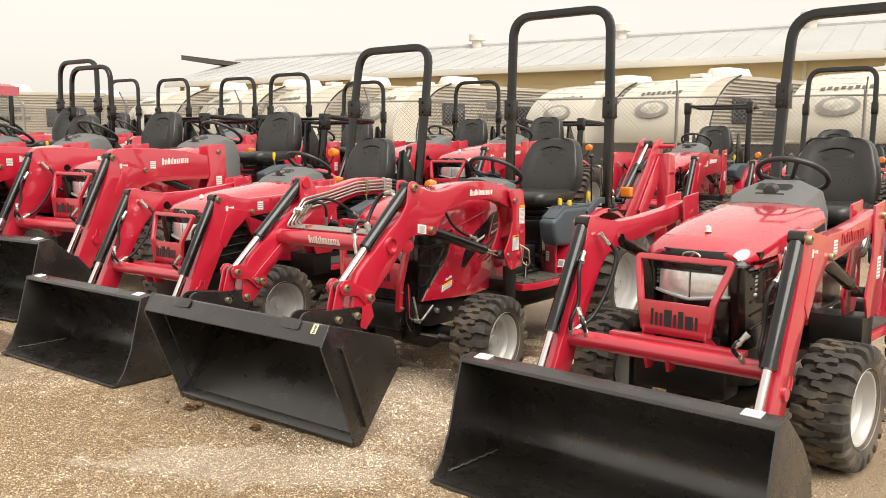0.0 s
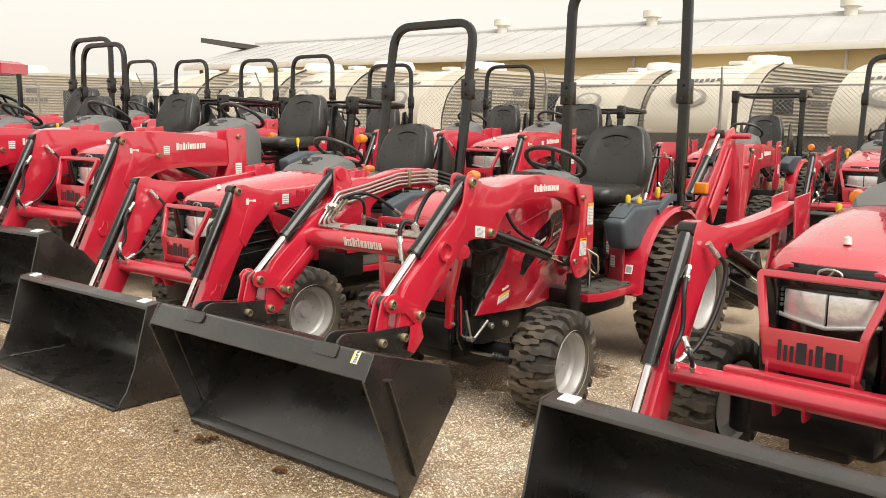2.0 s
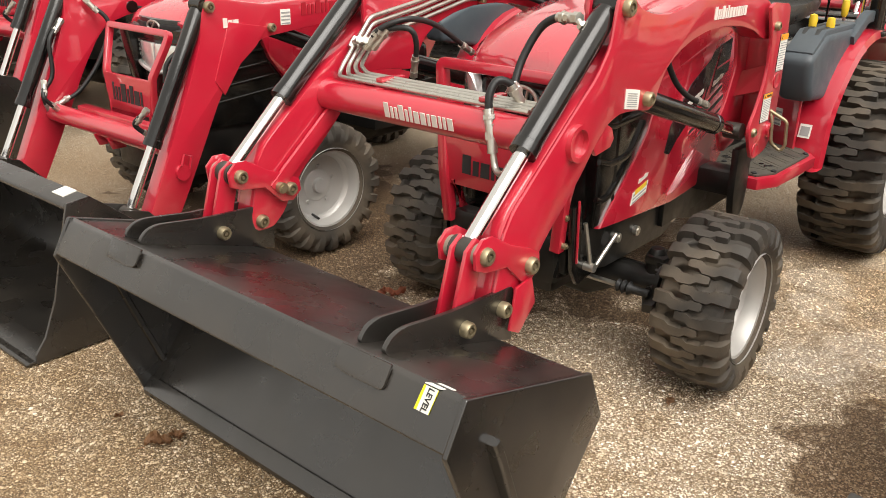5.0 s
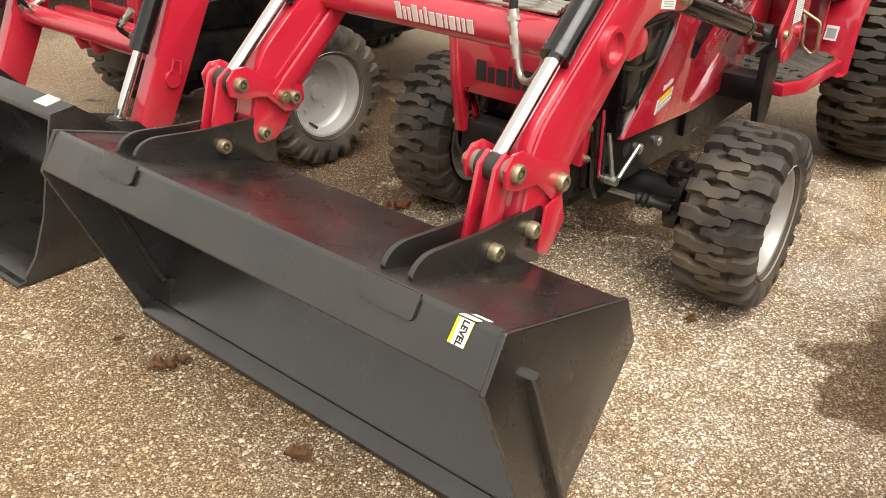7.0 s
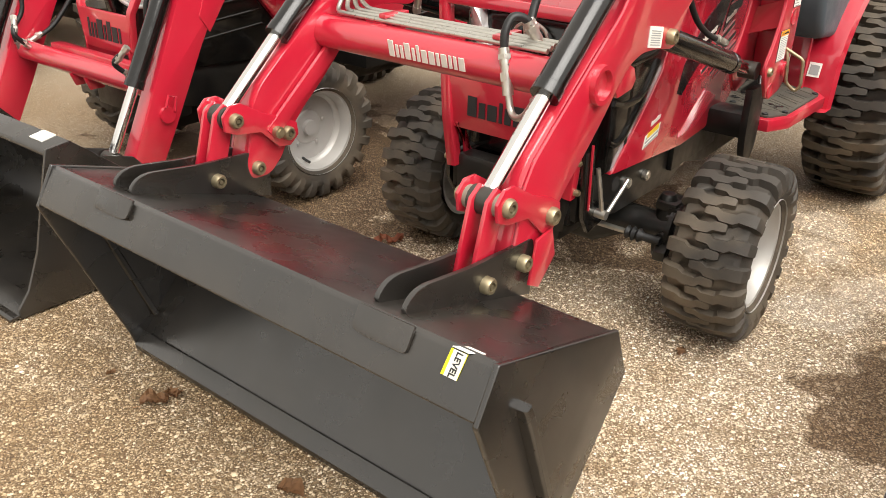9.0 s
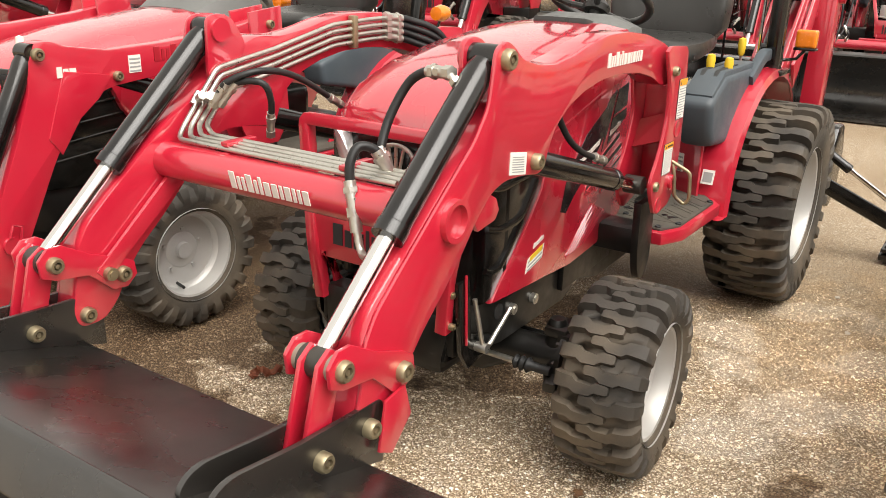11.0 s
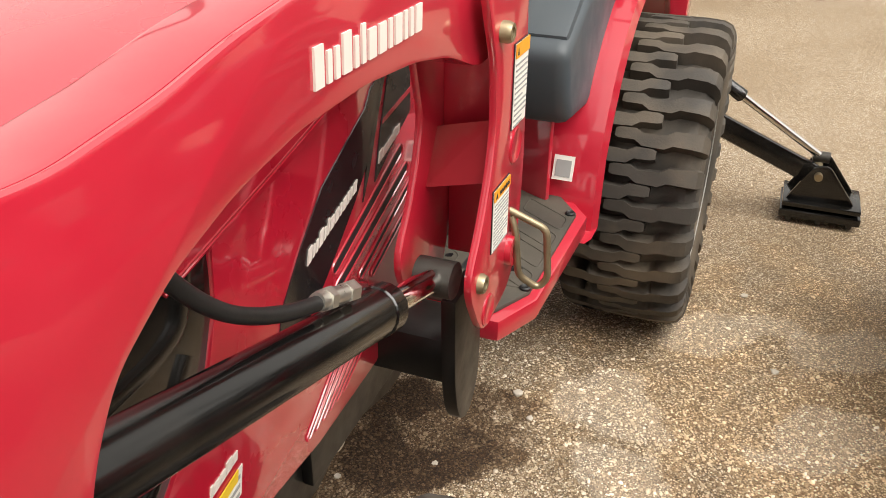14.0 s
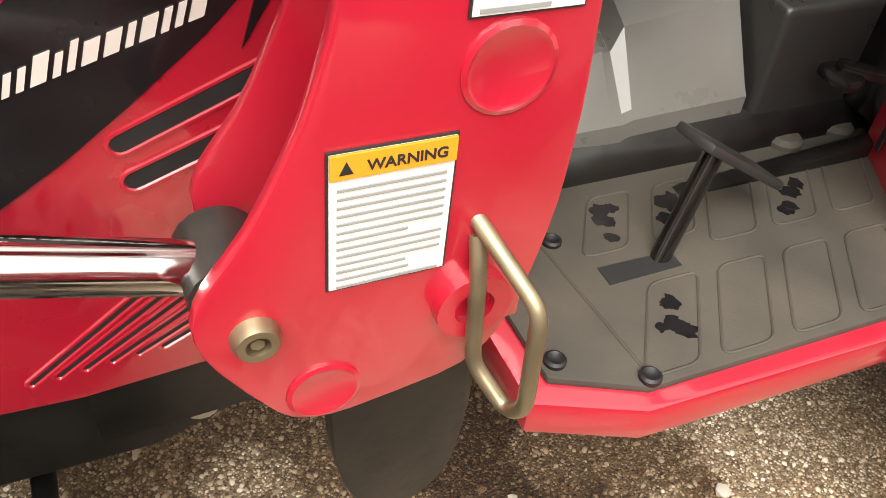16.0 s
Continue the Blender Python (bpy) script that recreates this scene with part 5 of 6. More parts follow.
    part("nose_badge", joined(tube([(-1.035, 0.042 * math.cos(a), 0.925 + 0.022 * math.sin(a)) for a in [2 * math.pi * k / 20 for k in range(20)]], 0.005, 8, closed=True), tube([(-1.035, -0.01, 0.915), (-1.035, 0.012, 0.94)], 0.006, 6)), STEEL, t)
    # brush guard
    g = part("brush_guard", joined(*[tube(rounded([(-0.905, s * 0.15, 0.60), (-0.90, s * 0.17, 0.745), (-0.955, s * 0.212, 0.885), (-0.965, s * 0.217, 0.918), (-0.965, 0, 0.918)], 0.012, 3), 0.014, 12, flat=(0.028, 0.028)) for s in (-1, 1)]), RED, t)
    part("guard_plate", prism([(-0.175, 0.735), (0.175, 0.735), (0.15, 0.585), (-0.15, 0.585)], -0.905, -0.886, axis="x", bevel=0.004), RED, g)
    bars("model_name", (-0.884, -0.11, 0.625), (0, 1, 0), (0, 0, 1), 0.22, 0.075, INK, g, widths="11131231", gap=0.22)
    for s in (-1, 1):
        part("guard_foot", prism([(-0.885, 0.62), (-0.885, 0.55), (-1.0, 0.4), (-1.05, 0.4), (-1.05, 0.52)], s * 0.14, s * 0.152, bevel=0.002), RED, g)
    part("battery_box", box((-1.98, 0.24, 0.5), (0.34, 0.1, 0.2), 0.012), BLACK, t)
    part("box_sticker", plate((-1.87, 0.2915, 0.475), (-1, 0, 0), (0, 0, 1), 0.07, 0.05), WHITE, t)
    sticker(t, (-2.06, 0.2915, 0.455), (-1, 0, 0), (0, 0, 1), 0.06, 0.13, lines=5)
    # dash, wheel, seat
    dash = loft([[(x, y * w, z0 + zz * h) for y, zz in ((-1, 0), (-1, 0.6), (-0.85, 0.88), (-0.4, 1), (0.4, 1), (0.85, 0.88), (1, 0.6), (1, 0))] for x, w, z0, h in ((-1.88, 0.21, 1.04, 0.09), (-1.96, 0.245, 0.9, 0.29), (-2.12, 0.235, 0.85, 0.39), (-2.26, 0.2, 0.85, 0.37), (-2.34, 0.15, 0.85, 0.28))])
    part("dash_cowl", dash, PLASTIC, t)
    gl = part("gauge_pod", box((-1.985, 0, 1.17), (0.06, 0.19, 0.12), 0.02, turn=(0, -55, 0), segments=3), BLACK, t)
    part("gauge_glass", lathe([(0.0, 0.035), (0.03, 0.03), (0.045, 0.0)], c=(-1.965, 0, 1.185), axis="x", sides=18), VINYL, gl)
    steering(t, -2.27, 1.26, 0.185, 30)
    seat_pan(t, -2.78, 0.0, 1.0)
    for s in (-1, 1):
        part("floor_pan", prism([(-1.9, 0.2 * s), (-1.9, 0.48 * s), (-2.0, 0.525 * s), (-2.38, 0.54 * s), (-2.52, 0.42 * s), (-2.54, 0.2 * s)], 0.455, 0.495, axis="z", bevel=0.006), RED, t)
        part("floor_mat", prism([(-1.92, 0.2 * s), (-1.92, 0.465 * s), (-2.02, 0.505 * s), (-2.37, 0.515 * s), (-2.5, 0.41 * s), (-2.52, 0.2 * s)], 0.497, 0.509, axis="z", bevel=0.004), MAT, t)
        fender(t, s, RX, RR, 0.44, 0.565, RED)
        part("fender_console", prism([(-2.3, 0.80), (-2.28, 0.9), (-2.5, 0.97), (-2.9, 0.97), (-2.92, 0.92), (-2.6, 0.75)], s * 0.40, s * 0.52, bevel=0.025, segments=3), BLUE_GREY, t)
        part("lever", rod((-2.5, 0.44 * s, 0.93), (-2.48, 0.44 * s, 1.02), 0.006, 8), STEEL, t)
        part("lever_grip", lathe([(0.008, 0.0), (0.017, 0.05), (0.014, 0.07), (0.0, 0.075)], c=(-2.48, 0.44 * s, 1.01), axis="z", sides=12), YELLOW, t)
        part("warning_light", joined(lathe([(0.0, -0.05), (0.035, -0.045), (0.045, 0.0), (0.035, 0.045), (0.0, 0.05)], c=(-3.18, 0.56 * s, 1.08), axis="x", sides=16)), AMBER, t)
        part("light_bracket", tube([(-3.15, 0.48 * s, 0.96), (-3.16, 0.54 * s, 0.98), (-3.18, 0.56 * s, 1.05)], 0.007, 8), BLACK, t)
    part("tunnel_cover", box((-2.25, 0, 0.62), (0.62, 0.42, 0.26), 0.05, segments=3), BLACK, t)
    roll_bar(t, -3.145, bar[0], bar[1], hinge if folded else 1.75 if bar[1] > 2.1 else 1.5, 0.94, folded, lean=bar[2], k=1.0 if bar[1] > 2.1 else 0.78)
    for s in (-1, 1):
        part("rear_guard", prism([(-2.98, 0.86), (-3.06, 1.36), (-3.12, 1.38), (-3.42, 0.96), (-3.38, 0.84), (-3.2, 0.72)], s * 0.3, s * 0.312, bevel=0.003), BLACK, t)
    # loader
    if loader:
        boom = [(-0.93, 1.085), (-0.985, 1.09), (-1.03, 1.07), (-1.2, 1.045), (-1.45, 1.055), (-1.75, 1.085), (-1.96, 1.12), (-2.0, 1.09), (-1.995, 1.04), (-1.75, 0.99), (-1.45, 0.945), (-1.2, 0.92), (-1.09, 0.885), (-1.03, 0.82),
                (-0.95, 0.69), (-0.80, 0.40), (-0.69, 0.20), (-0.62, 0.16), (-0.575, 0.19), (-0.575, 0.24), (-0.70, 0.50), (-0.83, 0.78), (-0.89, 0.93), (-0.905, 1.03)]
        if big:
            boom = [(-0.93, 1.09), (-0.97, 1.115), (-1.05, 1.12), (-1.3, 1.12), (-1.6, 1.1), (-1.85, 1.06), (-1.98, 1.02), (-2.0, 0.93), (-1.95, 0.87), (-1.75, 0.87), (-1.45, 0.865), (-1.3, 0.855), (-1.2, 0.83), (-1.12, 0.775), (-1.05, 0.70),
                    (-0.96, 0.62), (-0.80, 0.40), (-0.69, 0.20), (-0.62, 0.16), (-0.575, 0.19), (-0.575, 0.24), (-0.70, 0.50), (-0.83, 0.78), (-0.89, 0.93), (-0.915, 1.03)]
        for s in (-1, 1):
            a = loader_side(t, s, boom, 0.46, 0.53)
            pin_boss(a, -0.935, 1.05, 0.525 * s, 0.543 * s, 0.026)
            pin_boss(a, -1.22, 0.955, 0.53 * s, 0.543 * s, 0.022)
            part("gusset", prism([(-1.02, 0.99), (-1.2, 0.96), (-1.14, 0.89), (-1.06, 0.83), (-0.98, 0.72), (-0.94, 0.78)], 0.529 * s, 0.535 * s, bevel=0.002), RED, a)
            cylinder_ram(a, (-0.925, 0.495 * s, 1.055), (-0.55, 0.495 * s, 0.34), 0.68, 0.032, 0.018)
            cylinder_ram(a, (-1.22, 0.485 * s, 0.955), (-1.85, 0.485 * s, 0.72), 0.75, 0.03, 0.017)
            part("lock_pin", joined(lathe([(0.03, 0.52 * s), (0.03, 0.542 * s), (0, 0.542 * s)], c=(-0.765, 0, 0.46), sides=18), tube([(-0.755, 0.545 * s, 0.49), (-0.77, 0.545 * s, 0.53), (-0.8, 0.545 * s, 0.52), (-0.79, 0.545 * s, 0.47)], 0.005, 6)), RED, a)
            po = part("loader_post", prism([(-1.84, 1.14), (-2.02, 1.16), (-2.05, 0.7), (-1.98, 0.6), (-1.82, 0.6), (-1.77, 0.7), (-1.86, 0.9)], 0.53 * s, 0.542 * s, bevel=0.003), RED, t)
            part("inner_plate", prism([(-1.84, 1.14), (-2.02, 1.16), (-2.05, 0.7), (-1.98, 0.6), (-1.82, 0.6), (-1.77, 0.7), (-1.86, 0.9)], 0.425 * s, 0.437 * s, bevel=0.003), RED, po)
            pin_boss(po, -1.95, 1.09, 0.535 * s, 0.555 * s, 0.022)
            part("mount_beam", joined(box((-1.9, 0.375 * s, 0.52), (0.18, 0.3, 0.16), 0.01)), CHASSIS, t)
            sticker(po, (-1.92, 0.5435 * s, 0.78), (-s, 0, 0), (0, 0, 1), 0.06, 0.11, lines=6)
            sticker(a, (-1.27, 0.5315 * s, 0.96), (-s, 0, 0), (0, 0, 1), 0.05, 0.06, lines=4)
            bars("maker_name", (-1.38 if s > 0 else -1.72, 0.5315 * s, 0.99), (-s, 0, 0.05 * s), (0, 0, 1), 0.34 if not big else 0.26, 0.05, LETTER if big else DARK_RED, a)
            bars("model_name", (-0.995, 0.5315 * s, 0.97), (-s, 0, 0), (0, 0, 1), 0.07, 0.035, LETTER, a, widths="445")
            hose(a, [(-0.86, 0.455 * s, 0.90), (-0.80, 0.435 * s, 0.84), (-0.79, 0.43 * s, 0.70), (-0.74, 0.435 * s, 0.62), (-0.76, 0.445 * s, 0.545)], 0.009)
            hose(a, [(-1.0, 0.43 * s, 0.98), (-1.06, 0.395 * s, 0.9), (-1.0, 0.395 * s, 0.75), (-0.9, 0.415 * s, 0.62), (-0.82, 0.445 * s, 0.57)])
            hose(a, [(-0.72, 0.375 * s, 0.66), (-0.70, 0.345 * s, 0.62), (-0.76, 0.365 * s, 0.56)], 0.009)
        part("cross_tube", joined(rod((-0.79, -0.462, 0.53), (-0.79, 0.462, 0.53), 0.04, 22)), RED, t)
        part("pipe_cover", joined(box((-0.825, 0.04, 0.575), (0.05, 0.62, 0.025), 0.006)), RED, t)
        part("tube_bracket", joined(*[prism([(-0.85, 0.505), (-0.75, 0.505), (-0.77, 0.455), (-0.83, 0.455)], y, y + 0.01, bevel=0.002) for y in (-0.07, 0.03)]), RED, t)
        # bucket lying flat
        BW = 0.675
        bk = new("bucket")
        bk.parent = t
        bk.location = (-0.035, 0.02, 0)
        bk.empty_display_size = 0.1
        inner = spline([(0.0, 0.012), (-0.2, 0.014), (-0.4, 0.016), (-0.5, 0.05), (-0.545, 0.14), (-0.52, 0.25), (-0.42, 0.36), (-0.26, 0.487)], 4)
        outer = spline([(-0.26, 0.5), (-0.43, 0.372), (-0.533, 0.256), (-0.558, 0.14), (-0.51, 0.04), (-0.4, 0.003), (-0.2, 0.001), (0.0, 0.0)], 4)
        part("bucket_shell", prism([(q.x, q.y) for q in (Vector((*p[:2], 0)) for p in inner)] + [(p[0], p[1]) for p in outer], -BW, BW, bevel=0.0), BUCKET, bk)
        part("top_bar", prism([(-0.275, 0.497), (-0.268, 0.515), (-0.19, 0.50), (-0.185, 0.485), (-0.2, 0.478)], -BW, BW, bevel=0.003), BUCKET, bk)
        for s in (-1, 1):
            sd = [(-0.02, 0.0), (-0.02, 0.03), (-0.06, 0.08), (-0.11, 0.2), (-0.15, 0.36), (-0.19, 0.505), (-0.268, 0.515), (-0.43, 0.385), (-0.545, 0.256), (-0.57, 0.14), (-0.52, 0.03), (-0.4, 0.0)]
            part("side_plate", prism(sd, (BW - 0.003) * s, (BW + 0.009) * s, bevel=0.004), BUCKET, bk)
            part("tape", plate((-0.266, s * (BW - 0.09) - 0.045, 0.5165), (0, 1, 0), (0.982, 0, -0.189), 0.07, 0.05, 0.002), WHITE, bk)
            for y in (0.43, 0.545):
                part("bucket_ear", prism([(-0.557, 0.14), (-0.66, 0.15), (-0.66, 0.24), (-0.55, 0.36), (-0.445, 0.39), (-0.536, 0.262)], y * s, (y + 0.01) * s, bevel=0.002), BUCKET, bk)
        part("cutting_edge", prism([(0.012, 0.0), (0.012, 0.008), (-0.1, 0.024), (-0.1, 0.012)], -BW - 0.004, BW + 0.004, bevel=0.002), BUCKET, bk)
        for s in (-1, 1):
            part("weld_seam", tube([(-0.10 - 0.03 * k, s * (BW - 0.008), 0.02 + 0.004 * (k % 2)) for k in range(13)], 0.004, 6), STEEL, bk)
    # a longer wheelbase sets the driver's place further back
    if back:
        for c in t.children:
            if c.name.split(".")[0] in DRIVER_PLACE or (c.name.split(".")[0] == "wheel" and c.location.x < -2):
                c.location.x -= back
    return t


GREY_METAL = material("silver_louvre", (0.55, 0.55, 0.53), 0.35, 0.5, spots=0.06)
DARK_RED = material("dark_red_lettering", (0.33, 0.01, 0.02), 0.4, spots=0.05)

# ---- ground ----
def gravel_material(name="tan_gravel", stones=False):
    m = bpy.data.materials.new(name)
    m.use_nodes = True
    t = m.node_tree
    N, L = t.nodes.new, t.links.new
    p = t.nodes["Principled BSDF"]
    co = N("ShaderNodeTexCoord")

    def noise_tex(scale, detail=6, rough=0.55):
        n = N("ShaderNodeTexNoise")
        n.inputs["Scale"].default_value, n.inputs["Detail"].default_value, n.inputs["Roughness"].default_value = scale, detail, rough
        L(co.outputs["Object"], n.inputs["Vector"])
        return n.outputs["Fac"]

    def span(v, a, b, c=0.0, d=1.0):
        r = N("ShaderNodeMapRange")
        for k, x in zip(("From Min", "From Max", "To Min", "To Max"), (a, b, c, d)):
            r.inputs[k].default_value = x
        L(v, r.inputs["Value"])
        return r.outputs[0]

    def mix(f, a, b, kind="MIX"):
        x = N("ShaderNodeMix")
        x.data_type, x.blend_type = "RGBA", kind
        for k, v in (("Factor", f), ("A", a), ("B", b)):
            if isinstance(v, (tuple, float)):
                x.inputs[k].default_value = v
            else:
                L(v, x.inputs[k])
        return x.outputs["Result"]

    def cells(scale, feature="F1"):
        v = N("ShaderNodeTexVoronoi")
        v.feature = feature
        v.inputs["Scale"].default_value = scale
        L(co.outputs["Object"], v.inputs["Vector"])
        return v
    stone = cells(190)
    fine = cells(330)
    ramp = N("ShaderNodeValToRGB")
    els = ramp.color_ramp.elements
    els[0].position, els[0].color = 0.0, (0.16, 0.10, 0.055, 1)
    els[1].position, els[1].color = 1.0, (0.95, 0.89, 0.78, 1)
    for pos, c in ((0.18, (0.36, 0.275, 0.18, 1)), (0.5, (0.58, 0.48, 0.345, 1)), (0.8, (0.78, 0.68, 0.53, 1))):
        e = els.new(pos)
        e.color = c
    sep = N("ShaderNodeSeparateColor")
    L(stone.outputs["Color"], sep.inputs[0])
    if stones:
        geo = N("ShaderNodeNewGeometry")
        L(geo.outputs["Random Per Island"], ramp.inputs[0])
        col = ramp.outputs[0]
    else:
        L(sep.outputs[0], ramp.inputs[0])
        # pebbles of several sizes lying in darker fines
        reach = N("ShaderNodeMath")
        reach.operation = "MULTIPLY_ADD"
        L(sep.outputs[1], reach.inputs[0])
        reach.inputs[1].default_value, reach.inputs[2].default_value = -0.2, 0.2
        edge = N("ShaderNodeMath")
        edge.operation = "ADD"
        L(reach.outputs[0], edge.inputs[0])
        L(stone.outputs["Distance"], edge.inputs[1])
        sep2 = N("ShaderNodeSeparateColor")
        L(fine.outputs["Color"], sep2.inputs[0])
        bed = mix(sep2.outputs[1], (0.07, 0.045, 0.025, 1), (0.36, 0.26, 0.155, 1))
        col = mix(span(edge.outputs[0], 0.48, 0.62), ramp.outputs[0], bed)
    # dry pale fines over wetter, darker ground
    dry = span(noise_tex(0.75, 5, 0.6), 0.30, 0.72)
    pale = mix(1.0, col, (1.22, 1.24, 1.28, 1), "MULTIPLY")
    damp = mix(1.0, col, (0.86, 0.78, 0.66, 1), "MULTIPLY")
    col = mix(dry, damp, pale)
    moss = span(noise_tex(2.3, 7, 0.7), 0.62, 0.8, 0.0, 0.2)
    col = mix(moss, col, (0.10, 0.085, 0.03, 1))
    # patches with a shape of their own: darker ones, some wet, and pale dry ones
    wob = N("ShaderNodeTexNoise")
    wob.inputs["Scale"].default_value, wob.inputs["Detail"].default_value = 6.0, 8
    L(co.outputs["Object"], wob.inputs["Vector"])

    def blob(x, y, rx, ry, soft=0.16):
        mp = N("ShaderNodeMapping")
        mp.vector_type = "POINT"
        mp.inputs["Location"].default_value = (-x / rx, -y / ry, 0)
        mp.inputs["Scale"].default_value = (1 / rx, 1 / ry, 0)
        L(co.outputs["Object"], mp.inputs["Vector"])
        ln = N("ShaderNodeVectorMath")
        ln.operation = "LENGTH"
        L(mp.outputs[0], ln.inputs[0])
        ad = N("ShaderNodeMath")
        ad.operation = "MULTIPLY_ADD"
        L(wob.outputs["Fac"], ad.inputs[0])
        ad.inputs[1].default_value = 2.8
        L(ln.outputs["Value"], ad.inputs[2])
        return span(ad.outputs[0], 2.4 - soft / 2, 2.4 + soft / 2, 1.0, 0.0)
    brown = N("ShaderNodeMath")
    brown.operation = "MULTIPLY"
    L(blob(-2.0, 7.9, 2.1, 1.25, 1.1), brown.inputs[0])
    brown.inputs[1].default_value = 0.85
    col = mix(brown.outputs[0], col, mix(1.0, col, (0.66, 0.58, 0.46, 1), "MULTIPLY"))
    chalk = N("ShaderNodeMath")
    chalk.operation = "MULTIPLY"
    L(blob(0.3, 8.75, 1.1, 0.85, 1.0), chalk.inputs[0])
    chalk.inputs[1].default_value = 1.0
    col = mix(chalk.outputs[0], col, mix(1.0, col, (1.3, 1.35, 1.44, 1), "MULTIPLY"))
    # ground colour raised here to offset the shade of the tractor alongside
    loose = N("ShaderNodeMath")
    loose.operation = "MULTIPLY"
    L(blob(1.65, 9.7, 0.55, 0.75, 1.0), loose.inputs[0])
    loose.inputs[1].default_value = 1.0
    col = mix(loose.outputs[0], col, mix(1.0, col, (1.4, 1.32, 1.2, 1), "MULTIPLY"))
    for x, y, rx, ry in ((1.06, 10.02, 0.11, 0.16), (0.98, 9.79, 0.1, 0.13), (1.5, 10.28, 0.22, 0.08), (1.75, 10.12, 0.2, 0.09), (-0.55, 7.75, 0.7, 0.22), (1.15, 9.46, 0.22, 0.13), (0.85, 9.3, 0.16, 0.14), (1.52, 9.8, 0.16, 0.1)):
        k = N("ShaderNodeMath")
        k.operation = "MULTIPLY"
        L(blob(x, y, rx, ry, 0.28), k.inputs[0])
        k.inputs[1].default_value = 0.85
        col = mix(k.outputs[0], col, mix(0.22, mix(1.0, col, (1.2, 1.25, 1.34, 1), "MULTIPLY"), (0.66, 0.61, 0.53, 1)))
    # one wet spot by the bucket, then darker ground under and beside tractors
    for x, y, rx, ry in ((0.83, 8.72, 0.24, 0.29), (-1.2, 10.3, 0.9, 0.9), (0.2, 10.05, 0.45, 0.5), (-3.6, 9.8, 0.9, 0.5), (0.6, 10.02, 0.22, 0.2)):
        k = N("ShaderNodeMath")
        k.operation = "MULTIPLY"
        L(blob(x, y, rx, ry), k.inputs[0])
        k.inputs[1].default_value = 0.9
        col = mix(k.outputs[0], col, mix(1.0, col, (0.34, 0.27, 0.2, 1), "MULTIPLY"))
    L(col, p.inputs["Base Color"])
    L(span(dry, 0, 1, 0.55, 0.88), p.inputs["Roughness"])
    b2 = N("ShaderNodeBump")
    b2.inputs["Strength"].default_value, b2.inputs["Distance"].default_value = 0.6, 0.002
    L(fine.outputs["Distance"], b2.inputs["Height"])
    if not stones:
        b1 = N("ShaderNodeBump")
        b1.inputs["Strength"].default_value, b1.inputs["Distance"].default_value = 0.9, 0.005
        L(span(edge.outputs[0], 0.1, 0.6, 1.0, 0.0), b1.inputs["Height"])
        L(b1.outputs[0], b2.inputs["Normal"])
    L(b2.outputs[0], p.inputs["Normal"])
    return m


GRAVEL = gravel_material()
PEBBLE = gravel_material("pale_pebbles", stones=True)


def ground_height(x, y):
    near = max(0.0, 1 - max(abs(x) / 14, abs(y - 10) / 14))
    return min(0.0, -0.008 + 0.012 * noise.noise((x * 0.7, y * 0.7, 0))) * min(1, near * 3) - 0.004


def ground():
    bm = bmesh.new()
    # fine near the walk, coarse out to the horizon
    xs = [-600, -150, -60, -25] + [-12 + 0.2 * k for k in range(121)] + [25, 60, 150, 600]
    ys = [-600, -150, -50, -15] + [-2 + 0.2 * k for k in range(121)] + [40, 80, 200, 900]
    vs = [[bm.verts.new((x, y, ground_height(x, y))) for x in xs] for y in ys]
    for a, b in zip(vs, vs[1:]):
        for i in range(len(a) - 1):
            bm.faces.new((a[i], a[i + 1], b[i + 1], b[i]))
    return tagged(part("ground", bm, GRAVEL), "tan gravel yard with dark patches, some damp, and pale dry ones", "ground", kind="structure")


ground()


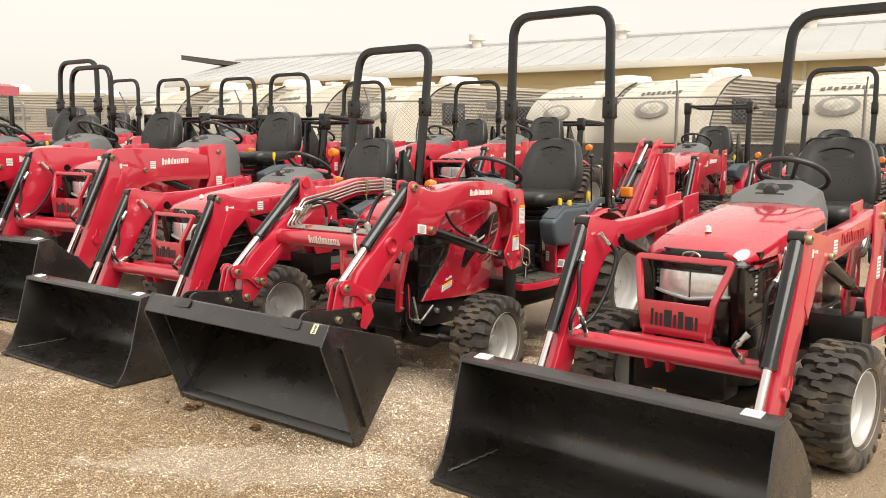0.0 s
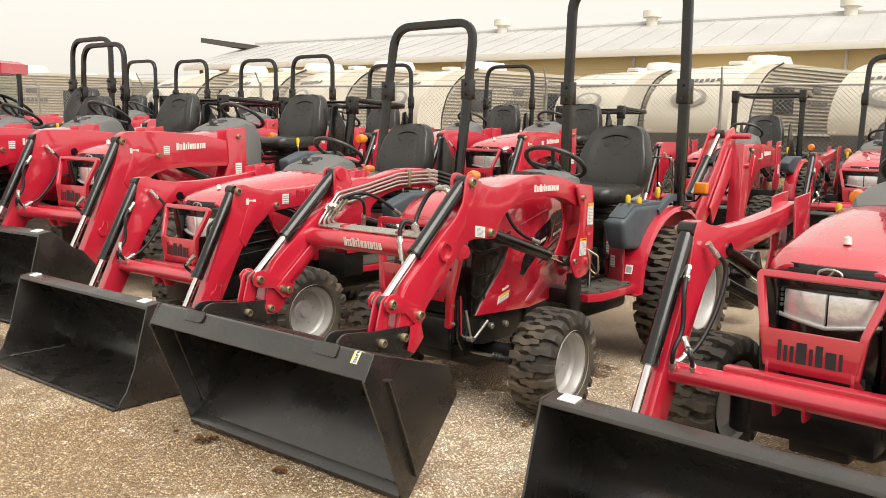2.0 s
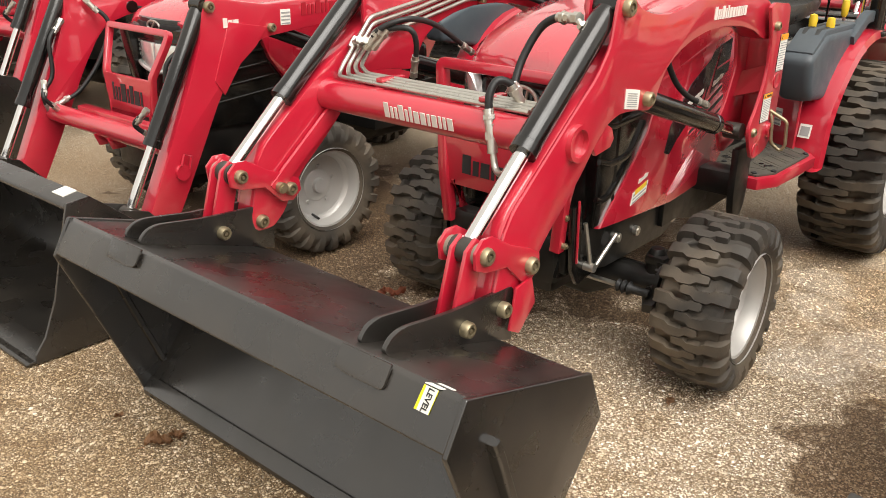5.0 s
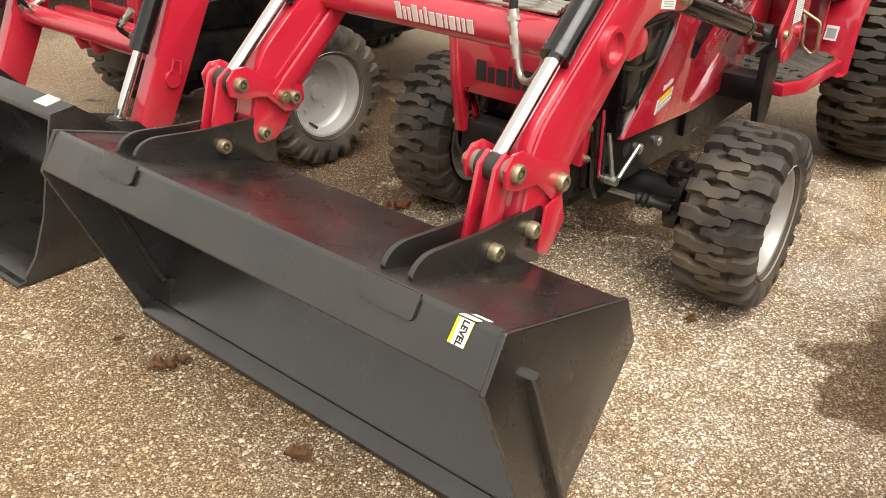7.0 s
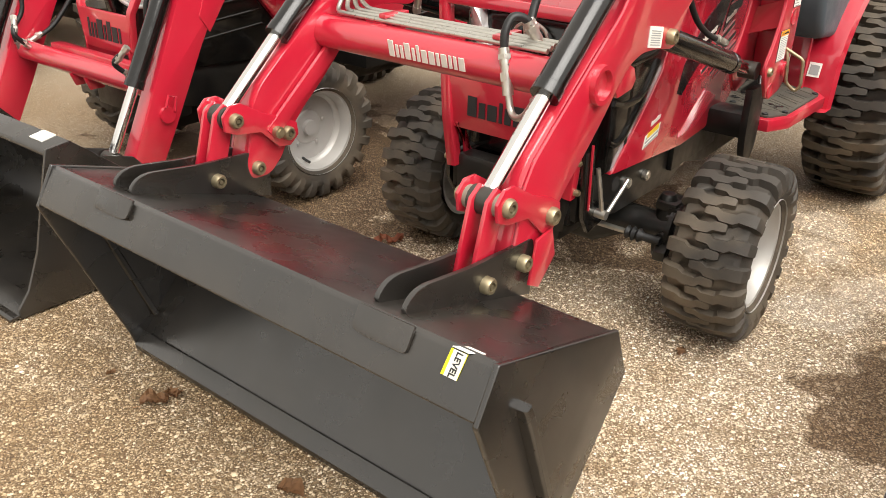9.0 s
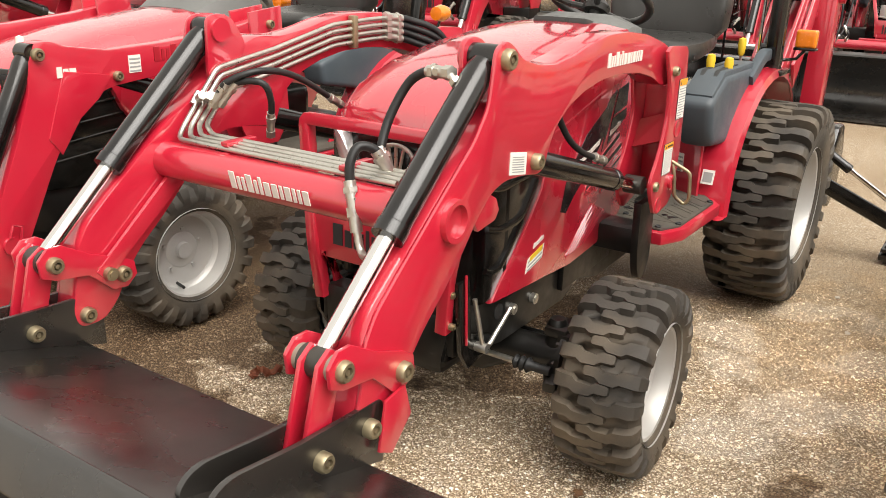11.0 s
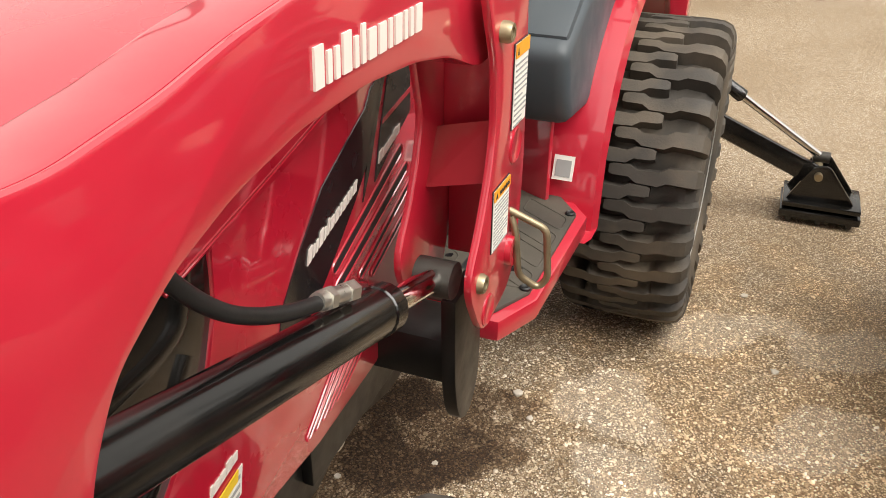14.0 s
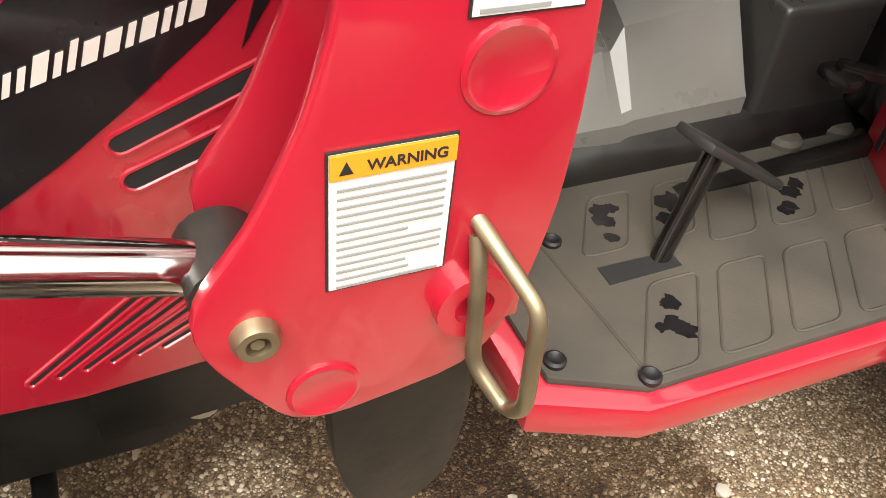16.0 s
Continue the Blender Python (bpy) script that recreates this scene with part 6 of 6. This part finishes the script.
def pebbles(count, x0, x1, y0, y1):
    """Loose small stones, half sunk, where the walk comes nearest."""
    rng = np.random.default_rng(8)
    x, y = rng.uniform(x0, x1, count), rng.uniform(y0, y1, count)
    rim = np.minimum(np.minimum(x - x0, x1 - x), np.minimum(y - y0, y1 - y))
    keep = rim + rng.uniform(-0.5, 0.0, count) > 0
    x, y = x[keep], y[keep]
    n = len(x)
    r = rng.gamma(5.0, 0.0005, n) + 0.0011
    z = np.array([ground_height(a, b) for a, b in zip(x, y)])
    co = np.zeros((n, 11, 3))
    a0 = rng.uniform(0, 6.28, n)
    long = rng.uniform(0.75, 1.3, n)
    for k in range(5):
        for ring, (rad, up) in enumerate(((1.0, -0.25), (0.72, 0.5))):
            a = 2 * math.pi * (k + 0.5 * ring) / 5
            q = r * rad * rng.uniform(0.8, 1.15, n)
            u, v = q * np.cos(a) * long, q * np.sin(a) / long
            co[:, ring * 5 + k] = np.stack([x + u * np.cos(a0) - v * np.sin(a0), y + u * np.sin(a0) + v * np.cos(a0), z + r * up * 0.8], 1)
    co[:, 10] = np.stack([x, y, z + r * 0.6], 1)
    tri = [(k, (k + 1) % 5, 5 + k) for k in range(5)] + [((k + 1) % 5, 5 + (k + 1) % 5, 5 + k) for k in range(5)] + [(5 + k, 5 + (k + 1) % 5, 10) for k in range(5)]
    faces = (np.array(tri)[None] + 11 * np.arange(n)[:, None, None]).reshape(-1, 3)
    me = bpy.data.meshes.new("pebbles")
    me.vertices.add(n * 11)
    me.vertices.foreach_set("co", co.reshape(-1))
    me.loops.add(len(faces) * 3)
    me.loops.foreach_set("vertex_index", faces.reshape(-1).astype(np.int32))
    me.polygons.add(len(faces))
    me.polygons.foreach_set("loop_start", np.arange(0, len(faces) * 3, 3, dtype=np.int32))
    me.update(calc_edges=True)
    me.validate()
    me.materials.append(PEBBLE)
    return tagged(new("pebbles", me), "small pale and brown pebbles strewn over the yard", "gravel", kind="stuff")


pebbles(120000, -2.6, 2.0, 6.6, 10.6)

# ---- the row of tractors ----
def placed(x, y, fx, fy, z=0.0):
    return pose(x, y, z, 0, 0, math.degrees(math.atan2(fy, fx)))


def sized(m, s):
    return m @ Matrix.Diagonal((s, s, s, 1))


def put_copy(src, m, s=1.0):
    return copy_thing(src, sized(m, s / src.scale[0]))


emax_tractor(placed(-0.6217, 8.5287, -0.5516, -0.8341))
R0 = max_tractor(placed(0.744, 7.192, -0.6, -0.8))
put_copy(R0, placed(-2.33, 9.19, -0.545, -0.839))
R2 = max_tractor(sized(placed(-4.15, 10.95, -0.474, -0.88), 1.23), folded=True, big=True, back=0.23, label="larger red tractor with folded black roll bar and wide loader arms")
put_copy(R2, placed(-5.8, 11.3, -0.474, -0.88), 1.24)
R3 = max_tractor(sized(placed(-7.04, 12.12, -0.5, -0.866), 1.22), big=True, bar=(0.37, 2.0, 0.02), label="large red tractor with tall black roll bar and loader")
put_copy(R3, placed(-8.26, 13.45, -0.5, -0.866), 1.34)
# rows behind
max_tractor(sized(placed(1.97, 15.25, -0.5, -0.866), 1.2), folded=True, big=True, back=0.23, hinge=1.72, bar=(0.425, 2.3, 0.02), label="red loader tractor with its black roll bar folded down")
for x, y, s, src in ((-2.12, 16.73, 1.3, R3), (-4.15, 16.3, 1.28, R3), (-0.95, 15.3, 1.3, R2), (3.74, 14.6, 1.15, R0), (6.0, 12.9, 1.1, R0), (-5.86, 16.7, 1.38, R3), (-7.39, 18.14, 1.4, R3), (-9.15, 18.9, 1.42, R3), (-10.77, 19.8, 1.45, R3), (5.2, 16.8, 1.0, R2)):
    put_copy(src, placed(x, y, -0.5, -0.866), s)

# ---- cab tractor at the far end ----
def cab_tractor(m):
    t = put_copy(R3, m, 1.12)
    t.name = "cab_tractor"
    for c in list(t.children):
        if c.name.split(".")[0] in ("roll_bar_post", "roll_bar_hoop", "hinge_bracket", "foot_plate"):
            bpy.data.objects.remove(c)
    tagged(t, "red tractor with glazed cab and red roof", "tractor")
    part("cab_roof", loft([[(x, y, z) for x, y in ((-3.6, -0.6), (-3.62, 0), (-3.6, 0.6), (-2.9, 0.66), (-2.05, 0.62), (-2.0, 0), (-2.05, -0.62), (-2.9, -0.66))] for z in (1.84, 1.95)]), RED_HOOD, t)
    part("roof_crown", loft([[(-2.82 + (x + 2.82) * k, y * k, z) for x, y in ((-3.6, -0.6), (-3.62, 0), (-3.6, 0.6), (-2.9, 0.66), (-2.05, 0.62), (-2.0, 0), (-2.05, -0.62), (-2.9, -0.66))] for z, k in ((1.948, 0.98), (1.98, 0.9), (1.995, 0.7))]), RED_HOOD, t)
    for x in (-2.1, -3.5):
        for y in (-0.58, 0.58):
            part("cab_pillar", tube([(x, y, 0.95), (x, y, 1.85)], 0.03, 8), BLACK, t)
    for y in (-0.58, 0.58):
        ob = part("cab_pane", box((-2.8, y, 1.4), (1.34, 0.006, 0.86), 0), GLASS, t)
        ob.visible_shadow = False
    ob = part("cab_pane", box((-2.1, 0, 1.4), (0.006, 1.1, 0.86), 0), GLASS, t)
    ob.visible_shadow = False
    return t


GLASS = bpy.data.materials.new("cab_glass")
GLASS.use_nodes = True
gp = GLASS.node_tree.nodes["Principled BSDF"]
gp.inputs["Transmission Weight"].default_value, gp.inputs["Roughness"].default_value, gp.inputs["IOR"].default_value = 1.0, 0.02, 1.1
gp.inputs["Base Color"].default_value = (0.75, 0.82, 0.8, 1)
cab_tractor(placed(-8.75, 12.35, -0.5, -0.866))

# ---- fence ----
GALV = material("galvanised_wire", (0.32, 0.31, 0.29), 0.5, 0.6, spots=0.15, scale=8)
RAIL = material("galvanised_rail", (0.42, 0.41, 0.38), 0.45, 0.6, spots=0.15, scale=8)


def fence(a, b, h=2.35, z0=0.05):
    a, b = Vector((*a, 0)), Vector((*b, 0))
    d = (b - a)
    L = d.length
    d.normalize()
    f = thing("chain_link_fence", "galvanised chain-link fence with steel posts", "fence", Matrix.Translation(a) @ pose(0, 0, 0, 0, 0, math.degrees(math.atan2(d.y, d.x))), kind="structure")
    n = int(L / 3.0)
    post = mesh_of("fence_post", lathe([(0.03, 0), (0.03, h + 0.05), (0.034, h + 0.06), (0.02, h + 0.1), (0, h + 0.11)], axis="z", sides=10), RAIL)
    arm = mesh_of("barb_arm", tube([(0, 0, h), (0, -0.22, h + 0.3)], 0.014, 6), RAIL)
    for i in range(n + 1):
        p = part("fence_post", post, None, f, at=Matrix.Translation((i * L / n, 0, 0)))
        part("barb_arm", arm, None, p)
    part("top_rail", rod((0, 0, h), (L, 0, h), 0.022, 8), RAIL, f)
    for k in range(3):
        part("barb_wire", rod((0, -0.08 - 0.06 * k, h + 0.1 + 0.085 * k), (L, -0.08 - 0.06 * k, h + 0.1 + 0.085 * k), 0.003, 4), GALV, f)
    vs, fs = [], []
    step, w = 0.085, 0.0045
    count = int((L + h) / step)
    for sgn in (1, -1):
        for i in range(count):
            x0 = i * step - (h if sgn > 0 else 0)
            x1 = x0 + h * sgn if sgn > 0 else x0 - h
            za, zb = z0, h
            xa, xb = x0, x1
            if min(xa, xb) < 0 or max(xa, xb) > L:
                if max(xa, xb) < 0 or min(xa, xb) > L:
                    continue
                lo, hi = max(0, min(xa, xb)), min(L, max(xa, xb))
                def zz(x):
                    return za + (zb - za) * (x - xa) / (xb - xa)
                xa, xb, za, zb = (lo, hi, zz(lo), zz(hi)) if xa < xb else (hi, lo, zz(hi), zz(lo))
            k = len(vs)
            oy = 0.003 * sgn
            vs += [(xa - w, oy, za), (xa + w, oy, za), (xb + w, oy, zb), (xb - w, oy, zb)]
            fs.append((k, k + 1, k + 2, k + 3))
    me = bpy.data.meshes.new("chain_link_mesh")
    me.from_pydata(vs, [], fs)
    me.materials.append(GALV)
    ob = part("chain_link_mesh", me, None, f)
    tagged(ob, kind="stuff")
    return f


fence((-24, 28.5), (16, 17.2))

# ---- travel trailers ----
CREAM = material("cream_fibreglass", (0.62, 0.57, 0.47), 0.3, spots=0.05, scale=2, coat=0.4)
SIDING = material("tan_aluminium_siding", (0.5, 0.45, 0.36), 0.5, spots=0.06, scale=3)
STRIPE = material("brown_siding_stripe", (0.2, 0.17, 0.13), 0.5, spots=0.1)
DARK_GLASS = material("tinted_window", (0.03, 0.03, 0.032), 0.12, spots=0.2, coat=0.5)
WHITE_ROOF = material("white_plastic", (0.75, 0.73, 0.68), 0.5, spots=0.05)
FASCIA = material("pale_fascia", (0.66, 0.62, 0.54), 0.6, spots=0.05)
DECAL = material("grey_decal", (0.13, 0.12, 0.11), 0.5, spots=0.3, scale=9)
SKIRT = material("dark_lower_panels", (0.065, 0.058, 0.047), 0.6, spots=0.3, scale=3)
EMBLEM = material("grey_emblem_print", (0.30, 0.28, 0.25), 0.5, spots=0.5, scale=5)
EMBLEM_CORE = material("pale_emblem_print", (0.58, 0.54, 0.46), 0.5, spots=0.75, scale=6)
UNDER = material("dark_underbody", (0.03, 0.028, 0.025), 0.7, spots=0.3)


def trailer(m, length=6.4):
    """Camping trailer: teardrop nose cap in front (x = 0), ribbed metal sides behind."""
    t = thing("travel_trailer", "cream and tan travel trailer with ribbed siding and rounded nose", "trailer", m, "parked travel trailers")
    H, W = 3.2, 1.2
    nose = spline([(-2.0, H), (-1.3, 3.1), (-0.65, 2.84), (-0.22, 2.42), (-0.03, 1.98), (0.0, 1.7), (-0.03, 1.52)], 5)
    nose = [(p.x, p.y) for p in (Vector((*q[:2], 0)) for q in nose)]
    part("body", prism(nose + [(-length, 1.52), (-length, H)], -W + 0.02, W - 0.02, bevel=0), SIDING, t)
    part("lower_body", prism([(-0.05, 1.52), (-0.16, 1.1), (-0.45, 0.7), (-length, 0.62), (-length, 1.52)], -W + 0.03, W - 0.03, bevel=0), SKIRT, t)
    inner = [(x - 0.05, z - 0.02) for x, z in nose][::-1]
    part("nose_cap", prism([(x + 0.015, z + 0.012) for x, z in nose] + inner, -W - 0.02, W + 0.02, bevel=0.01), CREAM, t)
    for s in (-1, 1):
        cap_edge = [(-2.0, H), (-1.45, 2.95), (-1.05, 2.55), (-0.85, 2.1), (-0.78, 1.75), (-0.78, 1.52)]
        part("cap_side", prism(nose + [(q.x, q.y) for q in spline([Vector((*c, 0)) for c in cap_edge], 4)][::-1], s * (W - 0.03), s * (W + 0.015), bevel=0), CREAM, t)
        part("edge_trim", tube([(q.x, s * (W + 0.015), q.y) for q in spline([Vector((*c, 0)) for c in cap_edge], 5)], 0.022, 6), UNDER, t)
        ribs = []
        for k in range(18):
            z = 1.56 + 0.09 * k
            x0 = -0.84 - 1.1 * max(0, (z - 1.9) / 1.3) ** 1.7
            ribs.append(prism([(x0, z), (x0, z + 0.016), (-length, z + 0.016), (-length, z)], s * (W - 0.03), s * (W + 0.012), bevel=0))
        tagged(part("siding_ribs", joined(*ribs), STRIPE, t), kind="stuff")
        for z in (1.53,):
            part("side_stripe", box(((-0.9 - length) / 2, s * (W + 0.006), z), (length - 0.9, 0.04, 0.05), 0), FASCIA, t)
        part("side_rail", box(((-0.6 - length) / 2, s * (W + 0.0), 1.08), (length - 0.7, 0.05, 0.05), 0.006), RAIL, t)
        for x, w in ((-2.1, 0.8), (-4.9, 0.8)):
            wf = part("window", box((x, s * (W + 0.02), 2.32), (w, 0.04, 0.62), 0.05, segments=3), UNDER, t)
            part("window_pane", box((x, s * (W + 0.042), 2.32), (w - 0.08, 0.01, 0.54), 0.03), DARK_GLASS, wf)
        part("side_emblem", box((-3.5, s * (W + 0.02), 2.62), (0.35, 0.012, 0.16), 0.005), DECAL, t)
        part("side_lettering", joined(*[box((-3.1 - 0.14 * k, s * (W + 0.02), 2.3), (0.1, 0.012, 0.1), 0) for k in range(7)]), DECAL, t)
        for x in (-3.6, -4.35):
            part("wheel", lathe([(0.33, -0.1), (0.34, -0.05), (0.34, 0.05), (0.33, 0.1), (0.18, 0.11), (0.0, 0.08)], c=(x, s * (W - 0.12), 0.34), sides=24), RUBBER, t)
    # emblem on the nose: an oval badge and a row of blocks
    slope = frame_of((-0.16, 0.0, 2.32), (0, 1, 0), (-0.4, 0, 0.92))
    em = lathe([(0.0, 0.006), (0.5, 0.006), (0.52, 0.0)], axis="z", sides=28)
    bmesh.ops.scale(em, vec=(1, 0.46, 1), verts=em.verts)
    e = part("nose_emblem", em, EMBLEM, t, at=slope @ pose(0, 0, 0.06))
    em2 = lathe([(0.0, 0.012), (0.34, 0.012), (0.36, 0.006)], axis="z", sides=24)
    bmesh.ops.scale(em2, vec=(1, 0.42, 1), verts=em2.verts)
    bmesh.ops.translate(em2, vec=(0.02, 0.03, 0), verts=em2.verts)
    part("emblem_core", em2, EMBLEM_CORE, e)
    part("nose_lettering", joined(*[box((0.16 * k - 0.56, 0.02 * (k % 2), 0), (0.1, 0.09, 0.01), 0) for k in range(8)]), DECAL, t, at=frame_of((-0.5, 0.0, 2.72), (0, 1, 0), (-0.72, 0, 0.69)) @ pose(0, 0, 0.05))
    part("corner_label", box((-0.005, -1.07, 1.66), (0.012, 0.2, 0.2), 0.003), WHITE_ROOF, t)
    part("roof_unit", loft([[(-3.2 + x * k, y * k, z) for x, y in ((-0.55, -0.36), (-0.55, 0.36), (0.45, 0.36), (0.6, 0.2), (0.6, -0.2), (0.45, -0.36))] for z, k in ((H - 0.01, 1.0), (H + 0.12, 1.0), (H + 0.3, 0.86))]), WHITE_ROOF, t)
    for x in (-1.9, -5.2):
        part("roof_hatch", box((x, 0.1, H + 0.04), (0.4, 0.4, 0.1), 0.03), WHITE_ROOF, t)
    part("frame", joined(box((-length / 2, 0, 0.52), (length, 1.7, 0.14), 0.02), tube([(-0.2, -0.7, 0.5), (1.0, 0, 0.5), (-0.2, 0.7, 0.5)], 0.05, 8), box((0.55, 0, 0.68), (0.35, 0.6, 0.3), 0.04), rod((0.95, 0, 0.0), (0.95, 0, 0.8), 0.035, 10), *[rod((x, y, 0.0), (x, y, 0.5), 0.03, 8) for x in (-1.2, -5.8) for y in (-0.8, 0.8)]), UNDER, t)
    return t


def seen_at(u, d):
    """A place d metres ahead of the walk's start and u times d to its right."""
    return 0.533 - 0.072 * d + 0.9974 * u * d, 4.167 + 0.9974 * d + 0.072 * u * d


RV = None
for px, d in ((0.45, 19.0), (0.234, 21.2), (0.124, 23.8), (-0.09, 24.5), (-0.2, 24.7), (-0.279, 26.0), (-0.365, 27.3), (0.75, 17.6)):
    x, y = seen_at(px, d)
    m = placed(x, y, -0.75, -0.66)
    RV = trailer(m) if RV is None else RV
    if px != 0.45:
        copy_thing(RV, m)
for px, d in ((-0.5, 33.0), (-0.62, 30.0)):
    x, y = seen_at(px, d)
    copy_thing(RV, placed(x, y, -0.95, -0.3))

# ---- long metal-roofed building ----
ROOF = material("weathered_metal_roof", (0.46, 0.455, 0.44), 0.45, 0.2, spots=0.22, scale=0.6, dust=0.25, dust_colour=(0.35, 0.3, 0.25))
TAN = material("tan_stucco_wall", (0.74, 0.585, 0.31), 0.8, spots=0.05, scale=1.2, bump=0.2, bump_scale=20)
SOFFIT = material("dark_soffit", (0.06, 0.05, 0.04), 0.8, spots=0.2)


def building():
    a, b = Vector((-14.75, 43.29, 0)), Vector((26.0, 23.9, 0))
    d = (b - a)
    L = d.length
    ang = math.degrees(math.atan2(d.y, d.x))
    t = thing("warehouse", "long tan warehouse with pale weathered metal roof", "building", Matrix.Translation(a) @ pose(0, 0, 0, 0, 0, ang), kind="")
    EZ, RZ, D = 4.35, 5.7, 10.0
    hd = D / 2
    part("wall", box((L / 2, 0.1, EZ / 2), (L, 0.2, EZ), 0), TAN, t)
    part("wall", box((L / 2, D, EZ / 2), (L, 0.2, EZ), 0), TAN, t)
    part("gable_wall", prism([(0, 0), (D, 0), (D, EZ), (hd, RZ - 0.15), (0, EZ)], 0.0, 0.2, axis="x", bevel=0), TAN, t)
    part("gable_wall", prism([(0, 0), (D, 0), (D, EZ), (hd, RZ - 0.15), (0, EZ)], L - 0.2, L, axis="x", bevel=0), TAN, t)
    slope = math.atan2(RZ - EZ, hd)
    for s in (0, 1):
        rows = [(-0.5, EZ - 0.5 * math.tan(slope)), (hd, RZ), (hd, RZ + 0.06), (-0.5, EZ - 0.5 * math.tan(slope) + 0.06)]
        if s:
            rows = [(D - y, z) for y, z in rows]
        bm = prism(rows, -0.4, L + 0.5, axis="x", bevel=0)
        for v in bm.verts:
            if v.co.x < 0 and abs(v.co.y - hd) < 0.01:
                v.co.x = -1.2
        part("roof", bm, ROOF, t)
    ribs = []
    n = int(L / 0.9)
    for k in range(n):
        x = 0.2 + k * (L + 0.2) / n
        ribs.append(tube([(x, -0.5, EZ - 0.5 * math.tan(slope) + 0.075), (x, hd, RZ + 0.075)], 0.018, 4))
    tagged(part("roof_ribs", joined(*ribs), ROOF, t), kind="stuff")
    part("ridge_cap", tube([(-1.2, hd, RZ + 0.07), (L + 0.5, hd, RZ + 0.07)], 0.12, 8), ROOF, t)
    part("fascia", box((L / 2, -0.52, EZ - 0.2), (L + 0.9, 0.06, 0.22), 0.01), FASCIA, t)
    part("soffit", prism([(-1.05, hd), (-0.3, 0.4), (-0.3, D - 0.4)], RZ - 0.32, RZ - 0.1, axis="z", bevel=0), SOFFIT, t)
    for x in (14, 20.5, 27, 33.5, 40):
        part("downspout", rod((x, -0.05, 0), (x, -0.05, EZ - 0.3), 0.06, 8), FASCIA, t)
    for x in (13, 19.5, 26.5, 33, 39.5):
        part("roof_vent", lathe([(0.22, RZ - 0.1), (0.22, RZ + 0.28), (0.36, RZ + 0.3), (0.36, RZ + 0.55), (0.3, RZ + 0.6), (0, RZ + 0.62)], c=(x, hd - 0.1, 0), axis="z", sides=16), FASCIA, t)
    return t


building()
# a low shed far to the side
sh = thing("low_shed", "long low grey shed with flat roof", "shed", placed(-34, 48, 1, -0.1))
part("wall", box((0, 0, 1.5), (36, 6, 3.0), 0.02), SIDING, sh)
part("roof", box((0, 0, 3.1), (37, 7, 0.2), 0.02), ROOF, sh)


# ---- dry leaves on the gravel ----
LEAF = material("dry_brown_leaf", (0.27, 0.14, 0.065), 0.7, spots=0.4, scale=60, bump=0.2, bump_scale=150)
LEAF_RED = material("dry_red_leaf", (0.36, 0.13, 0.07), 0.7, spots=0.4, scale=60, bump=0.2, bump_scale=150)


def dry_leaf(x, y, size, turn, mat, seed):
    """A crumpled curled leaf with a thickness and a stalk."""
    rng = random.Random(seed)
    n, m = 9, 5
    bm = bmesh.new()
    grid = []
    for i in range(n):
        u = i / (n - 1)
        half = 0.42 * math.sin(math.pi * min(1, u * 0.95 + 0.03)) ** 0.7 * (1 + 0.55 * rng.uniform(-1, 1))
        row = []
        for j in range(m):
            v = (j / (m - 1) - 0.5) * 2
            row.append(bm.verts.new(((u - 0.5) * size, v * half * size * 0.8, size * (0.05 + 0.16 * v * v + 0.1 * math.sin(u * 5 + seed) + 0.2 * rng.random()))))
        grid.append(row)
    for a, b in zip(grid, grid[1:]):
        for j in range(m - 1):
            bm.faces.new((a[j], a[j + 1], b[j + 1], b[j]))
    bmesh.ops.solidify(bm, geom=bm.faces[:], thickness=0.0012)
    st = tube([(-0.5 * size, 0, 0.06 * size), (-0.75 * size, 0.06 * size, 0.03 * size)], 0.0012, 5)
    ob = part("dry_leaf", mesh_of("dry_leaf", joined(bm, st), mat, 5), None, at=pose(x, y, ground_height(x, y) + 0.002, 0, 0, turn))
    return tagged(ob, "small crumpled dry brown leaf on gravel", "leaf", "dry leaves on the gravel")


for i, (x, y, size, turn, mat) in enumerate(((-1.145, 8.50, 0.075, 30, LEAF), (-1.11, 8.54, 0.06, 130, LEAF), (-0.669, 9.595, 0.09, 10, LEAF_RED), (-0.72, 9.58, 0.05, 80, LEAF_RED), (0.308, 8.963, 0.035, 70, LEAF), (-0.249, 9.503, 0.03, 15, LEAF), (-0.703, 8.209, 0.07, 160, LEAF), (-1.32, 8.62, 0.03, 60, LEAF))):
    dry_leaf(x, y, size, turn, mat, i)


# ---- larger pale stones lying loose ----
def loose_stone(x, y, r, seed):
    rng = random.Random(seed)
    bm = bmesh.new()
    bmesh.ops.create_icosphere(bm, subdivisions=1, radius=r)
    for v in bm.verts:
        v.co *= rng.uniform(0.8, 1.2)
        v.co.z *= 0.6
    ob = part("stone", bm, PALE_STONE, at=pose(x, y, ground_height(x, y) + r * 0.2, 0, 0, seed * 40))
    return tagged(ob, "small pale stone lying loose on gravel", "stone", "loose stones on the gravel")


PALE_STONE = material("pale_stone", (0.62, 0.56, 0.47), 0.75, spots=0.2, scale=60, bump=0.3, bump_scale=150)
for i, (x, y, r) in enumerate(((0.841, 10.118, 0.014), (0.842, 10.02, 0.010), (1.655, 10.437, 0.013), (1.539, 10.074, 0.012), (0.361, 9.913, 0.009), (0.583, 9.913, 0.008))):
    loose_stone(x, y, r, i)
